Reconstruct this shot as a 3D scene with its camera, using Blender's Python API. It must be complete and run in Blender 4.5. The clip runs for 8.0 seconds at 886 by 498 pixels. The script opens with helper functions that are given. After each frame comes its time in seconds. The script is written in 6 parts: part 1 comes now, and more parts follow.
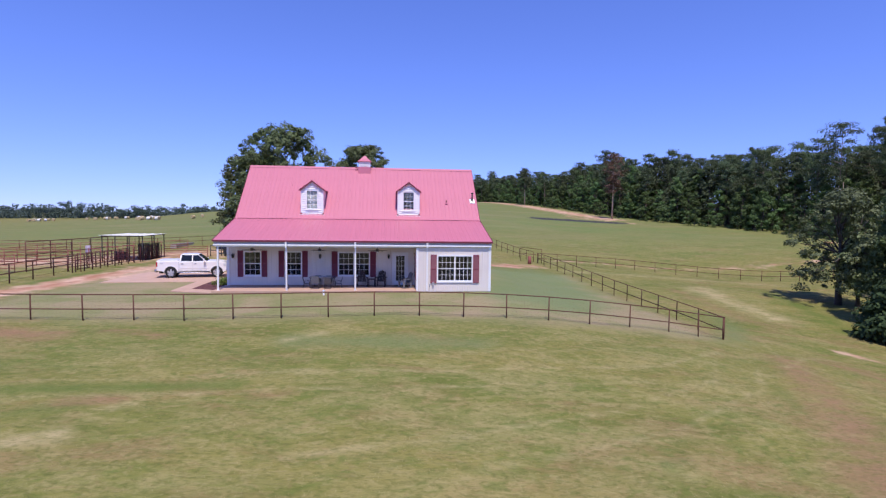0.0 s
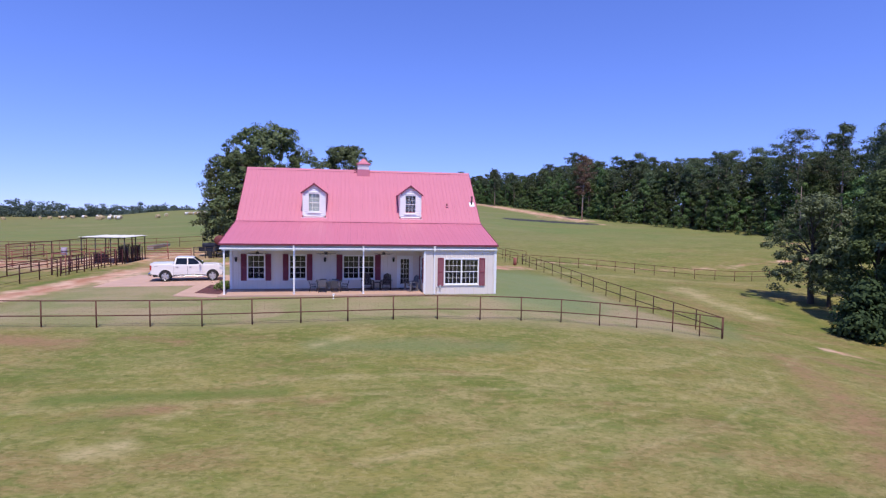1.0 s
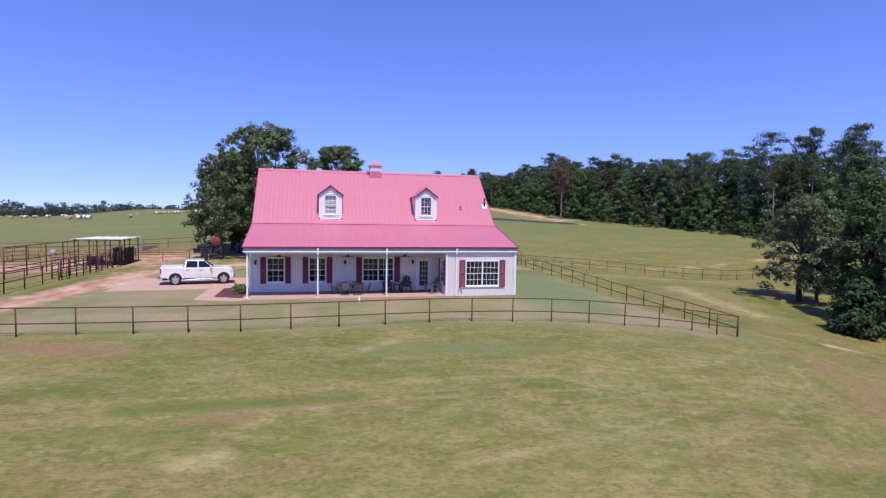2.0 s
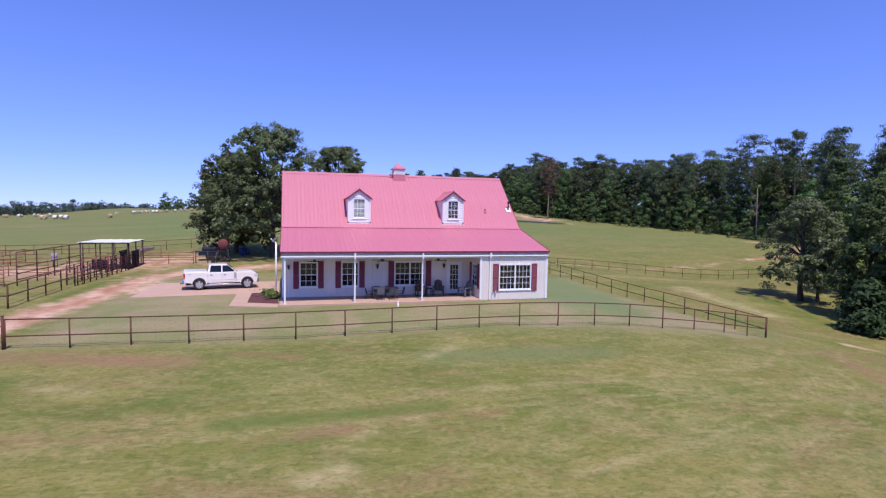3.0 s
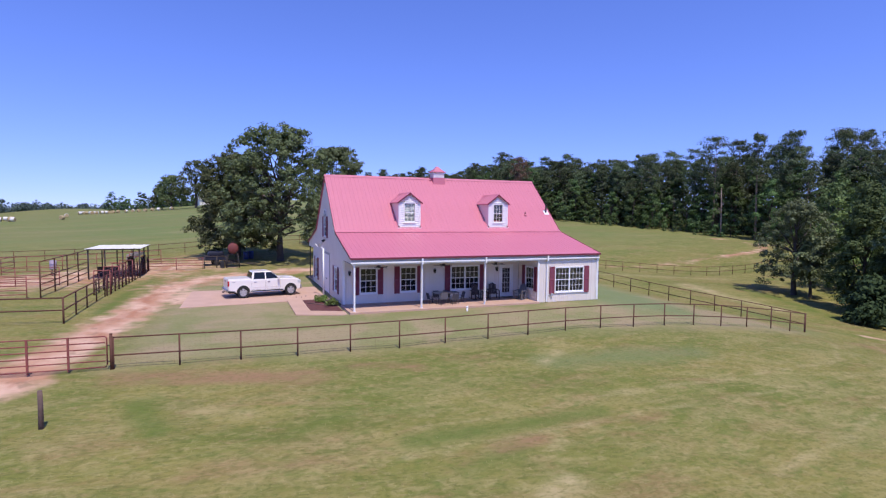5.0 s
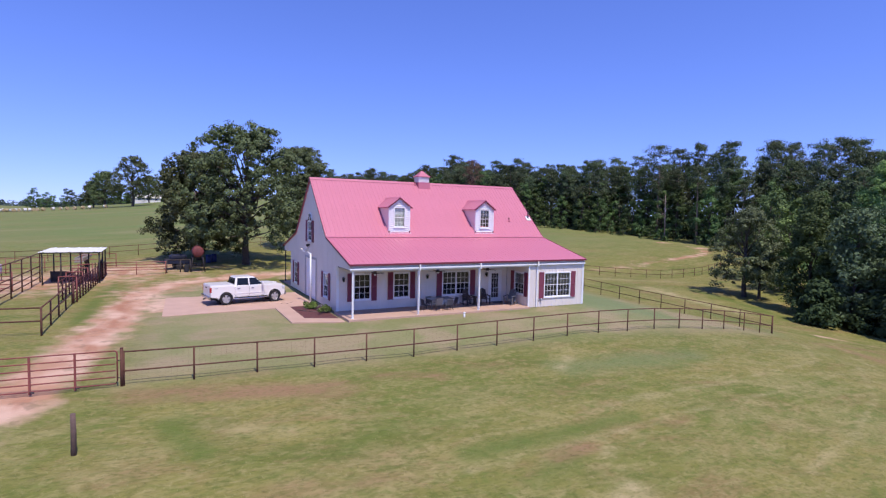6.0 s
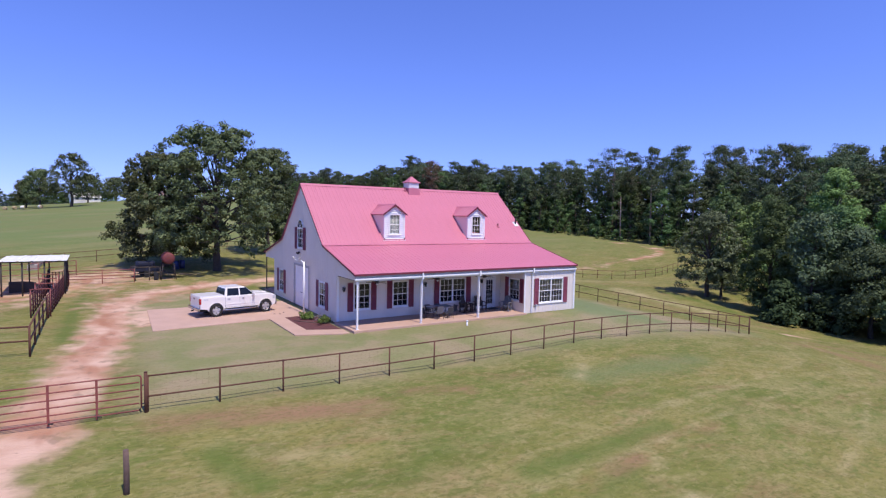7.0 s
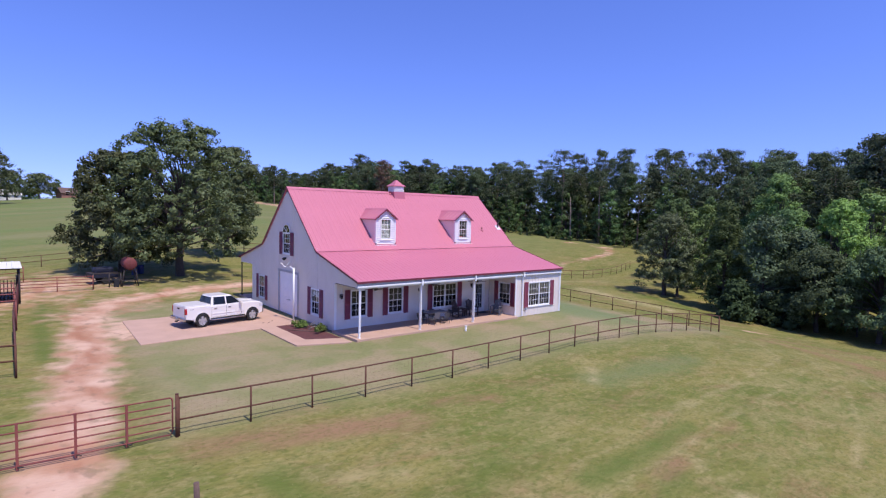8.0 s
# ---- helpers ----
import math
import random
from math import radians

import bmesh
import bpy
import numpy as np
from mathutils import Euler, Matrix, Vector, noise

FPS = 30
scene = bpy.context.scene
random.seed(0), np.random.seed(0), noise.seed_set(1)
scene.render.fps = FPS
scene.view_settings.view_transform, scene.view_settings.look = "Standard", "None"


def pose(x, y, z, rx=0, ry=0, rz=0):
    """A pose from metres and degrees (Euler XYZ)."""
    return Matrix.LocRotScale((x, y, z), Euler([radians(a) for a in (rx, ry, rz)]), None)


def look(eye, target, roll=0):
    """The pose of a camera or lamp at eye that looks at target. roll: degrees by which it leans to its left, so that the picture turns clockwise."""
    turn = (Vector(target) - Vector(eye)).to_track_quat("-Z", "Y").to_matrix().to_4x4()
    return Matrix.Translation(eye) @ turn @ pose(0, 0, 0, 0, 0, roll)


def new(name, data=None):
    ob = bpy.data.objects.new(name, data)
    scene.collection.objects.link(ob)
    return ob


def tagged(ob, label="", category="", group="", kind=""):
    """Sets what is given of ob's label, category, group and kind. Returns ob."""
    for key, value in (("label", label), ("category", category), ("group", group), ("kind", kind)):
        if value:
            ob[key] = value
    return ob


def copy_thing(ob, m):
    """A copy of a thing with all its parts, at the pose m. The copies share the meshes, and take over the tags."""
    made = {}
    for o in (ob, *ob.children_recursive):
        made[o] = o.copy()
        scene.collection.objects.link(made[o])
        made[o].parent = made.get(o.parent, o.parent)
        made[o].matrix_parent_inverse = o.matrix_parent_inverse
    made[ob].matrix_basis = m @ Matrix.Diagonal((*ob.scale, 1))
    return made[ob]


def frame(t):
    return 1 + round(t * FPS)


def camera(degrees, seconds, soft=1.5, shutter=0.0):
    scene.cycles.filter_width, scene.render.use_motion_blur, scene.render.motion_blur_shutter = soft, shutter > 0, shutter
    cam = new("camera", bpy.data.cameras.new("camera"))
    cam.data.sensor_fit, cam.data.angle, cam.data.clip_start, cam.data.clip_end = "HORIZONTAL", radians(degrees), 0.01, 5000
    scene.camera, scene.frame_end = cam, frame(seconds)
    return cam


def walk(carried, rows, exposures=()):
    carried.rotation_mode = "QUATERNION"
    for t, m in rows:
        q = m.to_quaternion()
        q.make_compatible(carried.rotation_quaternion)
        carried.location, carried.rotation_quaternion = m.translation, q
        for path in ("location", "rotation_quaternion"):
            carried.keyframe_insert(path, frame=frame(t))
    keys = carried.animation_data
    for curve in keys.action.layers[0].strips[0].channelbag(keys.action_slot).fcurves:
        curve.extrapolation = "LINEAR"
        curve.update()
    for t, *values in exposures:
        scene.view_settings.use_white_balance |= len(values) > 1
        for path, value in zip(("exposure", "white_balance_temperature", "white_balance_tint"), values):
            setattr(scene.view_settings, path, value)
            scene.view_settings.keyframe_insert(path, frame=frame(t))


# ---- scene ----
cam = camera(78.3, 8.0, 1.25)
PATH = [
    (0, (2.069, -35.838, 5.000), (2.270, -33.852, 4.880), 0.7),
    (0.5, (0.694, -35.880, 5.107), (0.964, -33.901, 4.989), 0.8),
    (1, (-0.883, -35.877, 5.243), (-0.548, -33.909, 5.123), 0.9),
    (1.5, (-2.591, -35.755, 5.327), (-2.200, -33.797, 5.206), 0.9),
    (3, (-8.330, -34.576, 5.762), (-7.793, -32.654, 5.635), 0.9),
    (3.5, (-10.308, -34.002, 5.897), (-9.743, -32.087, 5.770), 0.9),
    (4, (-12.154, -33.485, 5.939), (-11.544, -31.585, 5.812), 1.0),
    (5.3, (-16.495, -31.836, 6.136), (-15.720, -29.997, 6.006), 0.8),
    (5.5, (-17.151, -31.529, 6.169), (-16.332, -29.709, 6.042), 1.1),
    (6, (-18.686, -30.754, 6.344), (-17.769, -28.981, 6.219), 1.2),
    (6.5, (-20.086, -29.903, 6.580), (-19.085, -28.176, 6.455), 1.2),
    (7, (-21.497, -28.901, 6.848), (-20.417, -27.222, 6.723), 1.2),
    (7.5, (-22.917, -27.813, 7.079), (-21.754, -26.191, 6.954), 1.2),
    (8, (-24.348, -26.659, 7.231), (-23.091, -25.108, 7.104), 1.3),
]
walk(cam, [(t, look(eye, target, roll)) for t, eye, target, roll in PATH], [(0.0, 0.0, 6500, 13), (8.0, 0.0, 6500, 13)])


# ---- world, sun, exposure ----
SUN_DIR = Vector((0.03, -0.47, 1.0)).normalized()
SKY_TINT = (1.0, 0.95, 1.57)
world = bpy.data.worlds.new("sky")
scene.world = world
world.use_nodes = True
wn = world.node_tree.nodes
sky = wn.new("ShaderNodeTexSky")
sky.sky_type = "NISHITA"
sky.sun_disc = False
sky.sun_elevation = math.asin(SUN_DIR.z)
sky.sun_rotation = math.atan2(SUN_DIR.x, SUN_DIR.y)
sky.air_density, sky.dust_density, sky.ozone_density = 1.12, 0.0, 9.0
co, lift = wn.new("ShaderNodeTexCoord"), wn.new("ShaderNodeVectorMath")
lift.operation, lift.inputs[1].default_value = "ADD", (0, 0, 0.05)
world.node_tree.links.new(co.outputs["Generated"], lift.inputs[0])
world.node_tree.links.new(lift.outputs[0], sky.inputs["Vector"])
tint = wn.new("ShaderNodeMix")
tint.data_type, tint.blend_type = "RGBA", "MULTIPLY"
tint.inputs["Factor"].default_value, tint.inputs["B"].default_value = 1.0, (*SKY_TINT, 1)
world.node_tree.links.new(sky.outputs[0], tint.inputs["A"])
world.node_tree.links.new(tint.outputs["Result"], wn["Background"].inputs[0])
wn["Background"].inputs[1].default_value = 0.131
sun = new("sun", bpy.data.lights.new("sun", "SUN"))
sun.data.energy, sun.data.angle, sun.data.color = 4.7, radians(0.6), (1.0, 0.92, 0.84)
sun.matrix_world = look(SUN_DIR * 100, (0, 0, 0))


# ---- materials ----
def material(name, color, rough=0.6, metal=0.0, color2=None, scale=3.0, fine=40.0, bump=0.0, coat=0.0, rand=0.0, spec=0.5):
    """A surface with a coarse and a fine variation of its colour, and fine relief."""
    m = bpy.data.materials.new(name)
    m.use_nodes = True
    n, link = m.node_tree.nodes, m.node_tree.links.new
    b = n["Principled BSDF"]
    b.inputs["Roughness"].default_value, b.inputs["Metallic"].default_value = rough, metal
    b.inputs["Coat Weight"].default_value, b.inputs["Specular IOR Level"].default_value = coat, spec
    c2 = color2 or tuple(c * 0.8 for c in color)
    geo = n.new("ShaderNodeTexCoord")
    a, f, mix = n.new("ShaderNodeTexNoise"), n.new("ShaderNodeTexNoise"), n.new("ShaderNodeMix")
    a.inputs["Scale"].default_value, a.inputs["Detail"].default_value = scale, 4
    f.inputs["Scale"].default_value, f.inputs["Detail"].default_value = fine, 3
    link(geo.outputs["Object"], a.inputs["Vector"])
    link(geo.outputs["Object"], f.inputs["Vector"])
    add = n.new("ShaderNodeMath")
    add.operation = "MULTIPLY_ADD"
    add.inputs[1].default_value = 0.45
    link(f.outputs[0], add.inputs[0])
    link(a.outputs[0], add.inputs[2])
    ramp = n.new("ShaderNodeMapRange")
    ramp.inputs["From Min"].default_value, ramp.inputs["From Max"].default_value = 0.45, 1.0
    link(add.outputs[0], ramp.inputs["Value"])
    mix.data_type = "RGBA"
    mix.inputs["A"].default_value, mix.inputs["B"].default_value = (*color, 1), (*c2, 1)
    link(ramp.outputs[0], mix.inputs["Factor"])
    last = mix.outputs["Result"]
    if rand:
        info, hsv, r = n.new("ShaderNodeObjectInfo"), n.new("ShaderNodeHueSaturation"), n.new("ShaderNodeMapRange")
        r.inputs["To Min"].default_value, r.inputs["To Max"].default_value = 1 - rand, 1 + rand
        link(info.outputs["Random"], r.inputs["Value"])
        link(r.outputs[0], hsv.inputs["Value"])
        link(last, hsv.inputs["Color"])
        last = hsv.outputs[0]
    link(last, b.inputs["Base Color"])
    if bump:
        bp = n.new("ShaderNodeBump")
        bp.inputs["Strength"].default_value, bp.inputs["Distance"].default_value = bump, 0.02
        link(f.outputs[0], bp.inputs["Height"])
        link(bp.outputs[0], b.inputs["Normal"])
    return m


def leaf_material(name, dark, light, rough=0.5, gloss=0.4):
    """Leaves: every leaf a little different, every tree too, with light passing through."""
    m = bpy.data.materials.new(name)
    m.use_nodes = True
    n, link = m.node_tree.nodes, m.node_tree.links.new
    b = n["Principled BSDF"]
    b.inputs["Roughness"].default_value, b.inputs["Specular IOR Level"].default_value = rough, gloss
    geo, info, mix, hsv = (n.new(k) for k in ("ShaderNodeNewGeometry", "ShaderNodeObjectInfo", "ShaderNodeMix", "ShaderNodeHueSaturation"))
    mix.data_type = "RGBA"
    mix.inputs["A"].default_value, mix.inputs["B"].default_value = (*dark, 1), (*light, 1)
    drift, part_, co = n.new("ShaderNodeTexNoise"), n.new("ShaderNodeMath"), n.new("ShaderNodeTexCoord")
    drift.inputs["Scale"].default_value, drift.inputs["Detail"].default_value = 0.5, 3
    link(co.outputs["Object"], drift.inputs["Vector"])
    part_.operation = "MULTIPLY_ADD"
    part_.inputs[1].default_value = 0.5
    link(geo.outputs["Random Per Island"], part_.inputs[0])
    half = n.new("ShaderNodeMath")
    half.operation = "MULTIPLY"
    half.inputs[1].default_value = 0.5
    link(drift.outputs[0], half.inputs[0])
    link(half.outputs[0], part_.inputs[2])
    link(part_.outputs[0], mix.inputs["Factor"])
    r, h = n.new("ShaderNodeMapRange"), n.new("ShaderNodeMapRange")
    r.inputs["To Min"].default_value, r.inputs["To Max"].default_value = 0.7, 1.35
    h.inputs["To Min"].default_value, h.inputs["To Max"].default_value = 0.475, 0.515
    link(info.outputs["Random"], r.inputs["Value"])
    link(info.outputs["Random"], h.inputs["Value"])
    link(r.outputs[0], hsv.inputs["Value"])
    link(h.outputs[0], hsv.inputs["Hue"])
    link(mix.outputs["Result"], hsv.inputs["Color"])
    link(hsv.outputs[0], b.inputs["Base Color"])
    tr, ms = n.new("ShaderNodeBsdfTranslucent"), n.new("ShaderNodeMixShader")
    link(hsv.outputs[0], tr.inputs["Color"])
    ms.inputs[0].default_value = 0.18
    link(b.outputs[0], ms.inputs[1])
    link(tr.outputs[0], ms.inputs[2])
    link(ms.outputs[0], n["Material Output"].inputs["Surface"])
    return m


def ground_material(name, blades=False):
    """Pasture: mown green, straw streaks, reddish weeds; bare red earth and a burnt patch by their masks.
    blades: the same colours on loose blades, each a little different."""
    m = bpy.data.materials.new(name)
    m.use_nodes = True
    n, link = m.node_tree.nodes, m.node_tree.links.new
    b = n["Principled BSDF"]
    b.inputs["Roughness"].default_value, b.inputs["Specular IOR Level"].default_value = 0.9, 0.12
    co = n.new("ShaderNodeTexCoord").outputs["Object"]

    def tex(scale, detail=4.0, stretch=(1, 1, 1), turn=0.0, dist=0.0):
        mp, t = n.new("ShaderNodeMapping"), n.new("ShaderNodeTexNoise")
        mp.inputs["Scale"].default_value, mp.inputs["Rotation"].default_value = stretch, (0, 0, turn)
        t.inputs["Scale"].default_value, t.inputs["Detail"].default_value, t.inputs["Distortion"].default_value = scale, detail, dist
        link(co, mp.inputs["Vector"])
        link(mp.outputs[0], t.inputs["Vector"])
        return t.outputs[0]

    def ranged(v, lo, hi, to=1.0):
        r = n.new("ShaderNodeMapRange")
        r.interpolation_type = "SMOOTHSTEP"
        r.inputs["From Min"].default_value, r.inputs["From Max"].default_value, r.inputs["To Max"].default_value = lo, hi, to
        link(v, r.inputs["Value"])
        return r.outputs[0]

    def mixed(a, c, f):
        x = n.new("ShaderNodeMix")
        x.data_type = "RGBA"
        for key, v in (("A", a), ("B", c)):
            if isinstance(v, tuple):
                x.inputs[key].default_value = (*v, 1)
            else:
                link(v, x.inputs[key])
        link(f, x.inputs["Factor"])
        return x.outputs["Result"]

    def mul(a, c, op="MULTIPLY"):
        x = n.new("ShaderNodeMath")
        x.operation = op
        for i, v in enumerate((a, c)):
            if isinstance(v, float):
                x.inputs[i].default_value = v
            else:
                link(v, x.inputs[i])
        return x.outputs[0]

    def attr(name):
        a = n.new("ShaderNodeAttribute")
        a.attribute_name = name
        return a.outputs["Fac"]

    fine = tex(7.0, 6, (0.7, 1.3, 1), 0.15)
    grass = mixed(GRASS_A, GRASS_B, ranged(tex(0.13, 5, (0.7, 1.5, 1), 0.15, 0.6), 0.36, 0.64))
    grass = mixed(grass, GRASS_D, mul(ranged(tex(0.22, 5, (0.7, 1.5, 1), 2.9, 0.6), 0.52, 0.72), 0.65))
    grass = mixed(grass, (0.235, 0.152, 0.072), mul(ranged(tex(0.26, 6, (0.7, 1.5, 1), 0.05, 0.6), 0.52, 0.68), 0.65))
    field = ranged(tex(0.07, 3, (1, 1.3, 1), 1.2), 0.35, 0.65)
    streak = ranged(tex(1.0, 8, (0.7, 1.3, 1), 0.12, 0.9), 0.46, 0.72)
    cross = ranged(tex(0.9, 8, (0.75, 1.25, 1), -0.55, 0.9), 0.48, 0.74)
    grass = mixed(grass, GRASS_C, mul(mul(streak, mul(field, 0.3, "ADD")), 0.45))
    grass = mixed(grass, GRASS_C, mul(cross, 0.30))
    grass = mixed(grass, GRASS_C, mul(ranged(tex(0.36, 8, (0.7, 1.3, 1), 0.22, 0.9), 0.47, 0.68), 0.5))
    grass = mixed(grass, (0.25, 0.165, 0.076), mul(ranged(tex(0.6, 8, (0.8, 1.3, 1), 2.2, 1.0), 0.55, 0.75), 0.42))
    grass = mixed(grass, GREEN, mul(ranged(tex(0.9, 8, (0.8, 1.2, 1), 0.25, 0.9), 0.50, 0.74), 0.42))
    grass = mixed(grass, GRASS_C, mul(ranged(tex(1.7, 9, (0.7, 1.3, 1), 0.3, 1.4), 0.47, 0.70), 0.50))
    grass = mixed(grass, GREEN, mul(ranged(tex(1.3, 9, (0.7, 1.3, 1), 1.1, 1.4), 0.50, 0.72), 0.55))
    grass = mixed(grass, (0.24, 0.165, 0.078), mul(ranged(tex(1.9, 8, (0.8, 1.3, 1), 2.3, 1.2), 0.56, 0.76), 0.45))
    grass = mixed(grass, GRASS_D, mul(ranged(tex(3.0, 8, (0.6, 1.4, 1), 0.2, 1.0), 0.50, 0.72), 0.45))
    grass = mixed(grass, GRASS_D, mul(ranged(tex(4.2, 4, (1, 1, 1), 0.8, 0.4), 0.54, 0.68), 0.42))
    grass = mixed(grass, GRASS_C, mul(ranged(tex(3.4, 5, (1, 1, 1), 1.7, 0.5), 0.55, 0.70), 0.40))
    grass = mixed(grass, COOL, mul(ranged(mul(attr("cool"), mul(tex(0.35, 5), 0.6, "ADD"), "MULTIPLY"), 0.35, 1.0), 0.75))
    grass = mixed(grass, GREEN, mul(ranged(mul(attr("green"), mul(tex(0.7, 6), 0.5, "ADD"), "MULTIPLY"), 0.22, 0.80), 0.82))
    grass = mixed(grass, (0.26, 0.155, 0.085), mul(ranged(mul(attr("weed"), mul(tex(1.3, 8, (0.7, 1.4, 1)), 0.25, "ADD"), "MULTIPLY"), 0.22, 0.72), 0.85))
    grass = mixed(grass, (0.42, 0.345, 0.18), mul(ranged(mul(attr("dry"), mul(tex(1.2, 8, (0.8, 1.3, 1)), 0.2, "ADD"), "MULTIPLY"), 0.22, 0.80), 0.80))
    grass = mixed(grass, GRASS_D, mul(ranged(fine, 0.48, 0.70), 0.45))
    lush = mixed((0.155, 0.175, 0.064), (0.13, 0.18, 0.058), ranged(tex(0.05, 5, (1, 3, 1)), 0.4, 0.6))
    lush = mixed(lush, (0.24, 0.21, 0.11), mul(ranged(tex(0.035, 6, (1, 3.5, 1), 0.1), 0.5, 0.68), 0.6))
    grass = mixed(grass, lush, mul(attr("lush"), 0.8))
    lawn = mixed((0.205, 0.212, 0.090), (0.275, 0.242, 0.130), ranged(tex(0.16, 5, (1, 1.4, 1), 0.3, 0.6), 0.42, 0.64))
    lawn = mixed(lawn, (0.33, 0.25, 0.16), mul(ranged(tex(0.3, 6, (1, 1.5, 1), 0.2, 0.5), 0.42, 0.66), 0.75))
    lawn = mixed(lawn, (0.155, 0.205, 0.088), mul(ranged(mul(attr("cool"), mul(tex(0.3, 5), 0.6, "ADD"), "MULTIPLY"), 0.3, 0.9), 0.85))
    lawn = mixed(lawn, GRASS_D, mul(ranged(fine, 0.46, 0.75), 0.3))
    grass = mixed(grass, lawn, mul(attr("lawn"), 0.85))
    earth = mixed((0.42, 0.235, 0.145), (0.57, 0.385, 0.275), ranged(tex(0.45, 6), 0.35, 0.65))
    earth = mixed(earth, (0.33, 0.15, 0.085), mul(ranged(tex(0.6, 5, (1, 0.35, 1)), 0.52, 0.68), 0.75))
    earth = mixed(earth, (0.25, 0.17, 0.11), mul(ranged(tex(2.2, 6, (1, 0.7, 1)), 0.55, 0.70), 0.6))
    rough = mul(mul(tex(0.8, 7), -0.5, "ADD"), 1.15)
    col = mixed(grass, earth, ranged(mul(attr("dirt"), rough, "ADD"), 0.22, 0.85))
    col = mixed(col, (0.05, 0.05, 0.05), ranged(mul(attr("burnt"), rough, "ADD"), 0.35, 0.7))
    if blades:
        col = mixed(col, (0.46, 0.40, 0.22), mul(n.new("ShaderNodeNewGeometry").outputs["Random Per Island"], 0.22))
        link(col, b.inputs["Base Color"])
        return m
    link(col, b.inputs["Base Color"])
    bp = n.new("ShaderNodeBump")
    bp.inputs["Strength"].default_value, bp.inputs["Distance"].default_value = 0.55, 0.07
    link(mul(fine, tex(2.5, 6), "ADD"), bp.inputs["Height"])
    link(bp.outputs[0], b.inputs["Normal"])
    return m


GRASS_A, GRASS_B, GRASS_C, GRASS_D = (0.130, 0.152, 0.033), (0.210, 0.190, 0.054), (0.300, 0.255, 0.106), (0.096, 0.109, 0.024)
GREEN, COOL = (0.100, 0.140, 0.028), (0.145, 0.180, 0.068)
M_GROUND = ground_material("pasture")
M_BLADES = ground_material("pasture grass blades", True)
M_ROOF = material("painted red roof steel", (0.53, 0.17, 0.225), 0.5, 0.0, (0.48, 0.15, 0.20), 0.6, 25)
M_TRIM_RED = material("dark red trim steel", (0.18, 0.030, 0.048), 0.45)
M_SIDING = material("white siding steel", (0.76, 0.695, 0.63), 0.5, 0.0, (0.69, 0.625, 0.565), 0.8, 20)
M_WHITE = material("white painted trim", (0.83, 0.83, 0.83), 0.45, 0.0, (0.78, 0.78, 0.77), 2, 30)
M_GARAGE = material("white garage door steel", (0.88, 0.87, 0.88), 0.45, 0.0, (0.84, 0.83, 0.84), 2, 30)
# ceiling colour is made up: dark brown to cut light bounced in the porch
M_CEILING = material("porch ceiling board darkened to cut bounce", (0.16, 0.12, 0.10), 0.8)
M_SOFFIT = material("grey soffit board", (0.45, 0.45, 0.47), 0.7)
M_SHUTTER = material("burgundy shutter plastic", (0.25, 0.050, 0.078), 0.55, 0.0, (0.20, 0.040, 0.06), 4, 40)
M_GLASS = material("dark window glass", (0.012, 0.015, 0.016), 0.04, 0.0, spec=0.7)
M_BLIND = material("pale window blind", (0.50, 0.52, 0.55), 0.8)
M_CONCRETE = material("pinkish concrete", (0.51, 0.335, 0.25), 0.85, 0.0, (0.43, 0.285, 0.21), 0.9, 14, 0.2)
M_PIPE = material("rusty brown steel pipe", (0.078, 0.029, 0.017), 0.8, 0.0, (0.135, 0.052, 0.030), 5, 60, 0.2)
M_PIPE_RED = material("faded red gate steel", (0.27, 0.07, 0.055), 0.65, 0.0, (0.20, 0.06, 0.05), 5, 60, 0.2)
M_ALLEY = material("dark maroon pipe", (0.115, 0.030, 0.028), 0.75, 0.0, (0.08, 0.024, 0.022), 5, 60, 0.2)
M_PIPE_DARK = material("dark steel", (0.03, 0.028, 0.028), 0.7, 0.0, (0.05, 0.035, 0.03), 5, 60)
M_BARK = material("bark", (0.09, 0.075, 0.06), 0.95, 0.0, (0.05, 0.04, 0.033), 6, 30, 0.8)
M_BARK_PINE = material("pale pine bark", (0.30, 0.24, 0.19), 0.95, 0.0, (0.17, 0.12, 0.09), 4, 30, 0.6)
M_OAK = leaf_material("oak leaves", (0.060, 0.086, 0.031), (0.146, 0.182, 0.075), 0.55, 0.25)
M_HARDWOOD = leaf_material("hardwood leaves", (0.065, 0.114, 0.039), (0.131, 0.208, 0.071), 0.6, 0.15)
M_PINE = leaf_material("pine needles", (0.063, 0.093, 0.049), (0.132, 0.174, 0.089), 0.7, 0.1)
M_CEDAR = leaf_material("cedar needles", (0.035, 0.065, 0.027), (0.070, 0.112, 0.044), 0.7, 0.1)
# yellow-green leaves, with sunlight on them put into the colour too
M_GULLY_LIME = leaf_material("yellow-green leaves lightened as sunlit", (0.151, 0.237, 0.055), (0.280, 0.395, 0.101), 0.6, 0.15)
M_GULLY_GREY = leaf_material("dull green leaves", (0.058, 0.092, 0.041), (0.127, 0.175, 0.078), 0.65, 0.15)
# lighter variant of M_OAK: greyer, and sunlight painted into its colour
M_OAK_GREY = leaf_material("grey-green oak leaves lightened as sunlit", (0.083, 0.120, 0.051), (0.202, 0.254, 0.116), 0.55, 0.25)
# lit copy of M_HARDWOOD: about 1.7 times lighter, for trees in sun
M_GULLY = leaf_material("hardwood leaves lightened as sunlit", (0.113, 0.196, 0.058), (0.233, 0.360, 0.106), 0.6, 0.15)
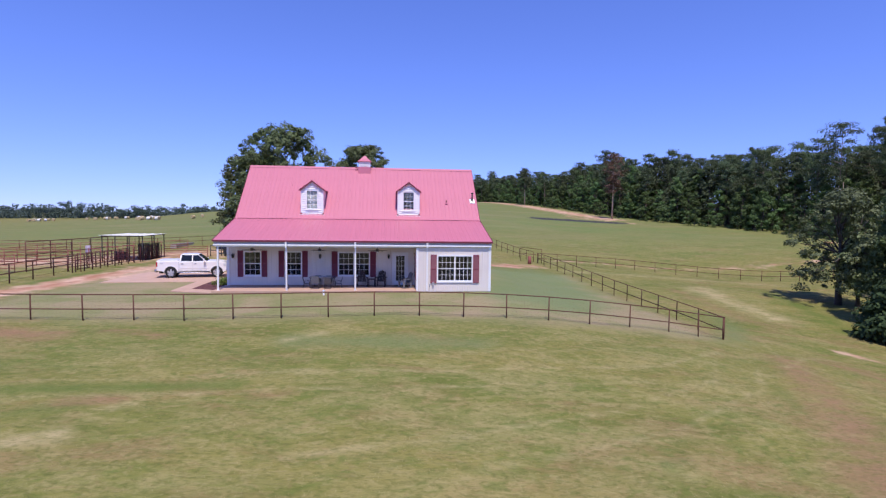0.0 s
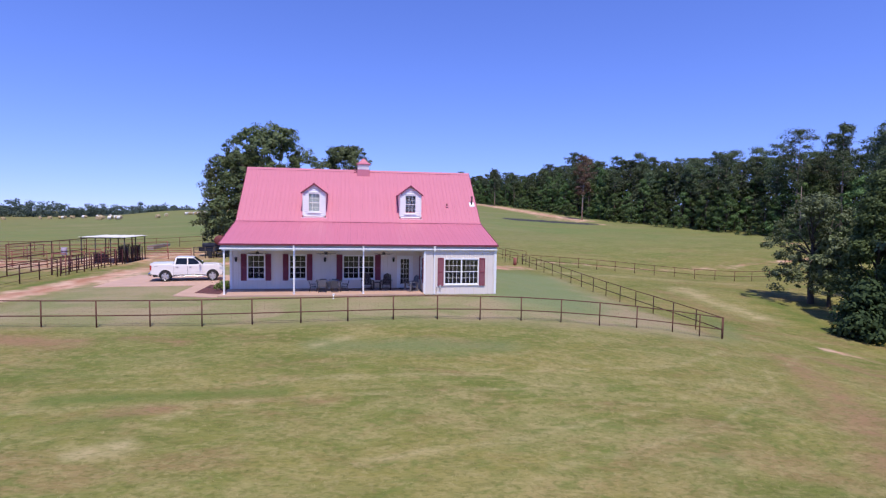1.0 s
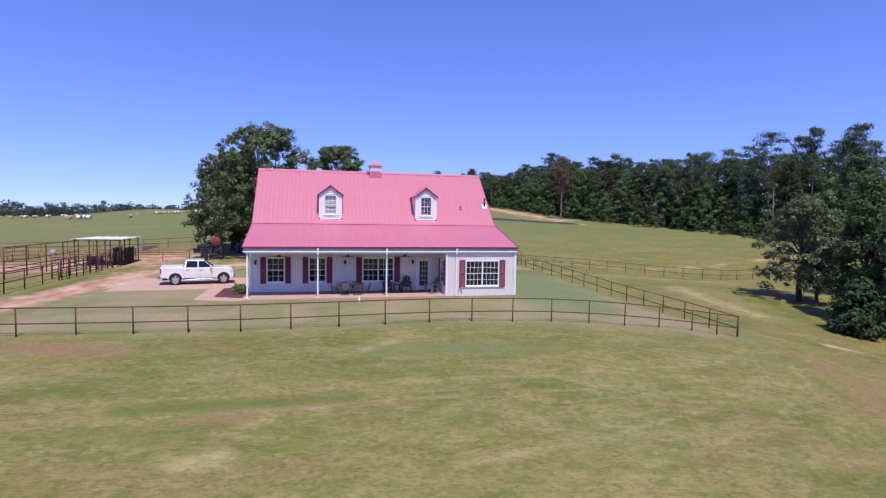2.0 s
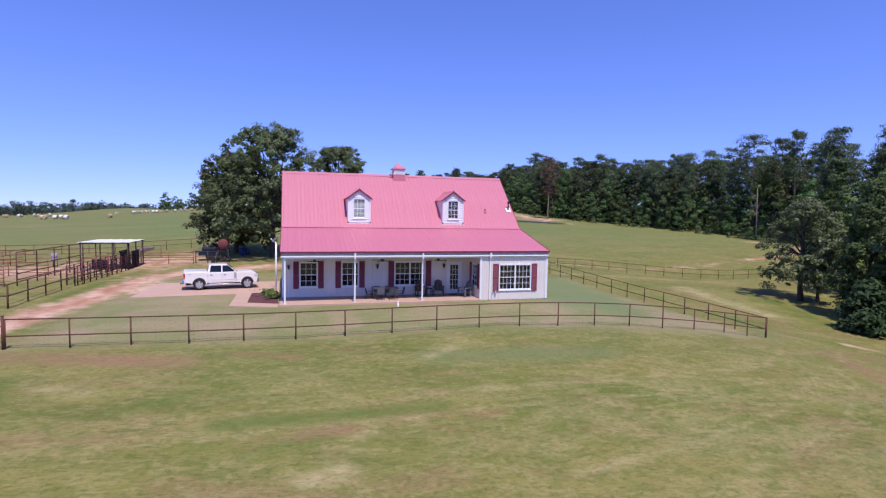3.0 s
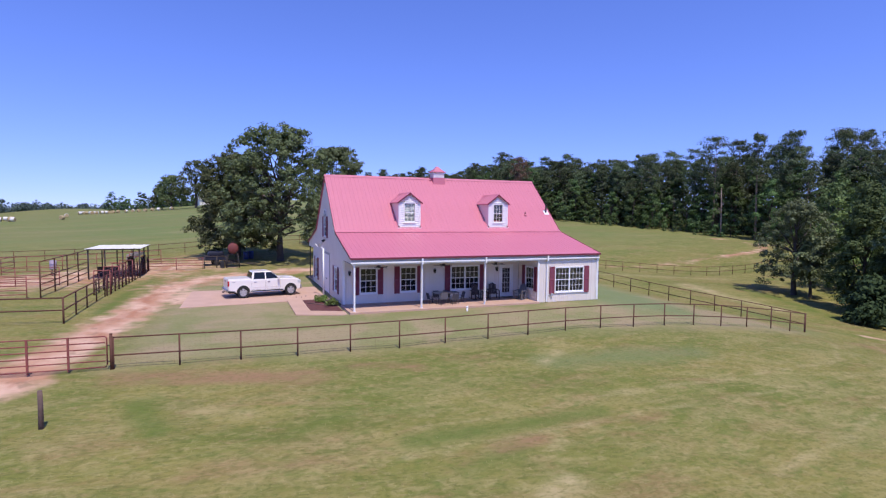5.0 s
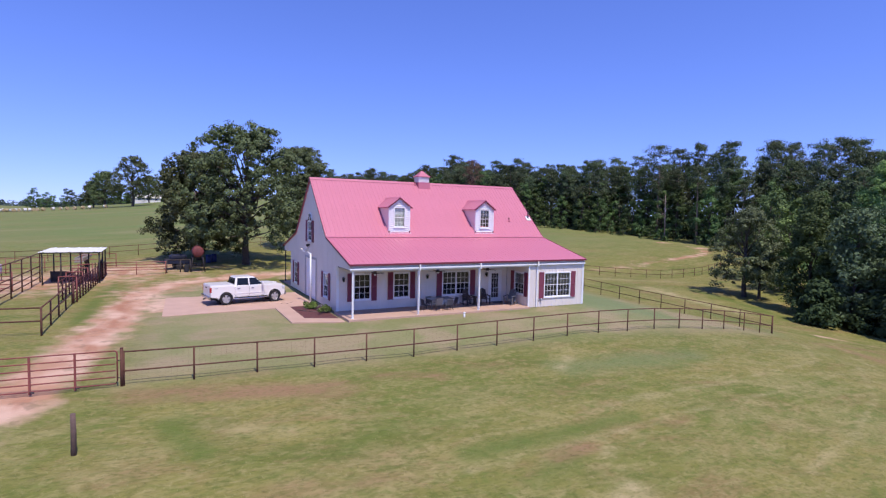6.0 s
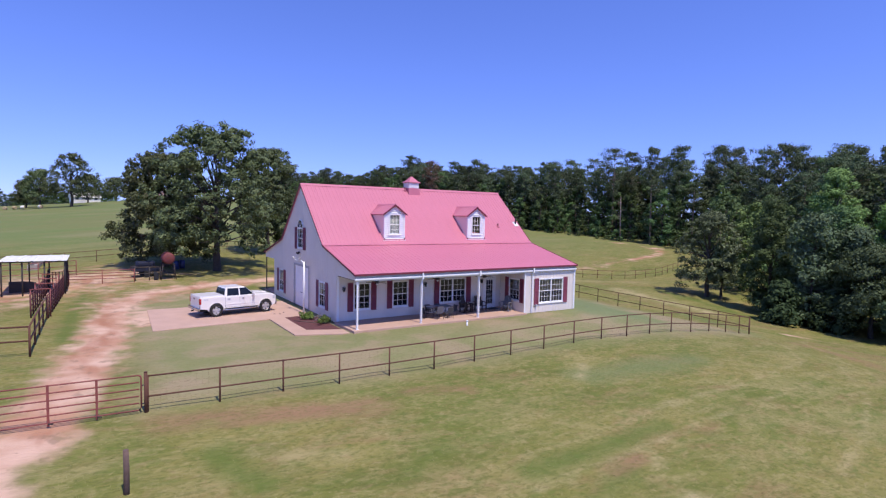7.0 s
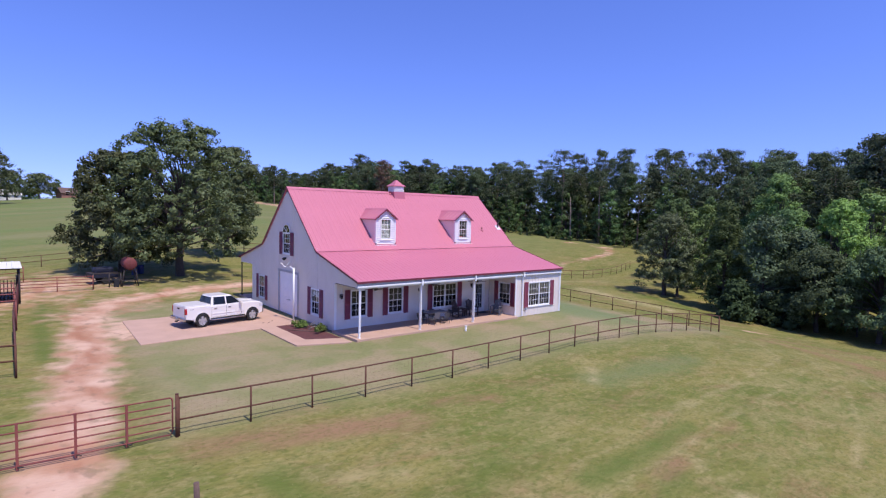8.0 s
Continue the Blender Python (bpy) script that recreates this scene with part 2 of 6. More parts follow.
# distance haze painted into the colour: a narrow, bluish green
M_FAR = leaf_material("far leaves tinted with haze", (0.078, 0.110, 0.094), (0.102, 0.138, 0.112), 0.9, 0.0)
M_DEAD = leaf_material("dead brown needles", (0.13, 0.085, 0.055), (0.24, 0.16, 0.11), 0.8, 0.1)
M_BARK_PALE = material("bare pale pine trunk", (0.42, 0.34, 0.28), 0.95, 0.0, (0.30, 0.22, 0.17), 4, 30, 0.5)
M_SHRUB = leaf_material("garden shrub leaves", (0.06, 0.11, 0.02), (0.20, 0.30, 0.06), 0.5, 0.3)
M_MULCH = material("dark red bark mulch", (0.14, 0.045, 0.04), 0.95, 0.0, (0.07, 0.025, 0.025), 8, 40, 0.8)
M_PAINT = material("white car paint", (0.80, 0.77, 0.745), 0.3, 0.0, (0.77, 0.74, 0.715), 1, 10, coat=0.5)
M_CHROME = material("chrome", (0.55, 0.55, 0.57), 0.2, 1.0)
M_ALLOY = material("alloy wheel", (0.58, 0.58, 0.60), 0.35, 0.45)
M_RUBBER = material("tyre rubber", (0.02, 0.02, 0.02), 0.85)
M_LAMP = material("dull grey cast metal", (0.16, 0.15, 0.155), 0.55, 0.3)
M_BLACK = material("black plastic", (0.018, 0.018, 0.02), 0.6)
M_CARGLASS = material("tinted car glass", (0.012, 0.017, 0.024), 0.06, 0.0, spec=0.3)
M_LAMP_RED = material("red tail light plastic", (0.45, 0.02, 0.03), 0.2)
M_LAMP_CLEAR = material("clear headlight plastic", (0.6, 0.62, 0.65), 0.15)
M_TANK = material("rust red tank paint", (0.19, 0.042, 0.040), 0.75, 0.0, (0.12, 0.032, 0.030), 2, 20, 0.2)
M_TIN = material("pale roof sheet", (0.78, 0.77, 0.70), 0.55, 0.0, (0.70, 0.69, 0.62), 1, 12)
M_HAY = material("cut hay", (0.46, 0.36, 0.20), 0.95, 0.0, (0.34, 0.26, 0.14), 6, 40, 0.6)
M_WRAP = material("white bale wrap", (0.72, 0.70, 0.66), 0.5)
M_CHAIR = material("brown patio steel", (0.075, 0.07, 0.075), 0.5)
M_SLING = material("grey mesh sling", (0.16, 0.16, 0.175), 0.8, 0.0, (0.12, 0.12, 0.135), 8, 90)
M_WOODCHAIR = material("dark stained wood", (0.06, 0.035, 0.025), 0.6, 0.0, (0.04, 0.022, 0.016), 6, 40)
M_TABLE = material("frosted glass tabletop", (0.35, 0.37, 0.40), 0.1)
M_BLUE = material("blue drum plastic", (0.025, 0.05, 0.18), 0.4)
M_LILAC = material("faded lilac plastic", (0.26, 0.21, 0.29), 0.7, 0.0, (0.36, 0.31, 0.38), 6, 30)
M_BRICK = material("far brick wall", (0.36, 0.17, 0.12), 0.9)
M_TRUNK_GREY = material("weathered wood", (0.16, 0.10, 0.08), 0.9, 0.0, (0.09, 0.06, 0.05), 6, 40, 0.5)
M_TRUCKBED = material("stained concrete trough", (0.36, 0.31, 0.27), 0.9)


# ---- helpers of this scene ----
def part(name, bm, mat, parent, label=""):
    me = bpy.data.meshes.new(name)
    if isinstance(bm, bpy.types.Mesh):
        me = bm
    else:
        bm.to_mesh(me)
        bm.free()
    if not me.materials:
        me.materials.append(mat)
    ob = new(name, me)
    ob.parent = parent
    if label:
        tagged(ob, label)
    return ob


def thing(name, m, label, category, group="", kind=""):
    ob = new(name)
    ob.empty_display_size = 0.3
    ob.matrix_world = m
    return tagged(ob, label, category, group, kind)


def box(bm, x0, x1, y0, y1, z0, z1, bevel=0.0):
    vs = [bm.verts.new((x, y, z)) for z in (z0, z1) for y in (y0, y1) for x in (x0, x1)]
    fs = [bm.faces.new([vs[i] for i in f]) for f in ((0, 2, 3, 1), (4, 5, 7, 6), (0, 1, 5, 4), (2, 6, 7, 3), (0, 4, 6, 2), (1, 3, 7, 5))]
    if bevel:
        es = list({e for f in fs for e in f.edges})
        bmesh.ops.bevel(bm, geom=es, offset=bevel, segments=2, affect="EDGES", profile=0.6)
    return bm


def boxed(*a, bevel=0.0):
    return box(bmesh.new(), *a, bevel=bevel)


def tube(bm, pts, r, n=8, cap=True, r1=None):
    """A round bar along a row of points; r1: its radius at the end."""
    pts = [Vector(p) for p in pts]
    rings = []
    for i, p in enumerate(pts):
        d = (pts[min(i + 1, len(pts) - 1)] - pts[max(i - 1, 0)]).normalized()
        a = d.cross(Vector((0, 0, 1)) if abs(d.z) < 0.9 else Vector((1, 0, 0))).normalized()
        c = d.cross(a)
        rr = r if r1 is None else r + (r1 - r) * i / max(1, len(pts) - 1)
        rings.append([bm.verts.new(p + (a * math.cos(2 * math.pi * k / n) + c * math.sin(2 * math.pi * k / n)) * rr) for k in range(n)])
    for u, v in zip(rings, rings[1:]):
        for k in range(n):
            f = bm.faces.new((u[k], u[(k + 1) % n], v[(k + 1) % n], v[k]))
            f.smooth = n > 5
    if cap:
        bm.faces.new(rings[0][::-1])
        bm.faces.new(rings[-1])
    return bm


def tubed(pts, r, n=8, r1=None):
    return tube(bmesh.new(), pts, r, n, r1=r1)


def prism(bm, outline, axis, a, b):
    """An outline in the plane across axis ('x': y,z; 'y': x,z; 'z': x,y), drawn out from a to b."""
    def place(p, v):
        return {"x": (v, p[0], p[1]), "y": (p[0], v, p[1]), "z": (p[0], p[1], v)}[axis]
    u = [bm.verts.new(place(p, a)) for p in outline]
    w = [bm.verts.new(place(p, b)) for p in outline]
    n = len(outline)
    fs = [bm.faces.new(u), bm.faces.new(w[::-1])]
    for i in range(n):
        fs.append(bm.faces.new((u[i], w[i], w[(i + 1) % n], u[(i + 1) % n])))
    bmesh.ops.recalc_face_normals(bm, faces=fs)
    return bm


def quads(name, verts):
    """A mesh of loose quads from an array (n, 4, 3)."""
    n = len(verts)
    me = bpy.data.meshes.new(name)
    me.vertices.add(4 * n)
    me.vertices.foreach_set("co", np.asarray(verts, dtype=np.float32).ravel())
    me.loops.add(4 * n)
    me.loops.foreach_set("vertex_index", np.arange(4 * n, dtype=np.int32))
    me.polygons.add(n)
    me.polygons.foreach_set("loop_start", np.arange(0, 4 * n, 4, dtype=np.int32))
    me.update(calc_edges=True)
    return me


# ---- the lie of the land ----
HILLS = [
    (40, 240, 1.85, 60), (180, 300, 10.64, 150), (0, 200, 6.12, 60), (8, 0, 1.92, 12), (-220, -100, -3.31, 150), (-20, -5, 1.78, 25),
    (-95, 295, 3.76, 25), (-305, 295, 2.03, 25), (40, -8, -2.08, 12), (16, 8, -1.68, 12), (-5, 295, 1.48, 25), (-50, 190, -1.97, 25),
    (-280, 0, 1.31, 60), (8, 16, 1.26, 12), (40, -5, 2.46, 25), (80, -40, -6.89, 60), (48, 32, -1.38, 12), (0, 0, -0.64, 12),
    (115, 10, 2.5, 25), (-8, 48, 1.32, 12), (10, -110, -1.53, 25), (10, 100, 2.53, 25), (10, 235, -1.78, 25), (10, 25, -0.31, 25), (44, 9.5, -0.45, 6),
]


def ground_z(x, y):
    """Height of the land: broad swells, levelled under the house and its yard."""
    x, y = np.asarray(x, float), np.asarray(y, float)
    z = sum(h * np.exp(-((x - a) ** 2 + (y - b) ** 2) / (2 * s * s)) for a, b, h, s in HILLS)
    out = np.hypot(np.maximum(np.maximum(-19.5 - x, x - 9.3), 0), np.maximum(np.maximum(-0.7 - y, y - 20.5), 0))
    k = np.clip(out / 5.0, 0, 1)
    return z * (k * k * (3 - 2 * k)) - (0.02 + 0.12 * np.clip((-8.95 - x) / 0.5, 0, 1)) * (1 - k)


def gz(x, y):
    return float(ground_z(x, y))


def near_line(x, y, line):
    """How far points lie from a broken line."""
    best = np.full(np.shape(x), 1e9)
    for (ax, ay), (bx, by) in zip(line, line[1:]):
        t = np.clip(((x - ax) * (bx - ax) + (y - ay) * (by - ay)) / ((bx - ax) ** 2 + (by - ay) ** 2), 0, 1)
        best = np.minimum(best, np.hypot(x - ax - t * (bx - ax), y - ay - t * (by - ay)))
    return best


ROAD = [(-29, -22), (-25.5, -14), (-23.4, -9), (-22.3, -3), (-21.4, 3), (-20.6, 10), (-20, 16.5), (-17.8, 21.5), (-12, 24.5), (-3, 25.5), (7, 25), (16, 24)]
FIELD_ROAD = [(24, 36), (36, 35), (52, 38), (66, 40), (78, 42), (86, 48), (89, 56), (84, 64)]
TRACKS = [[(-10.4, -16.2), (-1.4, -15.35), (5.1, -15.0), (13.6, -13.8), (18.5, -10.5)], [(-11, -17.8), (-2, -17.0), (5, -16.6), (12.5, -15.6)],
          [(17.3, -12.1), (15.6, -15.0), (10, -18.3), (3.8, -20.4), (-0.7, -21.3)], [(19.0, -12.8), (17.2, -15.6), (11.2, -19.8), (4.6, -22.0)],
          [(22.4, -17), (22.2, -12.6), (22.6, -9.5), (24.8, -5)], [(21, -12), (24.5, -9), (29.5, -7.5)]]
WOOD_EDGE = [(26, 225), (44, 200), (57, 178), (64, 150), (69, 121), (80, 95), (89, 78), (93, 60), (92, 44), (84, 30)]


def soft(d, r, w):
    return np.clip((r + w - d) / (2 * w), 0, 1)


def swell(X, Y):
    """Small unevenness of the turf outside the yard."""
    near = np.exp(-(X ** 2 + Y ** 2) / 60 ** 2)
    return near * 0.05 * (np.sin(X * 0.9 + 2 * np.sin(Y * 0.4)) * np.sin(Y * 0.8 + np.sin(X * 0.5))) * np.clip(np.maximum(-2 - Y, np.abs(X + 5) - 18) / 4, 0, 1)


def masks(X, Y):
    """Where bare earth, weeds, dry and green patches lie."""
    dirt = 0.93 * soft(near_line(X, Y, ROAD), 1.3, 1.0)
    dirt = np.maximum(dirt, 0.66 * soft(near_line(X, Y, ROAD[6:10]), 3.0, 2.8))
    dirt = np.maximum(dirt, 0.52 * soft(near_line(X, Y, FIELD_ROAD[:4]), 1.3, 1.6))
    dirt = np.maximum(dirt, 0.9 * soft(near_line(X, Y, FIELD_ROAD[3:]), 1.0, 1.4))
    dirt = np.maximum(dirt, 0.75 * soft(near_line(X, Y, [(-20, 13), (-18.5, 9)]), 2.0, 1.5))
    dirt = np.maximum(dirt, 0.7 * soft(near_line(X, Y, [(-60, 22), (-30, 24), (-22, 32)]), 8.0, 6))
    dirt = np.maximum(dirt, 0.85 * soft(near_line(X, Y, [(38, 197), (46, 188), (52, 172), (57, 150), (61, 125), (64, 112)]), 4.5, 4.0))
    dirt = np.maximum(dirt, 0.7 * soft(near_line(X, Y, [(53, 119), (60, 104), (66, 98)]), 2.0, 3))
    dirt = np.maximum(dirt, 0.8 * soft(near_line(X, Y, [(11, 25), (19, 27)]), 1.5, 2))
    dirt = np.maximum(dirt, 0.8 * soft(near_line(X, Y, [(29.8, -5.2), (31.6, -8.2)]), 0.5, 0.9))
    lush = soft(np.maximum(np.abs(X) * 0.3 - 30, 60 - Y), 0.0, 20)
    lawn = soft(np.maximum(np.abs(X - 0.5) - 20.5, np.abs(Y - 6) - 13.6), 0, 1.2)
    def spots(rows):
        """Soft patches along short lines: (points, reach, fade, weight)."""
        v = np.zeros_like(X)
        for line, r, w, k in rows:
            v = np.maximum(v, k * soft(near_line(X, Y, line), r, w))
        return v
    weed = spots([([(-19.5, -8.9), (-15.5, -9.9), (-12.5, -10.4)], 0.9, 1.2, 1.0), ([(-10.7, -9.6), (-8.2, -10.4)], 0.5, 0.9, 0.9),
                  ([(22.5, -10), (20.5, -14.5), (19.2, -17), (17, -20.8), (15.5, -23)], 1.2, 2.2, 0.95), ([(26, -9), (28, -13), (27, -20)], 1.5, 2.0, 0.8),
                  ([(-2.6, -17.7), (-1.2, -17.3)], 0.3, 0.8, 0.9), ([(-8.0, -18.0), (-6.6, -17.9)], 0.5, 0.9, 0.9), ([(-4.6, -13.8), (-3.9, -13.3)], 0.3, 0.7, 0.8),
                  ([(-17, -17.2), (-13, -17.6)], 0.6, 1.4, 0.8), ([(-4, -13.4), (2, -13), (8, -14.5)], 0.6, 1.5, 0.5), ([(29.5, 14), (29.5, 8), (29, 2)], 1.5, 2.5, 0.75)])
    dry = spots([(line, 0.2, 0.4, 0.84) for line in TRACKS] + [
        ([(-2.5, -11.4), (-0.9, -10.1)], 0.4, 0.7, 0.9), ([(-1.7, -15.5), (-1.0, -15.2)], 0.4, 0.7, 1.0), ([(-6.4, -18.4), (-5.8, -18.1)], 0.3, 0.5, 1.0),
        ([(-7.9, -20.6), (-7.0, -20.2)], 0.5, 0.6, 1.0), ([(-17.4, -12.3), (-15.0, -13.8)], 0.5, 1.2, 0.85), ([(33.2, 15.6), (32.2, 9.8), (32.4, 3.6)], 1.8, 2.4, 1.0),
        ([(8, -24), (15, -19)], 0.6, 1.8, 0.6), ([(22, 24), (34, 24), (46, 22)], 2.5, 3.0, 0.7)])
    green = spots([([(-10.5, -17.0), (-6.7, -16.7), (-3.2, -16.4)], 0.4, 0.9, 1.0), ([(-9.5, -18.8), (-7.6, -18.2)], 0.4, 0.7, 0.9), ([(-18.6, -11.9), (-17.7, -14.4)], 0.5, 0.9, 0.9),
                   ([(18.2, -15.0), (17.4, -17.4)], 0.3, 0.8, 0.8), ([(-14, -15.6), (-12, -14.6)], 0.5, 1.2, 0.7), ([(40, 14), (38, 6), (36, 1)], 1.0, 2.0, 0.9), ([(-22.9, 5), (-22.7, 14), (-22.3, 24)], 0.5, 0.7, 0.9), ([(-17.5, 17), (-14, 21)], 0.8, 1.0, 0.7)])
    cool = spots([([(-2.0, -11.4), (1.4, -11.6), (6, -11.8)], 1.2, 1.8, 1.0), ([(9.8, -21.7), (10.6, -21.5)], 0.2, 0.7, 0.9), ([(22.5, -6), (25, -2), (27, 3)], 1.2, 2.0, 0.9),
                  ([(12, 0), (15, 8), (16, 20)], 4.5, 3.5, 1.0), ([(-1, -14), (-3, -13.6)], 0.4, 1.0, 0.7)])
    burnt = soft(near_line(X, Y, [(41, 101), (50, 101), (60, 99.5)]), 3.8, 1.8)
    return {"dirt": dirt, "lush": lush, "burnt": burnt, "weed": weed, "dry": dry, "lawn": lawn, "green": green, "cool": cool}


def add_masks(me, X, Y):
    for name, v in masks(X, Y).items():
        a = me.attributes.new(name, "FLOAT", "POINT")
        a.data.foreach_set("value", v.astype(np.float32).ravel())


def build_ground():
    def lines(lo, hi, step, far, grow):
        mid = list(np.arange(lo, hi + 1e-6, step))
        up, down, s = [hi], [lo], step
        while up[-1] < far:
            s *= grow
            up.append(up[-1] + s)
            down.append(down[-1] - s)
        return np.array(down[:0:-1] + mid + up[1:])
    xs, ys = lines(-46, 46, 0.3, 3200, 1.09), lines(-34, 46, 0.3, 3200, 1.09)
    X, Y = np.meshgrid(xs, ys)
    Z = ground_z(X, Y)
    Z += swell(X, Y)
    nx, ny = len(xs), len(ys)
    idx = np.arange(nx * ny).reshape(ny, nx)
    faces = np.stack([idx[:-1, :-1], idx[:-1, 1:], idx[1:, 1:], idx[1:, :-1]], -1).reshape(-1, 4)
    me = bpy.data.meshes.new("ground")
    me.vertices.add(nx * ny)
    me.vertices.foreach_set("co", np.stack([X, Y, Z], -1).astype(np.float32).ravel())
    me.loops.add(faces.size)
    me.loops.foreach_set("vertex_index", faces.astype(np.int32).ravel())
    me.polygons.add(len(faces))
    me.polygons.foreach_set("loop_start", np.arange(0, faces.size, 4, dtype=np.int32))
    me.polygons.foreach_set("use_smooth", np.ones(len(faces), bool))
    me.update(calc_edges=True)
    add_masks(me, X, Y)
    me.materials.append(M_GROUND)
    return tagged(new("ground", me), "mown green and straw-coloured pasture with red dirt tracks", "ground", kind="structure")


build_ground()


# ---- the farmhouse ----
HX0, HX1 = -8.87, 8.87            # gable walls
RX0, RX1 = -8.98, 8.98            # roof edges
EAVE_Y, EAVE_Z, BREAK_Y, BREAK_Z, RIDGE_Y, RIDGE_Z = -0.2, 3.33, 5.03, 4.70, 9.65, 8.87
PORCH_Y, REAR_Y, SLAB = 2.7, 16.6, 0.1
PROFILE = [(EAVE_Y, EAVE_Z), (BREAK_Y, BREAK_Z), (RIDGE_Y, RIDGE_Z), (2 * RIDGE_Y - BREAK_Y, BREAK_Z), (2 * RIDGE_Y - EAVE_Y, EAVE_Z)]
M_ROOM = material("dim room wall", (0.09, 0.08, 0.075), 0.9)
M_PANE = bpy.data.materials.new("window glass")
M_PANE.use_nodes = True
pb = M_PANE.node_tree.nodes["Principled BSDF"]
pb.inputs["Base Color"].default_value = (0.75, 0.8, 0.78, 1)
pb.inputs["Roughness"].default_value, pb.inputs["Transmission Weight"].default_value = 0.02, 1.0


M_SCREEN = bpy.data.materials.new("dark insect screen")
M_SCREEN.use_nodes = True
pb = M_SCREEN.node_tree.nodes["Principled BSDF"]
pb.inputs["Base Color"].default_value, pb.inputs["Roughness"].default_value, pb.inputs["Alpha"].default_value = (0.025, 0.026, 0.028, 1), 0.8, 0.42


def roof_z(y):
    for (a, za), (b, zb) in zip(PROFILE, PROFILE[1:]):
        if a <= y <= b:
            return za + (zb - za) * (y - a) / (b - a)
    return EAVE_Z


house = thing("farmhouse", pose(0, 0, 0), "white metal-clad farmhouse with a faded red ribbed steel roof", "house")


def wall(name, at, u0, u1, z0, top, holes, facing, thick=0.14):
    """A wall with openings: its core, and a cladding of ribbed steel panels, each a piece of its own.
    facing: 'south', 'west', 'east', 'north'; u runs along the wall; holes: (u0, u1, z0, z1)."""
    def place(u, d, z):   # d: outwards
        return {"south": (u, at - d, z), "north": (u, at + d, z), "west": (at - d, u, z), "east": (at + d, u, z)}[facing]

    def slab(bm, a, b, za, zb0, zb1, d0, d1):
        vs = [bm.verts.new(place(u, d, z)) for d in (d0, d1) for u, z in ((a, za), (b, za), (b, zb1), (a, zb0))]
        fs = [bm.faces.new([vs[i] for i in f]) for f in ((0, 1, 2, 3), (7, 6, 5, 4), (0, 4, 5, 1), (1, 5, 6, 2), (2, 6, 7, 3), (3, 7, 4, 0))]
        bmesh.ops.recalc_face_normals(bm, faces=fs)

    def columns(bm, a, b, d0, d1, kinks=()):
        cuts = sorted({a, b, *[c for h in holes for c in h[:2] if a < c < b], *[k for k in kinks if a < k < b]})
        for p, q in zip(cuts, cuts[1:]):
            mid, z = (p + q) / 2, z0
            for h in sorted((h for h in holes if h[0] < mid < h[1]), key=lambda h: h[2]):
                if h[2] > z + 0.01:
                    slab(bm, p, q, z, h[2], h[2], d0, d1)
                z = h[3]
            slab(bm, p, q, z, top(p), top(q), d0, d1)
    kinks = (BREAK_Y, RIDGE_Y, 2 * RIDGE_Y - BREAK_Y)
    bm = bmesh.new()
    columns(bm, u0, u1, -thick, 0, kinks)
    core = part(name, bm, M_SIDING, house)
    # cladding: each sheet is cut at the openings; ribs stand 2 cm proud
    n = max(1, round((u1 - u0) / 0.92))
    w = (u1 - u0) / n
    rib = w / 3
    for i in range(n):
        a, b = u0 + i * w, u0 + (i + 1) * w
        cuts = sorted({a, b, *[c for h in holes for c in h[:2] if a < c < b]})
        for p, q in zip(cuts, cuts[1:]):
            mid, z, spans = (p + q) / 2, z0, []
            for h in sorted((h for h in holes if h[0] < mid < h[1]), key=lambda h: h[2]):
                spans.append((z, h[2]))
                z = h[3]
            spans.append((z, None))
            line = [(p + 0.003, 0.010)]
            for k in range(3):
                c = a + rib * (k + 0.5)
                if p + 0.05 < c < q - 0.05:
                    line += [(c - 0.035, 0.010), (c - 0.018, 0.022), (c + 0.018, 0.022), (c + 0.035, 0.010)]
            line += [(k, 0.010) for k in kinks if p < k < q]
            line = sorted(line) + [(q - 0.003, 0.010), (q - 0.003, 0.002), (p + 0.003, 0.002)]
            for za, zb in spans:
                if zb is not None and zb - za < 0.02:
                    continue
                bm = bmesh.new()
                lo = [bm.verts.new(place(u, d, za)) for u, d in line]
                hi = [bm.verts.new(place(u, d, top(u) if zb is None else zb)) for u, d in line]
                fs = [bm.faces.new(lo), bm.faces.new(hi)] + [bm.faces.new((lo[j], lo[j - 1], hi[j - 1], hi[j])) for j in range(len(line))]
                bmesh.ops.recalc_face_normals(bm, faces=fs)
                part("wall_panel", bm, M_SIDING, core)
    return core


WIN = {"a": (-7.79, -6.65, 0.72, 2.45), "b": (-5.04, -3.90, 0.72, 2.45), "c": (-1.39, 0.78, 0.72, 2.43)}
DOOR = (2.52, 3.36, SLAB, 2.32)
WING_WIN = (5.33, 7.68, 0.64, 2.42)
WING_W = (0.45, 1.62, 0.80, 2.40)
GAR = (8.0, 11.1, 0.02, 2.92)
GW = {"r": (4.68, 5.86, 0.6, 2.3), "l": (13.83, 15.07, 0.5, 2.26), "t": (9.2, 10.45, 4.2, 5.7)}
flat = lambda z: (lambda u: z)
wall("wall_porch", PORCH_Y, HX0, 3.97, 0.0, flat(2.98), [*WIN.values(), DOOR], "south")
wall("wall_wing_front", 0.0, 3.97, HX1, 0.0, flat(3.0), [WING_WIN], "south")
wall("wall_wing_side", 3.97, 0.14, PORCH_Y - 0.035, 0.0, flat(2.98), [WING_W], "west")
wall("wall_west", HX0, PORCH_Y, REAR_Y, 0.0, lambda y: roof_z(y) - 0.06, [GAR, *GW.values()], "west")
wall("wall_west_front", HX0, EAVE_Y + 0.25, PORCH_Y, 2.98, lambda y: roof_z(y) - 0.06, [], "west")
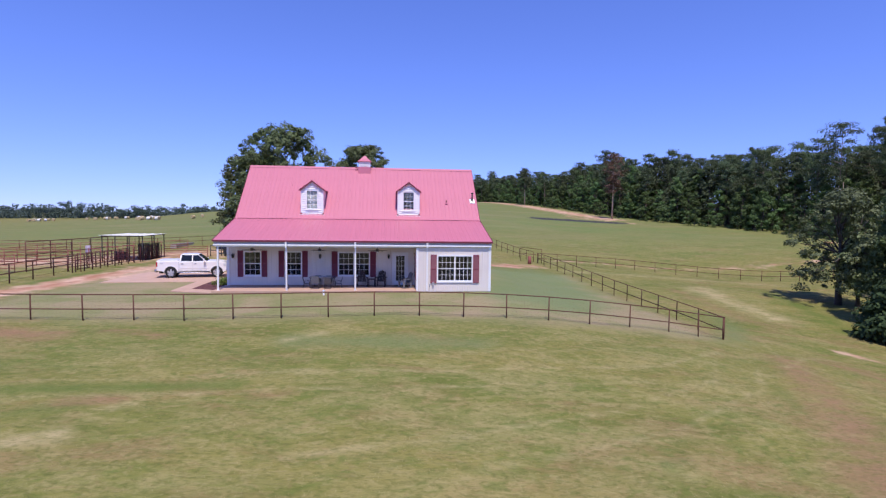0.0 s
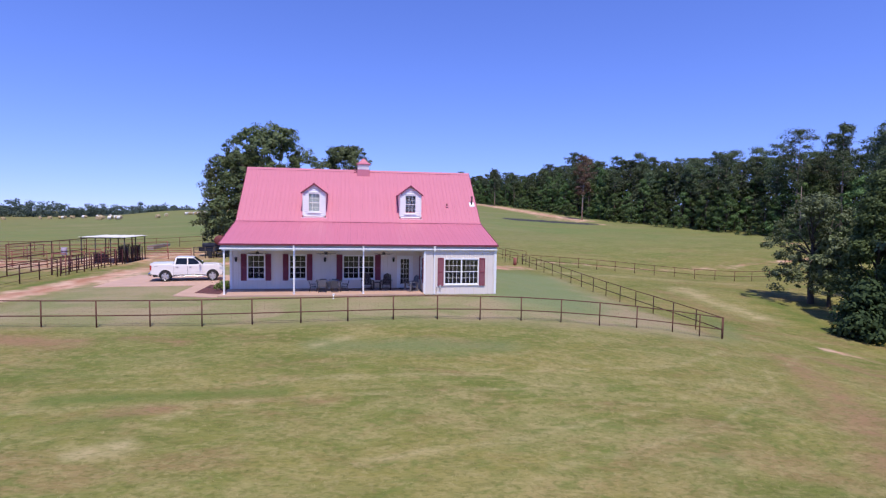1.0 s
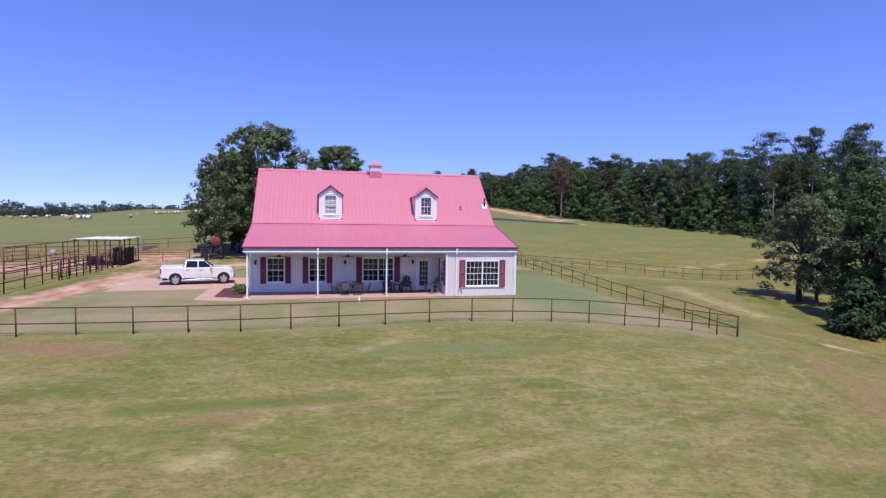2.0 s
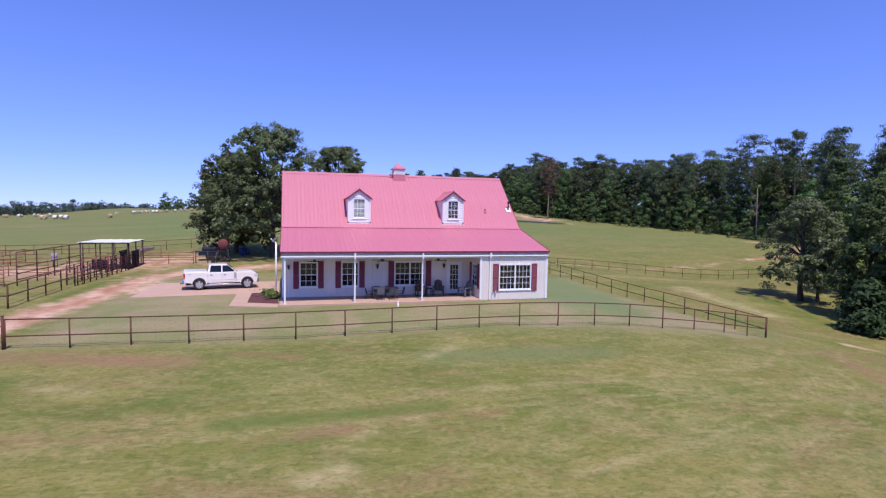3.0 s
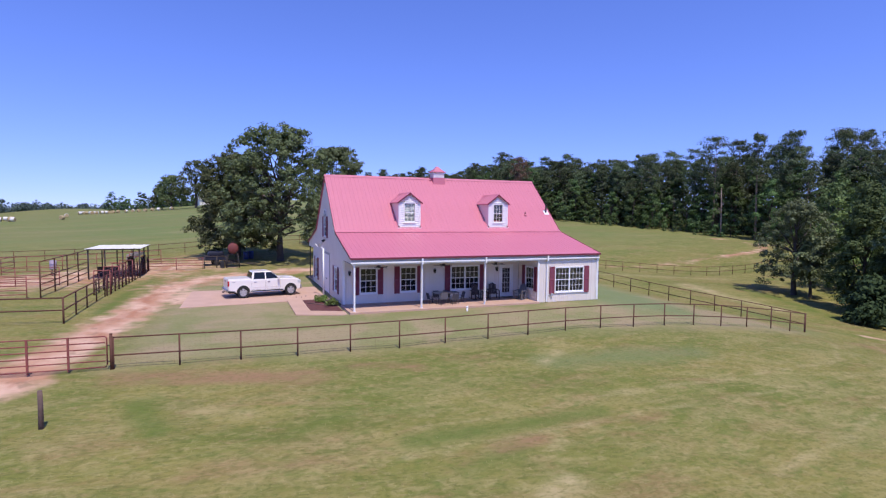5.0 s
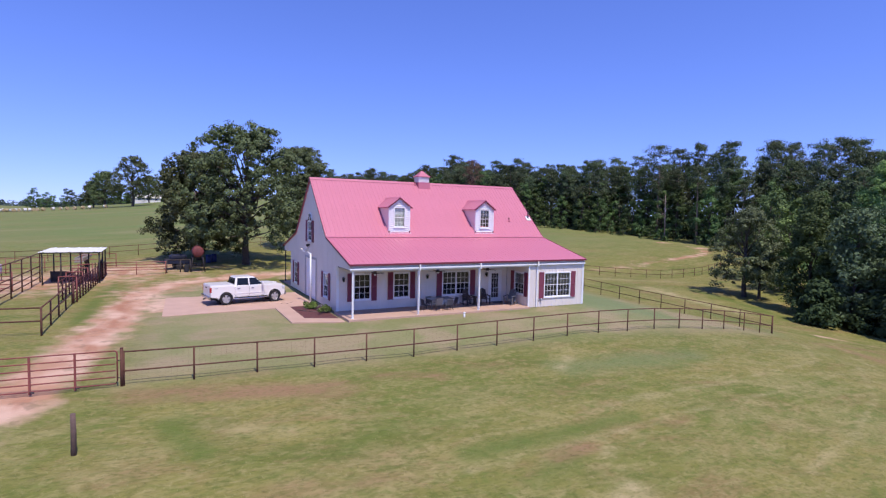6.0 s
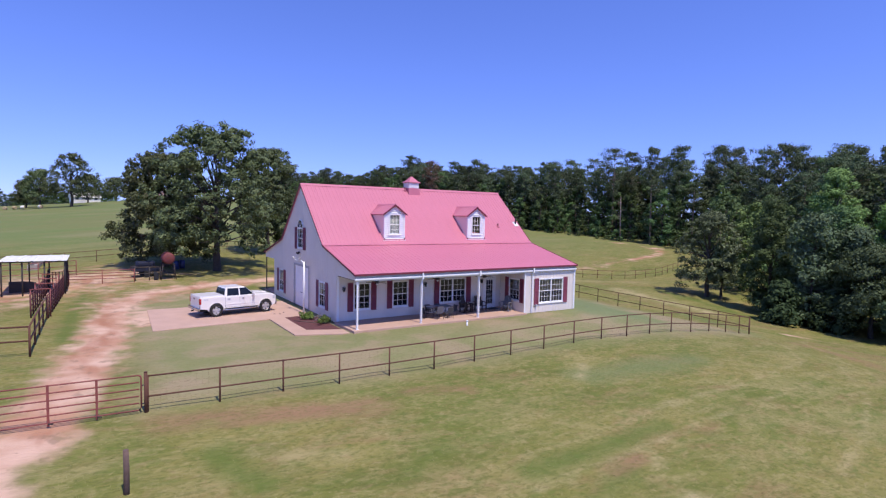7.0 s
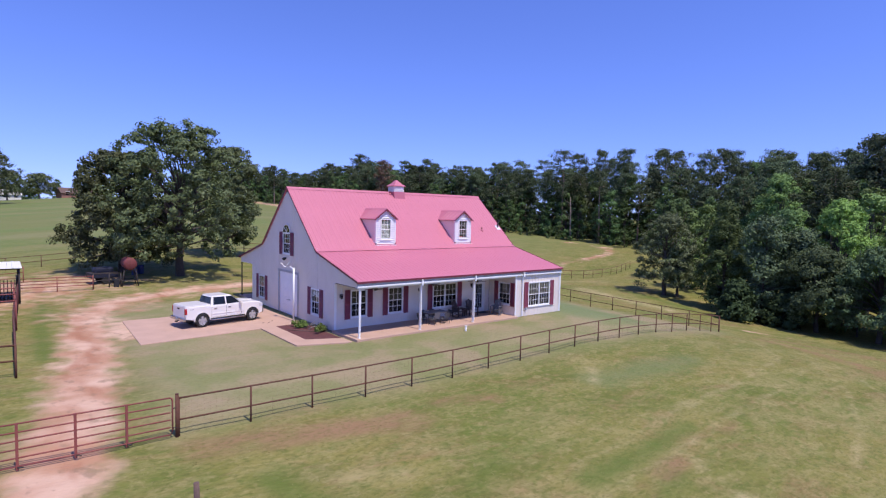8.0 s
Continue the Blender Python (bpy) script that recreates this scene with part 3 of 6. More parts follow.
wall("wall_west_rear", HX0, REAR_Y, 2 * RIDGE_Y - EAVE_Y - 0.25, 2.98, lambda y: roof_z(y) - 0.06, [], "west")
wall("wall_east", HX1, 0.14, REAR_Y, 0.0, lambda y: roof_z(y) - 0.06, [], "east")
wall("wall_rear", REAR_Y, HX0, HX1, 0.0, flat(2.98), [], "north")
part("inner_wall", boxed(-8.6, 8.6, 8.9, 9.0, 0.1, 8.0), M_ROOM, house)
part("inner_floor", boxed(HX0 + 0.15, HX1 - 0.15, PORCH_Y + 0.15, REAR_Y - 0.15, 0.02, 0.12), M_ROOM, house)
part("inner_ceiling", boxed(HX0 + 0.15, HX1 - 0.15, PORCH_Y + 0.15, REAR_Y - 0.15, 2.95, 3.1), M_ROOM, house)
part("porch_ceiling", boxed(HX0 + 0.01, 3.95, 0.12, PORCH_Y - 0.04, 2.93, 2.97), M_CEILING, house)
part("rear_porch_ceiling", boxed(HX0 + 0.01, HX1 - 0.01, REAR_Y + 0.04, 19.1, 2.93, 2.97), M_WHITE, house)


def window(m, w, h, cols, units=1, blind=0.0, screen=True):
    """A double-hung window in a white frame, its middle bottom at m, facing local -y; the panes lie in the wall's depth."""
    top = thing("window", m, "", "")
    top.parent = house
    bm = bmesh.new()
    t = 0.055
    box(bm, -w / 2 - 0.02, -w / 2 + t, -0.045, 0.08, 0, h)
    box(bm, w / 2 - t, w / 2 + 0.02, -0.045, 0.08, 0, h)
    box(bm, -w / 2 + t, w / 2 - t, -0.045, 0.08, h - t, h + 0.02)
    box(bm, -w / 2 + t, w / 2 - t, -0.045, 0.08, 0.0, t)
    part("frame", bm, M_WHITE, top)
    part("sill", boxed(-w / 2 - 0.05, w / 2 + 0.05, -0.07, -0.046, -0.035, 0.005, bevel=0.006), M_WHITE, top)
    uw = (w - 2 * t) / units
    for u in range(units):
        a = -w / 2 + t + u * uw
        if u:
            part("mullion", boxed(a - 0.045, a + 0.045, -0.04, 0.07, t, h - t), M_WHITE, top)
        g = 0.045 if u else 0
        e = 0.045 if u < units - 1 else 0
        for low, (z0, z1) in enumerate(((h * 0.5, h - t), (t, h * 0.5))):
            d = 0.0 if not low else 0.03
            bm = bmesh.new()
            box(bm, a + g, a + uw - e, d, d + 0.006, z0, z1)
            p = part("pane", bm, M_PANE, top)
            p.visible_shadow = False
            bm = bmesh.new()
            z0b = z0 if low else z0 - 0.02
            box(bm, a + g, a + uw - e, d - 0.025, d - 0.002, z0b, z0b + 0.045)
            box(bm, a + g, a + uw - e, d - 0.025, d - 0.002, z1 - 0.03, z1)
            for k in range(1, cols):
                c = a + g + (uw - e - g) * k / cols
                box(bm, c - 0.011, c + 0.011, d - 0.016, d - 0.001, z0b + 0.045, z1 - 0.03)
            c = (z0b + z1) / 2
            box(bm, a + g, a + uw - e, d - 0.017, d - 0.0015, c - 0.011, c + 0.011)
            part("sash_grid", bm, M_WHITE, top)
            if low and screen:
                part("insect_screen", boxed(a + g + 0.004, a + uw - e - 0.004, d - 0.0008, d - 0.0003, z0 + 0.046, z1 - 0.031), M_SCREEN, top, "dark insect screen")
        if blind:
            part("blind", boxed(a + 0.02, a + uw - 0.02, 0.10, 0.115, t + (h - 2 * t) * (1 - blind), h - t), M_BLIND, top, "pale lowered blind")
    return top


def shutter(m, w, h):
    """A louvred shutter, its middle bottom at m, facing local -y."""
    bm = bmesh.new()
    for a, b in ((-w / 2, -w / 2 + 0.05), (w / 2 - 0.05, w / 2)):
        box(bm, a, b, -0.045, 0, 0, h)
    for a, b in ((0, 0.07), (h * 0.5 - 0.04, h * 0.5 + 0.04), (h - 0.07, h)):
        box(bm, -w / 2 + 0.05, w / 2 - 0.05, -0.043, 0, a, b)
    z = 0.08
    while z < h - 0.09:
        if abs(z - h * 0.5 + 0.02) > 0.05:
            vs = [bm.verts.new(v) for v in ((-w / 2 + 0.05, -0.036, z), (w / 2 - 0.05, -0.036, z), (w / 2 - 0.05, -0.012, z + 0.045), (-w / 2 + 0.05, -0.012, z + 0.045))]
            bm.faces.new(vs)
        z += 0.045
    box(bm, -w / 2 + 0.05, w / 2 - 0.05, -0.010, -0.002, 0.07, h - 0.07)
    s = part("shutter", bm, M_SHUTTER, house, "burgundy louvred shutter")
    s.matrix_local = m
    return s


def dressed(at, facing, hole, cols=3, units=1, blind=0.0, sw=0.37, shutters=(1, 1), gap=0.05):
    """A window in the opening `hole` of a wall, with its shutters."""
    u0, u1, z0, z1 = hole
    turn = {"south": 0, "west": -90}[facing]
    def spot(u, z, d):
        return pose(u, at - d, z) if facing == "south" else pose(at - d, u, z, 0, 0, -90)
    window(spot((u0 + u1) / 2, z0, 0.012), u1 - u0, z1 - z0, cols, units, blind)
    if shutters[0]:
        shutter(spot(u0 - gap - sw / 2, z0 - 0.06, 0.032), sw, z1 - z0 + 0.10)
    if shutters[1]:
        shutter(spot(u1 + gap + sw / 2, z0 - 0.06, 0.032), sw, z1 - z0 + 0.10)


dressed(PORCH_Y, "south", WIN["a"])
dressed(PORCH_Y, "south", WIN["b"])
dressed(PORCH_Y, "south", WIN["c"], 3, 2, sw=0.40)
dressed(0.0, "south", WING_WIN, 4, 2, sw=0.40)
dressed(3.97, "west", WING_W, 3, 1, sw=0.4, shutters=(1, 1), gap=0.03)
dressed(HX0, "west", GW["r"], 3, 1, 0.25, sw=0.42)
dressed(HX0, "west", GW["l"], 3, 1, 0.0, sw=0.42)
dressed(HX0, "west", GW["t"], 3, 1, 0.0, sw=0.5)
# fanlight over the gable window
bm = bmesh.new()
arc = [(9.825 + 0.62 * math.cos(a), 5.74 + 0.55 * math.sin(a)) for a in [math.pi * k / 14 for k in range(15)]]
prism(bm, arc, "x", HX0 - 0.05, HX0 - 0.032)
part("fanlight", bm, M_GLASS, house, "dark half-round fanlight")
bm = bmesh.new()
tube(bm, [(HX0 - 0.05, y, z) for y, z in arc], 0.04, 6)
for a in (0.25, 0.5, 0.75):
    tube(bm, [(HX0 - 0.055, 9.825, 5.75), (HX0 - 0.055, 9.825 + 0.6 * math.cos(math.pi * a), 5.74 + 0.53 * math.sin(math.pi * a))], 0.015, 5)
part("fanlight_frame", bm, M_WHITE, house)

# the glazed porch door
door = thing("door", pose((DOOR[0] + DOOR[1]) / 2, PORCH_Y - 0.02, SLAB), "", "")
door.parent = house
dh = DOOR[3] - SLAB
bm = bmesh.new()
for a, b, c, d in ((-0.47, -0.30, 0, dh), (0.30, 0.47, 0, dh), (-0.30, 0.30, dh - 0.16, dh), (-0.30, 0.30, 0, 0.3)):
    box(bm, a, b, -0.01, 0.05, c, d)
part("door_leaf", bm, M_WHITE, door)
p = part("pane", boxed(-0.30, 0.30, 0.015, 0.022, 0.3, dh - 0.16), M_PANE, door)
p.visible_shadow = False
bm = bmesh.new()
for k in (1, 2):
    box(bm, -0.30 + 0.2 * k - 0.012, -0.30 + 0.2 * k + 0.012, 0.0, 0.014, 0.3, dh - 0.16)
for k in range(1, 5):
    z = 0.3 + (dh - 0.46) * k / 5
    box(bm, -0.30, 0.30, -0.002, 0.0135, z - 0.012, z + 0.012)
part("muntin_grid", bm, M_WHITE, door)
part("door_handle", tubed([(-0.38, -0.02, 0.95), (-0.38, -0.07, 0.95), (-0.28, -0.07, 0.95)], 0.012), M_CHROME, door)
bm = bmesh.new()
for a, b in ((-0.56, -0.475), (0.475, 0.56)):
    box(bm, a, b, -0.03, -0.012, 0, dh)
box(bm, -0.56, 0.56, -0.03, -0.012, dh + 0.002, dh + 0.09)
part("door_casing", bm, M_WHITE, door)

# the sectional garage door in the gable
gd = thing("garage_door", pose(HX0 - 0.0, (GAR[0] + GAR[1]) / 2, 0.02), "", "")
gd.parent = house
gw, gh = GAR[1] - GAR[0], GAR[3] - 0.02
for k in range(5):
    bm = boxed(0.04, 0.09, -gw / 2, gw / 2, gh * k / 5 + 0.004, gh * (k + 1) / 5 - 0.004, bevel=0.008)
    for j in range(4):
        a = -gw / 2 + gw * (j + 0.12) / 4
        box(bm, 0.028, 0.0395, a, a + gw * 0.19, gh * k / 5 + 0.12, gh * (k + 1) / 5 - 0.12)
    part("door_section", bm, M_GARAGE, gd)
bm = bmesh.new()
for a, b in ((-gw / 2 - 0.16, -gw / 2 - 0.002), (gw / 2 + 0.002, gw / 2 + 0.16)):
    box(bm, -0.05, -0.031, a, b, 0, gh + 0.16)
box(bm, -0.05, -0.031, -gw / 2 - 0.001, gw / 2 + 0.001, gh + 0.004, gh + 0.16)
part("door_casing", bm, M_SOFFIT, gd)
part("door_handle", tubed([(0.0, -0.3, 1.0), (0.0, 0.3, 1.0)], 0.015), M_BLACK, gd)


# roof: ribbed panels on four slopes
def panel_mesh(w, length):
    bm = bmesh.new()
    pts = []
    for k in range(3):
        c = w * (k + 0.5) / 3
        pts += [(c - 0.045, 0), (c - 0.022, 0.014), (c + 0.022, 0.014), (c + 0.045, 0)]
    outline = [(0.002, 0)] + pts + [(w - 0.002, 0), (w - 0.002, -0.025), (0.002, -0.025)]
    prism(bm, outline, "y", 0, length)
    me = bpy.data.meshes.new("roof_panel")
    bm.to_mesh(me)
    bm.free()
    me.materials.append(M_ROOF)
    return me


roof = thing("roof", pose(0, 0, 0), "", "")
roof.parent = house
NP = 20
PW = (RX1 - RX0) / NP
for s in range(4):
    (ya, za), (yb, zb) = PROFILE[s], PROFILE[s + 1]
    rev = s >= 2
    a, b = (Vector((0, yb, zb)), Vector((0, ya, za))) if rev else (Vector((0, ya, za)), Vector((0, yb, zb)))
    d = b - a
    me = panel_mesh(PW, d.length)
    up = d.normalized()
    for i in range(NP):
        ob = part("roof_panel", me, M_ROOF, roof)
        x = RX0 + PW * i
        if rev:
            ob.matrix_local = Matrix.Translation((x + PW, a.y, a.z)) @ Matrix.Rotation(math.pi, 4, "Z") @ Matrix.Rotation(math.atan2(d.z, -d.y), 4, "X")
        else:
            ob.matrix_local = Matrix.Translation((x, a.y, a.z)) @ Matrix.Rotation(math.atan2(d.z, d.y), 4, "X")
bm = bmesh.new()
prism(bm, [(RIDGE_Y - 0.17, RIDGE_Z - 0.11), (RIDGE_Y, RIDGE_Z + 0.055), (RIDGE_Y + 0.17, RIDGE_Z - 0.11), (RIDGE_Y, RIDGE_Z + 0.035)], "x", RX0 - 0.01, RX1 + 0.01)
part("ridge_cap", bm, M_ROOF, roof)
bm = bmesh.new()
prism(bm, [(BREAK_Y - 0.14, BREAK_Z + 0.0), (BREAK_Y - 0.01, BREAK_Z + 0.045), (BREAK_Y + 0.10, BREAK_Z + 0.13), (BREAK_Y + 0.10, BREAK_Z + 0.10), (BREAK_Y, BREAK_Z + 0.015)], "x", RX0, RX1)
part("roof_flashing", bm, M_ROOF, roof)
for x0, x1 in ((RX0 - 0.03, RX0 - 0.004), (RX1 + 0.004, RX1 + 0.03)):
    bm = bmesh.new()
    out = [(y, z + 0.03) for y, z in PROFILE] + [(y, z - 0.09) for y, z in PROFILE[::-1]]
    prism(bm, out, "x", x0, x1)
    part("rake_trim", bm, M_TRIM_RED, roof, "dark red rake trim")
for y0, y1 in ((EAVE_Y - 0.02, EAVE_Y - 0.001), (2 * RIDGE_Y - EAVE_Y + 0.001, 2 * RIDGE_Y - EAVE_Y + 0.02)):
    part("eave_trim", boxed(RX0, RX1, y0, y1, EAVE_Z - 0.10, EAVE_Z + 0.015), M_TRIM_RED, roof, "dark red eave trim")
part("fascia", boxed(RX0 + 0.05, RX1 - 0.05, -0.10, -0.06, 3.02, EAVE_Z - 0.03), M_SOFFIT, roof, "grey fascia board")
part("gutter", boxed(RX0 + 0.02, RX1 - 0.04, -0.17, -0.102, 2.98, 3.075, bevel=0.015), M_WHITE, roof, "white gutter")
part("porch_beam", boxed(HX0 + 0.02, 3.96, -0.055, 0.10, 2.90, 3.2), M_WHITE, house)
part("rear_beam", boxed(HX0 + 0.02, HX1, 19.2, 19.32, 2.9, 3.2), M_WHITE, house)


def porch_post(x, y, bracket=True, mat=M_WHITE, r=0.05):
    bm = boxed(x - r, x + r, y - r, y + r, SLAB, 2.90, bevel=0.006)
    box(bm, x - r - 0.03, x + r + 0.03, y - r - 0.03, y + r + 0.03, SLAB, SLAB + 0.02)
    p = part("porch_post", bm, mat, house)
    if bracket:
        part("downspout_head", boxed(x - 0.055, x + 0.055, -0.245, -0.175, 2.86, 3.24, bevel=0.01), M_WHITE, p)
        part("downspout", boxed(x - 0.035, x + 0.035, y - r - 0.065, y - r - 0.004, SLAB + 0.15, 2.93), M_WHITE, p)


porch_post(-8.72, 0.0, False)
porch_post(-4.45, 0.0)
porch_post(-0.05, 0.0)
for x in (-8.8, -4.4, 0, 4.4, 8.7):
    porch_post(x, 19.26, False, M_PIPE_DARK, 0.04)
part("downspout", boxed(4.60, 4.69, -0.125, -0.055, 0.05, 3.0), M_WHITE, house)
part("downspout_head", boxed(4.58, 4.71, -0.245, -0.175, 2.9, 3.24, bevel=0.01), M_WHITE, house)
for x in (HX0, HX1):
    part("corner_trim", boxed(x - 0.06 if x < 0 else x - 0.10, x + 0.10 if x < 0 else x + 0.06, -0.055 if x > 0 else PORCH_Y - 0.055, -0.034 if x > 0 else PORCH_Y - 0.034, 0.02, 2.98), M_WHITE, house)
part("corner_trim", boxed(3.93, 4.07, -0.055, -0.034, 0.02, 2.98), M_WHITE, house)
part("hose_bib", tubed([(4.82, -0.04, 0.45), (4.82, -0.14, 0.45), (4.82, -0.16, 0.36)], 0.02), M_PIPE_DARK, house)
part("meter_box", boxed(5.0, 5.12, -0.13, -0.034, 0.42, 0.62, bevel=0.01), M_SOFFIT, house)


def dormer(cx, blind):
    d = thing("dormer", pose(cx, 0, 0), "", "")
    d.parent = house
    w, fy, ez, rz = 0.83, 5.42, 6.86, 7.48
    up = (RIDGE_Z - BREAK_Z) / (RIDGE_Y - BREAK_Y)
    back = lambda z: BREAK_Y + (z - BREAK_Z) / up
    zb = BREAK_Z + up * (fy - BREAK_Y)
    hole = (-0.43, 0.43, 5.36, 6.83)
    # face in lapped boards, each a piece, round the window
    bm = bmesh.new()
    prism(bm, [(-w, zb - 0.2), (-hole[1], zb - 0.2), (-hole[1], ez), (-w, ez)], "y", fy + 0.01, fy + 0.1)
    prism(bm, [(hole[1], zb - 0.2), (w, zb - 0.2), (w, ez), (hole[1], ez)], "y", fy + 0.01, fy + 0.1)
    prism(bm, [(hole[0], zb - 0.2), (hole[1], zb - 0.2), (hole[1], hole[2]), (hole[0], hole[2])], "y", fy + 0.01, fy + 0.1)
    prism(bm, [(-w, ez), (w, ez), (0, rz - 0.03)], "y", fy + 0.01, fy + 0.1)
    part("face", bm, M_WHITE, d)
    z = zb + 0.02
    while z < rz - 0.1:
        half = w - 0.1 if z < ez else (w - 0.04) * (rz - z - 0.05) / (rz - ez)
        spans = [(-half, half)] if z > hole[3] - 0.02 or z < hole[2] - 0.1 else [(-half, hole[0] - 0.02), (hole[1] + 0.02, half)]
        for a, b in spans:
            if b - a > 0.05:
                bm = bmesh.new()
                prism(bm, [(fy + 0.008, z + 0.125), (fy - 0.038, z + 0.012), (fy + 0.008, z)], "x", a, b)
                part("siding_board", bm, M_WHITE, d)
        z += 0.13
    for s in (-1, 1):
        a, b = sorted((s * w, s * (w - 0.1)))
        part("corner_trim", boxed(a, b, fy - 0.04, fy - 0.002, zb - 0.02, ez - 0.02), M_WHITE, d)
        part("trim_block", boxed(*sorted((s * (w + 0.02), s * (w - 0.08))), fy - 0.06, fy - 0.042, zb - 0.05, zb + 0.09), M_TRIM_RED, d)
        bm = bmesh.new()
        prism(bm, [(fy + 0.1, zb - 0.2), (fy + 0.1, ez), (back(ez) + 0.1, ez)], "x", *sorted((s * w, s * (w - 0.09))))
        part("cheek", bm, M_SIDING, d)
        # roof slope, carried back into the main roof
        ov, drop = 0.12, (rz - ez) / w
        lo = (s * (w + ov), ez - drop * ov)
        quad = [(0, fy - 0.14, rz), (lo[0], fy - 0.14, lo[1]), (lo[0], back(lo[1]), lo[1]), (0, back(rz), rz)]
        bm = bmesh.new()
        for k in range(6):
            t0, t1 = k / 6, (k + 1) / 6
            f = lambda t: [Vector(quad[0]).lerp(Vector(quad[1]), t), Vector(quad[3]).lerp(Vector(quad[2]), t)]
            (p0, q0), (p1, q1) = f(t0), f(t1)
            vs = [bm.verts.new(v) for v in (p0, p1, q1, q0)]
            vt = [bm.verts.new(v + Vector((0, 0, 0.05))) for v in (p0, p1, q1, q0)]
            fs = [bm.faces.new(vs), bm.faces.new(vt[::-1])] + [bm.faces.new((vs[j], vt[j], vt[(j + 1) % 4], vs[(j + 1) % 4])) for j in range(4)]
            bmesh.ops.recalc_face_normals(bm, faces=fs)
        for k in range(1, 6):      # ribs down the slope
            y = fy - 0.1 + k * 0.42
            top_end = Vector((0, y, rz + 0.05))
            low_end = Vector((lo[0], y, lo[1] + 0.05))
            if y < back(lo[1]):
                tube(bm, [top_end, low_end], 0.022, 4)
        part("dormer_roof", bm, M_ROOF, d)
        bm = bmesh.new()
        prism(bm, [(0, rz + 0.055), (0, rz - 0.055), (lo[0], lo[1] - 0.055), (lo[0], lo[1] + 0.055)], "y", fy - 0.165, fy - 0.142)
        part("rake_trim", bm, M_TRIM_RED, d)
    bm = bmesh.new()
    prism(bm, [(-0.12, rz - 0.03), (0, rz + 0.085), (0.12, rz - 0.03), (0, rz + 0.06)], "y", fy - 0.15, back(rz))
    part("ridge_cap", bm, M_ROOF, d)
    part("apron", boxed(-w - 0.06, w + 0.06, fy - 0.085, fy - 0.062, zb - 0.14, zb - 0.04), M_WHITE, d)
    # dark board added behind the panes, hides the roof's red underside
    part("dark_backing", boxed(-0.7, 0.7, fy + 0.55, fy + 0.58, 5.3, 6.8), M_ROOM, d)
    window(pose(cx, fy - 0.012, hole[2]), hole[1] - hole[0], hole[3] - hole[2], 3, 1, blind, False)


dormer(-3.55, 1.0)
dormer(3.59, 0.0)

# cupola with a flared cap
cup = thing("cupola", pose(0.12, RIDGE_Y, 0), "", "")
cup.parent = house
bm = bmesh.new()
prism(bm, [(-0.55, 8.30), (0.55, 8.30), (0.50, 8.92), (-0.50, 8.92)], "x", -0.5, 0.5)
part("saddle", bm, M_ROOF, cup)
part("louvre_box", boxed(-0.45, 0.45, -0.45, 0.45, 8.88, 9.38), M_WHITE, cup)
for k in range(5):
    z = 8.97 + k * 0.075
    bm = boxed(-0.36, 0.36, -0.475, -0.452, z, z + 0.04)
    part("louvre", bm, M_WHITE, cup)
    part("louvre", boxed(-0.475, -0.452, -0.36, 0.36, z, z + 0.04), M_WHITE, cup)
bm = bmesh.new()
rings = [(0.56, 9.36), (0.56, 9.40), (0.40, 9.50), (0.26, 9.64), (0.06, 9.86)]
last = None
for r, z in rings:
    vs = [bm.verts.new((sx * r, sy * r, z)) for sx, sy in ((-1, -1), (1, -1), (1, 1), (-1, 1))]
    if last:
        for k in range(4):
            bm.faces.new((last[k], last[(k + 1) % 4], vs[(k + 1) % 4], vs[k]))
    else:
        bm.faces.new(vs[::-1])
    last = vs
bm.faces.new(last)
part("cap", bm, M_ROOF, cup)


def roof_vent(x, y, kind):
    z = roof_z(y)
    v = thing("roof_vent", pose(x, y, z), "", "")
    v.parent = house
    if kind == "flue":
        bm = bmesh.new()
        prism(bm, [(-0.18, -0.13), (0.18, 0.19), (0.18, 0.22), (-0.18, -0.09)], "x", -0.2, 0.2)
        part("flashing", bm, M_WHITE, v, "white pipe flashing")
        part("pipe", tubed([(0, 0, -0.05), (0, 0, 0.62)], 0.06), M_BLACK, v)
        part("cap", tubed([(0, 0, 0.62), (0, 0, 0.70)], 0.10), M_BLACK, v)
    else:
        part("pipe", tubed([(0, 0, -0.05), (0, 0, 0.26)], 0.06), M_TRIM_RED, v)
        part("collar", tubed([(0, 0, -0.08), (0, 0, 0.09)], 0.13, r1=0.07), M_ROOF, v)


roof_vent(6.57, 6.45, "pipe")
roof_vent(8.62, 6.65, "flue")
roof_vent(-0.55, 9.5, "pipe")


# porch slab, walk, driveway slab
def flat_slab(name, pts, z0, z1, label):
    bm = bmesh.new()
    prism(bm, pts, "z", z0, z1)
    bmesh.ops.bevel(bm, geom=[e for e in bm.edges], offset=0.015, segments=1, affect="EDGES")
    me = bpy.data.meshes.new(name)
    bm.to_mesh(me)
    bm.free()
    me.materials.append(M_CONCRETE)
    return tagged(new(name, me), label, "concrete slab", kind="structure")


flat_slab("porch_slab", [(-9.05, -0.35), (3.96, -0.35), (3.96, 2.69), (-9.05, 2.69)], -0.3, SLAB, "pinkish concrete porch floor along the house front")
flat_slab("driveway", [(-18.75, 5.75), (-8.9, 6.6), (-8.9, 13.2), (-18.5, 13.2)], -0.4, -0.09, "pinkish concrete driveway slab before the garage door")
flat_slab("walkway", [(-12.05, 1.0), (-9.06, 0.0), (-9.06, 1.15), (-11.05, 2.0), (-11.05, 6.39), (-12.05, 6.3)], -0.4, -0.06, "pinkish concrete walk round the flower bed")
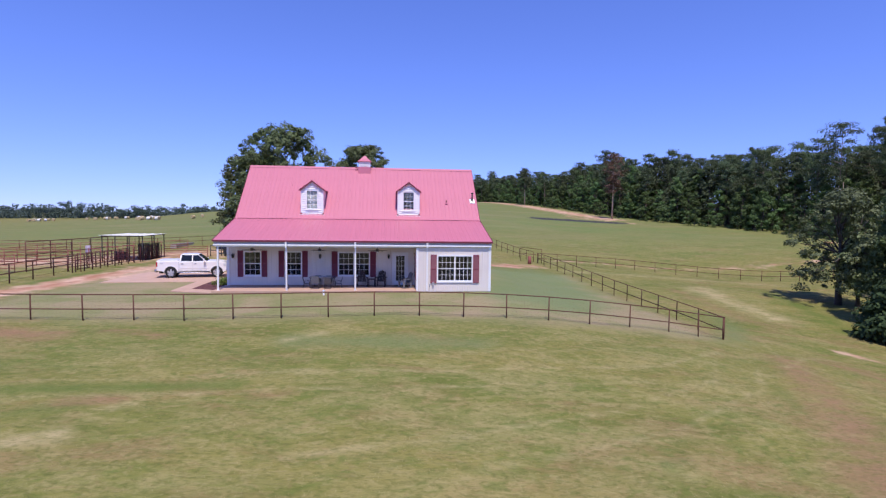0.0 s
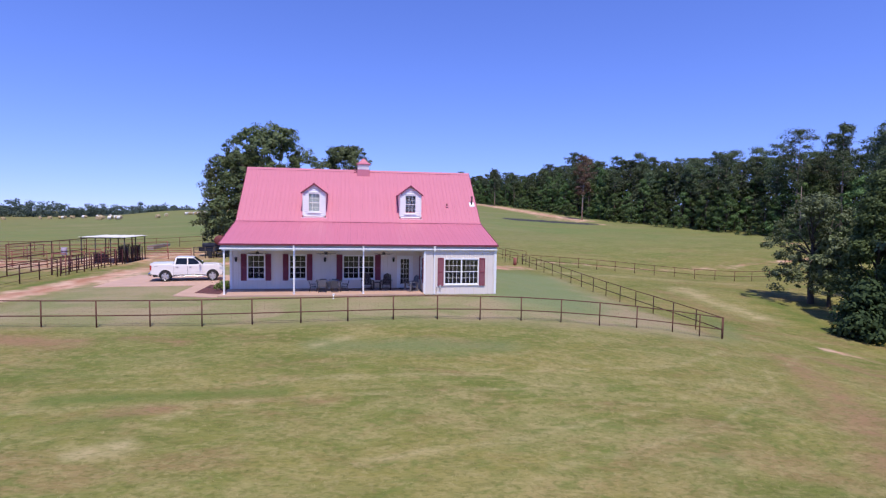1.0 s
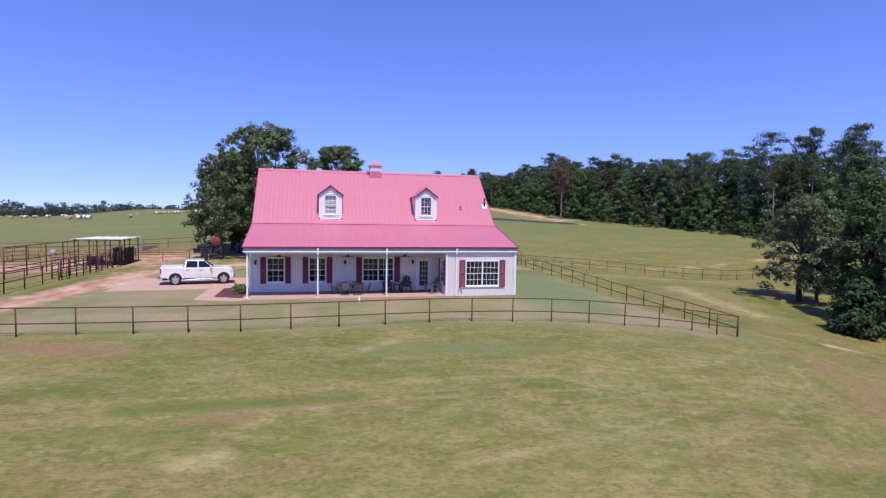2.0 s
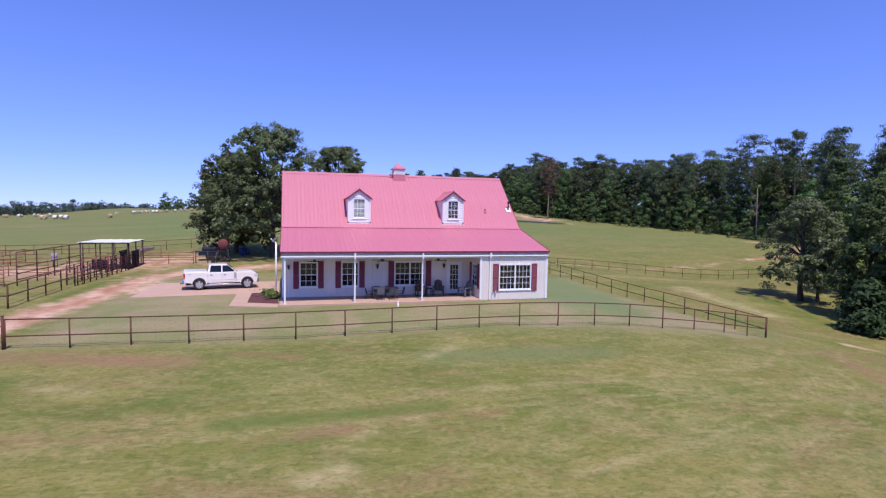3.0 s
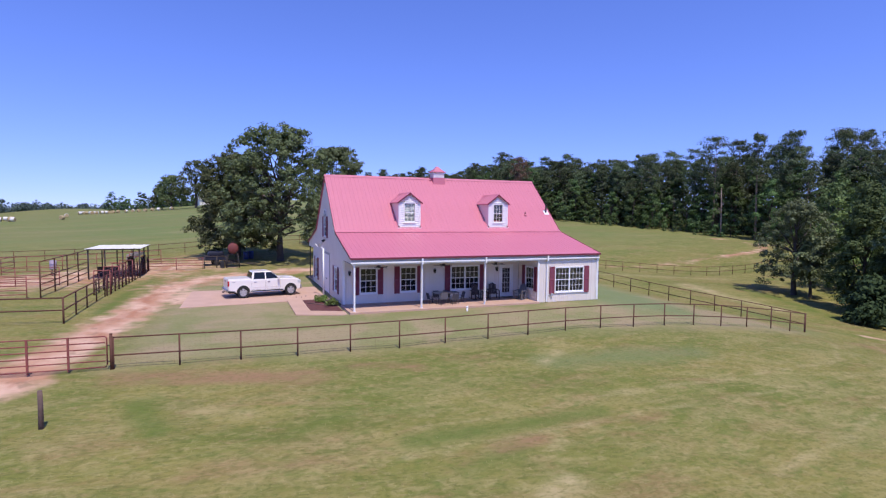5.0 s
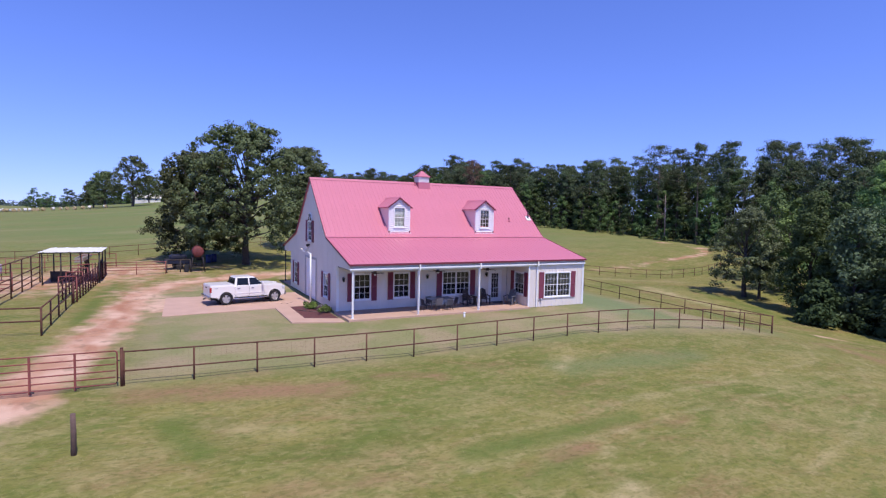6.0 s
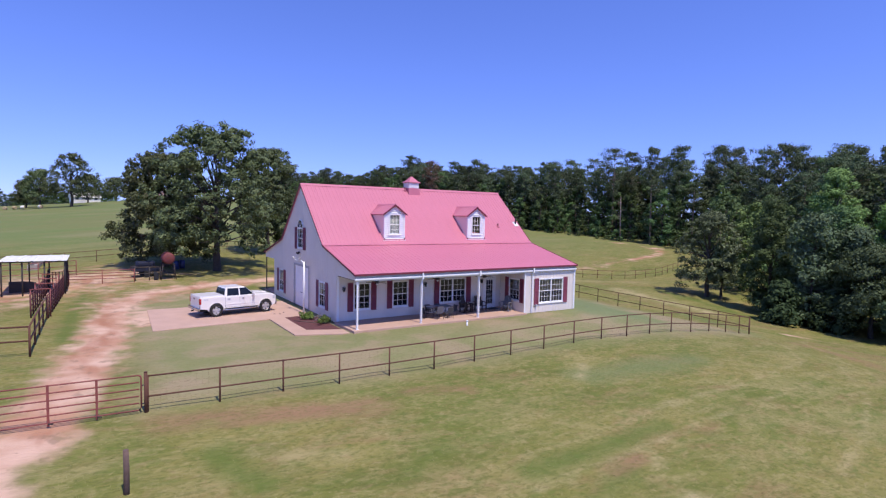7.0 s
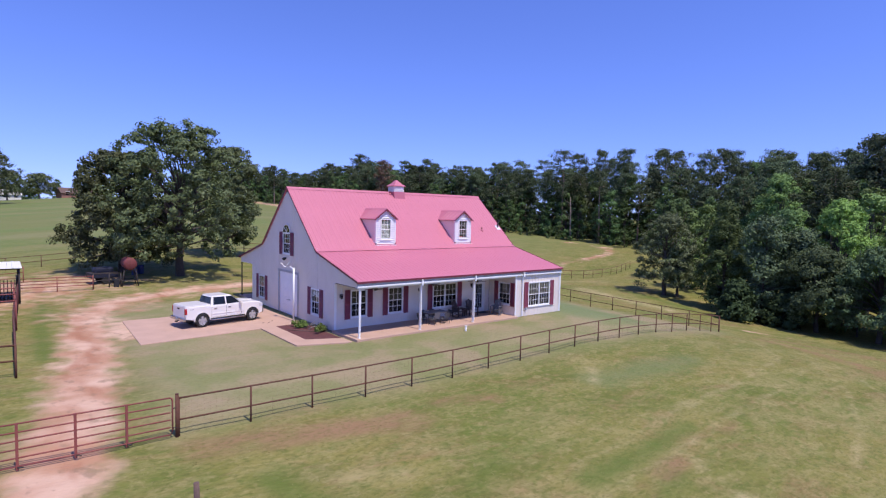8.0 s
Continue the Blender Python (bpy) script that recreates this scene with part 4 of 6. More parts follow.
flat_slab("rear_slab", [(-8.9, 16.65), (8.9, 16.65), (8.9, 19.6), (-8.9, 19.6)], -0.3, SLAB, "concrete floor of the rear porch")


# ---- trees ----
def leaves(rng, centres, radii, count, size, slim=0.7, up=0.45, shell=0.55, loose=0.38, outs=None):
    """Loose leaves in clumps: count leaves round each centre, in a flattened ball of that radius, facing outwards and up."""
    n = len(centres) * count
    c = np.repeat(np.asarray(centres, dtype=float), count, 0)
    r = np.repeat(np.asarray(radii, dtype=float), count, 0)
    d = rng.normal(size=(n, 3))
    d /= np.linalg.norm(d, axis=1)[:, None]
    p = c + d * (r[:, None] * (shell + (1 - shell) * rng.random((n, 1)))) * np.array([1, 1, 0.75])
    nor = rng.normal(size=(n, 3)) * loose + d * 0.75
    if outs is not None:
        nor += np.repeat(np.asarray(outs, dtype=float), count, 0) * 0.5
    nor[:, 2] += up
    nor /= np.linalg.norm(nor, axis=1)[:, None]
    a = np.cross(nor, rng.normal(size=(n, 3)))
    a /= np.linalg.norm(a, axis=1)[:, None]
    b = np.cross(nor, a)
    s = size * (0.6 + 0.8 * rng.random((n, 1)))
    a, b = a * s * 0.5, b * s * 0.5 * slim
    bend = nor * s * 0.12
    return np.stack([p - a - b * 0.6, p + bend - b * 0.2 + a * 0.1 - b, p + a + b * 0.3, p + bend + b - a * 0.2], 1)


def limb(bm, rng, p, q, r0, r1, n=6, wobble=0.12):
    p, q = Vector(p), Vector(q)
    L = (q - p).length
    pts = [p]
    for k in (0.3, 0.6):
        m = p.lerp(q, k) + Vector(rng.normal(size=3) * wobble * L * 0.5)
        m.z += 0.06 * L
        pts.append(m)
    pts.append(q)
    tube(bm, pts, r0, n, r1=r1)


# outline of a crown from its foot to its top, as shares of its radius
SHAPES = {"oak": (0.82, 1.0, 1.0, 0.93, 0.74, 0.36), "park": (0.85, 1.0, 1.0, 0.85, 0.6, 0.25), "hardwood": (0.60, 0.92, 1.0, 0.85, 0.55, 0.18),
          "spire": (0.75, 1.0, 0.86, 0.62, 0.38, 0.10), "brush": (1.0, 1.0, 0.85, 0.7, 0.5, 0.3)}
# boughs, clumps on each bough, clump size, leaves in a clump, leaf size
GRAIN = {"near": (38, 17, 0.56, 46, 0.20), "oak": (40, 19, 0.60, 52, 0.24), "park": (26, 16, 0.50, 46, 0.20), "mid": (18, 10, 0.70, 30, 0.32),
         "wood": (15, 8, 0.72, 26, 0.36), "brush": (8, 7, 0.55, 20, 0.34), "hill": (30, 10, 0.95, 24, 0.42)}


def pine_mesh(rng, bm, h, r, low, dense):
    """A pine: a bare straight trunk, then uneven tiers of boughs, each with puffs of needles at its end."""
    lean = rng.normal(size=2) * 0.3
    axis = lambda z: Vector((lean[0] * z / h, lean[1] * z / h, z))
    tube(bm, [axis(z) - Vector((0, 0, 0.4 if z == 0 else 0)) for z in (0, h * 0.3, h * 0.6, h * 0.97)], 0.011 * h + 0.04, 7, r1=0.03)
    for _ in range(5):         # dead stubs under the crown
        z, a = h * rng.uniform(min(0.25, low * 0.5), low), rng.uniform(0, 2 * math.pi)
        limb(bm, rng, axis(z), axis(z) + Vector((math.cos(a), math.sin(a), 0.2)) * rng.uniform(0.6, 1.6), 0.03, 0.01, 4, 0.05)
    centres, radii, outs, z = [], [], [], h * low
    while z < h - 0.4:
        k = (z / h - low) / (1 - low)
        reach = r * math.sqrt(max(0.12, 1 - ((k - 0.42) / 0.62) ** 2)) * rng.uniform(0.7, 1.08)
        for _ in range(rng.integers(4, 6)):
            ang = rng.uniform(0, 2 * math.pi)
            out = Vector((math.cos(ang), math.sin(ang), 0))
            tip = axis(z) + out * reach * rng.uniform(0.6, 1.0) + Vector((0, 0, reach * rng.uniform(0.0, 0.3)))
            limb(bm, rng, axis(z), tip, 0.05, 0.015, 4, 0.05)
            for f in (0.5, 1.0):
                c = axis(z).lerp(tip, f) + Vector(rng.normal(size=3) * 0.25)
                c.z = min(c.z, h - 0.3)
                centres.append(c)
                radii.append(rng.uniform(0.65, 1.1) * (0.5 + r / 6.0))
                outs.append(out * 0.6)
        z += h * rng.uniform(0.038, 0.062)
    for _ in range(4):         # the rounded top
        centres.append(axis(h - 0.5) + Vector(rng.normal(size=3) * (0.5, 0.5, 0.3)))
        radii.append(rng.uniform(0.5, 0.8))
        outs.append(Vector((0, 0, 1)))
    return leaves(rng, centres, radii, dense, 0.40, 0.34, 0.5, 0.25, 0.45, outs)


def tree_meshes(kind, seed, h, r, grain, low=None):
    """Trunk mesh and leaves of a tree of height h and crown radius r: boughs in a crown of its kind's outline, each bough a
    dome of leaf clumps, with gaps between the boughs."""
    rng = np.random.default_rng(seed)
    bm = bmesh.new()
    if kind == "pine":
        return bm, pine_mesh(rng, bm, h, r, low or rng.uniform(0.46, 0.60), 44)
    fork = h * {"oak": 0.20, "park": 0.26}.get(kind, 0.16)
    base = h * (low if low is not None else {"oak": 0.16, "park": 0.22}.get(kind, 0.08))
    tr = 0.026 * h if kind in ("oak", "park") else 0.016 * h
    side = rng.normal() * 0.012 * h
    tube(bm, [(0, 0, -0.6), (0, 0, 0.15), (side, 0, fork * 0.6), (0, 0, fork), (side, side, h * 0.55)], tr * 1.3, 10, r1=tr * 0.45)
    boughs, per, size, count, leaf = GRAIN[grain]
    centres, radii, outs = [], [], []
    for i in range(boughs):
        zf = (i + rng.random()) / boughs
        R = r * float(np.interp(zf, np.linspace(0, 1, 6), SHAPES[kind]))
        lr = max(0.24 * r * rng.uniform(0.8, 1.3), 0.34 * R * rng.uniform(0.8, 1.15))
        ang = i * 2.4 + rng.normal() * 0.5
        rad = max(0.0, R - lr * 0.75) * (rng.uniform(0.45, 1.0) ** 0.5) * rng.uniform(0.85, 1.08)
        c = Vector((math.cos(ang) * rad, math.sin(ang) * rad, min(base + (h - base) * zf, h - lr * 0.75)))
        limb(bm, rng, Vector((0, 0, fork * rng.uniform(0.8, 1.0) + 0.35 * zf * h)), c, tr * rng.uniform(0.22, 0.4), 0.03, 6)
        v = rng.normal(size=(per, 3))
        v[:, 2] = v[:, 2] * 0.8 + 0.25
        v /= np.linalg.norm(v, axis=1)[:, None]
        for d in v:
            centres.append(np.array(c) + d * lr * rng.uniform(0.6, 1.05) * np.array([1, 1, 0.78]))
            radii.append(size * rng.uniform(0.55, 1.25))
            outs.append(d)
    return bm, leaves(rng, centres, radii, count, leaf, 0.6, 0.45, 0.35, 0.38, outs)


def tree(name, m, kind, seed, h, r, label, bark, leaf, group="", grain="near", low=None):
    t = thing(name, m, label, "tree", group)
    bm, lv = tree_meshes(kind, seed, h, r, grain, low)
    part("trunk", bm, bark, t)
    part("crown", quads("crown", lv), leaf, t)
    return t


def on_ground(x, y, turn=0.0, sink=0.0):
    return pose(x, y, gz(x, y) - sink, 0, 0, turn)


tree("oak_tree", on_ground(-10.4, 33.0), "oak", 19, 15.3, 7.5, "large spreading oak with dark glossy leaves behind the house", M_BARK, M_OAK, grain="oak")
tree("oak_tree", on_ground(-14.9, 37.6, 40), "oak", 12, 12.4, 5.6, "broad oak with low branches behind the fuel tank", M_BARK, M_OAK, grain="oak", low=0.10)
tree("oak_tree", on_ground(-1.7, 46.0, 80), "oak", 17, 14.0, 5.1, "dark oak standing alone by the back fence", M_BARK, M_OAK, grain="oak")
tree("oak_tree", on_ground(44.0, 10.7, 120), "park", 14, 10.8, 4.9, "small grey-green oak at the edge of the gully", M_BARK, M_OAK_GREY, grain="park", low=0.16)
tree("oak_sapling", on_ground(44.6, 9.2, 20), "park", 15, 6.8, 1.9, "slender young oak beside the small grey-green oak", M_BARK, M_OAK_GREY, grain="mid", low=0.3)
for k, (x, y, h, r) in enumerate(((-27, 171, 16, 7.5), (-35, 177, 12, 5.5), (-23, 205, 10, 6), (-14, 214, 9, 6), (-40, 196, 9, 5))):
    tree("oak_tree", on_ground(x, y, 50 * k), "park", 30 + k, h, r, "lone oak on the pasture hill", M_BARK, M_OAK, "oaks on the hill", "hill")

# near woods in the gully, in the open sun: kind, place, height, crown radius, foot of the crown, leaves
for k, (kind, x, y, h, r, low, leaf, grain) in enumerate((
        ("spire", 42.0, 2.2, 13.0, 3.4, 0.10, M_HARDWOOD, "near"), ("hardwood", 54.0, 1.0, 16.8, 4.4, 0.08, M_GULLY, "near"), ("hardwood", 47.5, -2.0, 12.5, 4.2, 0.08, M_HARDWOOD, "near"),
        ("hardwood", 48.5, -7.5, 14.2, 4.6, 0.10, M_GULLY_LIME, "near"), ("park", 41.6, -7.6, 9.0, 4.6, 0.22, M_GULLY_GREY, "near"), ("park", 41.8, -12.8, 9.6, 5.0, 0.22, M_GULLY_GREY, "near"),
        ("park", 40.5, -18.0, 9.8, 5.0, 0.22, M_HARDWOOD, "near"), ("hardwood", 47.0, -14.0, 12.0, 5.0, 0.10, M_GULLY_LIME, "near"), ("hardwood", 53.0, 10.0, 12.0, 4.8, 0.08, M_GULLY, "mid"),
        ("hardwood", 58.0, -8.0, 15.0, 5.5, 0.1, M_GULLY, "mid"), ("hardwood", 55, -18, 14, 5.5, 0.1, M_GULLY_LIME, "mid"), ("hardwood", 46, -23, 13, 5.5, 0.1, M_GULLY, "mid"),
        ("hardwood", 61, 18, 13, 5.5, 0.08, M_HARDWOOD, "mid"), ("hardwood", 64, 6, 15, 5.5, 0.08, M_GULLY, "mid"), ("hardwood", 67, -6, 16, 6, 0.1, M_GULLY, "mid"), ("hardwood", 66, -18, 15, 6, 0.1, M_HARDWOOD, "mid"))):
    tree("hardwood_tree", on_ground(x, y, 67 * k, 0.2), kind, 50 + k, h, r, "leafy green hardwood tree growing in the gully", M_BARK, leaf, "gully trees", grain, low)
for k, (x, y, h, r) in enumerate(((40.8, -2.4, 11.6, 2.8), (44.6, -5.0, 10.5, 2.6))):
    tree("pine_tree", on_ground(x, y, 110 * k, 0.2), "pine", 90 + k, h, r, "bushy young pine with boughs down to the ground", M_BARK, M_PINE, "gully pines", low=0.06)
for k, (x, y, h, r) in enumerate(((37.4, -1.2, 4.4, 2.4), (40.0, -5.0, 3.6, 2.0))):
    tree("cedar_bush", on_ground(x, y, 75 * k, 0.1), "spire", 94 + k, h, r, "low dark green cedar bush at the gully's edge", M_BARK, M_CEDAR, grain="mid", low=0.05)

# the wood along the pasture: pines behind, leafy trees and brush at its edge
rng = np.random.default_rng(5)
protos = {}
for key, kind, bark, leaf, dims in (("pine_tree", "pine", M_BARK_PINE, M_PINE, ((21, 4.0), (19, 3.3), (23, 4.4), (18, 3.6), (20, 3.0), (20, 4.1))),
                                    ("hardwood_tree", "hardwood", M_BARK, M_HARDWOOD, ((13, 3.7), (12, 3.4), (14, 4.0), (13.5, 3.0), (13, 4.2))),
                                    ("brush_tree", "brush", M_BARK, M_HARDWOOD, ((5.5, 3.0), (6.5, 3.3), (4.6, 2.8)))):
    protos[key] = []
    for k, (h, r) in enumerate(dims):
        bm, lv = tree_meshes(kind, 100 + 10 * len(protos) + k, h, r, "brush" if kind == "brush" else "wood")
        tm = bpy.data.meshes.new("trunk")
        bm.to_mesh(tm)
        bm.free()
        tm.materials.append(bark)
        cm = quads("crown", lv)
        cm.materials.append(leaf)
        protos[key].append((tm, cm, h))
PROTO_H = {"pine_tree": 20.0, "hardwood_tree": 13.0, "brush_tree": 5.5}
WORDS = {"pine_tree": "tall dark green pine in the wood", "hardwood_tree": "leafy green hardwood tree at the wood's edge", "brush_tree": "low dense brush at the foot of the wood"}


def wood_tree(key, x, y, s):
    tm, cm, h = protos[key][rng.integers(len(protos[key]))]
    tall = s * PROTO_H[key] / h * rng.uniform(0.95, 1.05)
    t = thing(key, on_ground(x, y, rng.uniform(0, 360), 0.2) @ Matrix.Diagonal((s ** 0.5, s ** 0.5, tall, 1)), WORDS[key], "tree", "trees of the wood")
    part("trunk", tm, None, t)
    part("crown", cm, None, t)


def along(line, step):
    out = []
    for (ax, ay), (bx, by) in zip(line, line[1:]):
        L = math.hypot(bx - ax, by - ay)
        nx, ny = (by - ay) / L, -(bx - ax) / L
        for k in range(int(L / step)):
            f = (k + 0.5) * step / L
            out.append((ax + (bx - ax) * f, ay + (by - ay) * f, nx, ny))
    return out


NORTH = [(-70, 255), (-10, 232), (26, 225)]
WOOD_LINE = WOOD_EDGE + [(74, 16), (72, 4), (70, -10), (68, -24)]
WOOD_TOP = [13.4, 14.2, 15.2, 19.4, 20.0, 18.8, 21.2, 23.6, 23.8, 22.0, 21.5, 23.4, 23, 22]


def wood_top(x, y):
    """Height of the tallest trees near a place: the wood grows taller towards the gully."""
    best = min(range(len(WOOD_LINE) - 1), key=lambda i: float(near_line(np.array([x]), np.array([y]), WOOD_LINE[i:i + 2])[0]))
    (ax, ay), (bx, by) = WOOD_LINE[best:best + 2]
    t = min(1, max(0, ((x - ax) * (bx - ax) + (y - ay) * (by - ay)) / ((bx - ax) ** 2 + (by - ay) ** 2)))
    return WOOD_TOP[best] * (1 - t) + WOOD_TOP[best + 1] * t


for line, key, step, d0, d1, s0, s1 in (
        (WOOD_LINE, "brush_tree", 3.0, 0.0, 3, 0.14, 0.27), (WOOD_LINE, "brush_tree", 4.5, 8, 14, 0.24, 0.36), (WOOD_LINE, "hardwood_tree", 4.2, 2.5, 6.5, 0.42, 0.68), (WOOD_LINE, "hardwood_tree", 4.8, 8, 13, 0.55, 0.80),
        (WOOD_LINE, "pine_tree", 5.0, 5, 11, 0.66, 0.96), (WOOD_LINE, "pine_tree", 3.4, 11, 19, 0.76, 1.10), (WOOD_LINE, "pine_tree", 3.6, 19, 30, 0.80, 1.08), (WOOD_LINE, "hardwood_tree", 6.0, 14, 26, 0.66, 0.9),
        (NORTH, "hardwood_tree", 5.0, 0, 12, 0.55, 0.8), (NORTH, "brush_tree", 3.4, 0, 4, 0.3, 0.45)):
    for x, y, nx, ny in along(line, step):
        d = rng.uniform(d0, d1)
        j = rng.normal(size=2) * 1.0
        # the wood lies on the far side of its edge, seen from the house
        sx, sy = (nx, ny) if nx * x + ny * y > 0 else (-nx, -ny)
        px_, py_ = x + sx * d + j[0], y + sy * d + j[1]
        top = 12.0 if line is NORTH else wood_top(px_, py_)
        wood_tree(key, px_, py_, rng.uniform(s0, s1) * top / PROTO_H[key])
for x, y, s in ((41.5, -22.0, 1.0), (43.6, -10.6, 0.9), (43.6, -16.2, 0.9), (43.0, -20.5, 1.0), (46, -18, 1.0), (50, 6, 0.9), (54, 12, 1.0), (49, 2, 0.9), (44.5, -9, 0.9), (44.5, -14.5, 0.9), (46, 0, 0.9)):
    wood_tree("brush_tree", x, y, s)
for x, y, h, r, low, dead in ((65.8, 114.6, 18.2, 3.0, 0.42, True), (54.5, 171, 14.5, 3.0, 0.42, False), (96.2, 70.2, 23.6, 4.8, 0.48, False), (93.6, 56.0, 23.4, 3.0, 0.55, False)):
    t = thing("pine_tree", on_ground(x, y), "dying pine with a bare pale trunk and browning needles" if dead else "tall pale-trunked pine standing above the wood", "tree")
    bm, lv = tree_meshes("pine", 77 + int(x), h, r, "wood", low)
    part("trunk", bm, M_BARK_PALE if x < 70 else M_BARK_PINE, t)
    part("crown", quads("crown", lv), M_DEAD if dead else M_PINE, t)


def snag(x, y, h, seed):
    """A dead tree: a bare pale trunk with broken limbs."""
    t = thing("dead_tree", on_ground(x, y), "bare grey dead tree with broken limbs in the wood's edge", "tree")
    rs_ = np.random.default_rng(seed)
    bm = bmesh.new()
    tip = Vector((rs_.normal() * 0.05 * h, rs_.normal() * 0.05 * h, h))
    tube(bm, [(0, 0, -0.4), tip * 0.4, tip * 0.75, tip], 0.013 * h, 7, r1=0.04)
    for _ in range(9):
        f = rs_.uniform(0.4, 0.95)
        d = Vector((rs_.normal(), rs_.normal(), 0.5)).normalized()
        limb(bm, rs_, tip * f, tip * f + d * h * rs_.uniform(0.08, 0.18), 0.05, 0.012, 5)
    part("trunk", bm, M_BARK_PALE, t)


snag(91.0, 63.0, 11.5, 1)

# far woods on the horizon, their haze put into the leaf colour
cs, rs = [], []
for k in range(2600):
    a = radians(-64 + 82 * rng.random())
    d = rng.uniform(380, 440) + 60 * math.sin(a * 9)
    x, y = d * math.sin(a), d * math.cos(a)
    hh = max(0.0, 6.0 + 11 * noise.noise(Vector((x * 0.022, y * 0.022, 0))) + rng.uniform(0, 1.5)) * rng.random() ** 0.8
    cs.append((x, y, gz(x, y) + hh))
    rs.append(rng.uniform(1.8, 3.4))
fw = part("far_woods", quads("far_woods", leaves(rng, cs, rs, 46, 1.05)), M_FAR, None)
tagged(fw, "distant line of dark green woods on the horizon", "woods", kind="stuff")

# the wood's depth behind its edge
cs, rs = [], []
for x, y, nx, ny in along(WOOD_LINE, 0.36):
    sx, sy = (nx, ny) if nx * x + ny * y > 0 else (-nx, -ny)
    d = rng.uniform(7, 34)
    px_, py_ = x + sx * d, y + sy * d
    top = wood_top(px_, py_) * rng.uniform(0.5, 0.78)
    for k in range(7):
        cs.append((px_ + rng.normal() * 1.8, py_ + rng.normal() * 1.8, gz(px_, py_) + top * (1 - 0.9 * (k / 6) ** 0.8) - 0.6))
        rs.append(rng.uniform(1.1, 1.9) * (0.8 if k == 0 else 1.25))
wi = part("wood_interior", quads("wood_interior", leaves(rng, cs, rs, 30, 0.60)), M_PINE, None)
tagged(wi, "dense dark green depth of the pine and hardwood forest", "woods", kind="stuff")


# ---- pipe fences ----
def resample(line, step):
    out, carry = [Vector((*line[0], 0))], 0.0
    total = sum(math.dist(a, b) for a, b in zip(line, line[1:]))
    n = max(1, round(total / step))
    seg, k, pos = total / n, 1, 0.0
    cum = [0.0]
    for a, b in zip(line, line[1:]):
        cum.append(cum[-1] + math.dist(a, b))
    for k in range(1, n + 1):
        d = min(seg * k, cum[-1] - 1e-9)
        i = max(j for j in range(len(cum) - 1) if cum[j] <= d)
        f = (d - cum[i]) / (cum[i + 1] - cum[i])
        out.append(Vector((line[i][0] + (line[i + 1][0] - line[i][0]) * f, line[i][1] + (line[i + 1][1] - line[i][1]) * f, 0)))
    return out


def pipe_fence(line, step, rails, height, label, mat=M_PIPE, r=0.036, wire=(), rail_r=0.03, mesh=False):
    """Welded pipe fence that follows the ground: round posts and rails at the heights given."""
    x0, y0 = line[0]
    f = thing("pipe_fence", pose(x0, y0, gz(x0, y0)), label, "fence")
    pts = resample(line, step) if step else [Vector((*p, 0)) for p in line]
    off = Vector((x0, y0, gz(x0, y0)))
    pts = [Vector((p.x, p.y, gz(p.x, p.y))) - off for p in pts]
    rnd = random.Random(len(pts))
    for p in pts:
        tilt = Vector((rnd.uniform(-0.015, 0.015), rnd.uniform(-0.015, 0.015), 0))
        part("post", tubed([p - Vector((0, 0, 0.3)), p + Vector((0, 0, height + 0.02)) + tilt], r), mat, f)
    for h in rails:
        part("rail", tubed([p + Vector((0, 0, h)) for p in pts], rail_r, 7), mat, f)
    for h in wire:
        bm = bmesh.new()
        sag = []
        for a, b in zip(pts, pts[1:]):
            sag += [a + Vector((0, 0, h)), a.lerp(b, 0.5) + Vector((0, 0, h - 0.03))]
        sag.append(pts[-1] + Vector((0, 0, h)))
        part("bottom_cable", tube(bm, sag, 0.011, 5), mat, f)
    if mesh:
        bm = bmesh.new()
        for a, b in zip(pts, pts[1:]):
            n = max(2, round((b - a).length / 0.2))
            for k in range(1, n):
                p = a.lerp(b, k / n)
                tube(bm, [p + Vector((0, 0, 0.06)), p + Vector((0, 0, 1.24))], 0.0010, 3, False)
        for h in (0.06, 0.22, 0.40, 0.76, 0.95):
            tube(bm, [p + Vector((0, 0, h)) for p in pts], 0.0012, 3, False)
        part("wire_mesh", bm, mat, f, "thin rusty wire mesh between the rails")
    return f


pipe_fence([(-20.0 + 2.375 * k, -7.75 + 0.027 * k + 0.0027 * k * k) for k in range(17)] + [(19.75, -6.68), (21.35, -6.62)], None, (1.29, 0.57), 1.3, "rusty brown two-rail pipe fence before the house", mesh=True)
pipe_fence([(21.3, -6.6), (21.2, 10), (20.9, 31)], 2.44, (1.29, 0.57), 1.3, "rusty brown two-rail pipe fence along the side lawn")
pipe_fence([(20.7, 32.5), (19.2, 44), (18, 53), (2, 50.5)], 2.44, (1.29, 0.57), 1.3, "rusty brown pipe fence behind the house lawn")
pipe_fence([(20.9, 31.3), (34, 30.5), (47, 26.5), (56, 26.5), (65, 29)], 2.44, (1.25, 0.6), 1.3, "rusty brown pipe fence across the back pasture")
pipe_fence([(-75, 43), (-45, 44), (-22, 44.5), (-8, 47), (2, 50)], 3.0, (1.25, 0.65), 1.3, "rusty brown pipe fence at the foot of the hill")
b = pipe_fence([(19.2, 33.2), (21.4, 31.2)], 2.9, (1.75, 1.0), 1.78, "tall brown pipe brace at the fence corner")
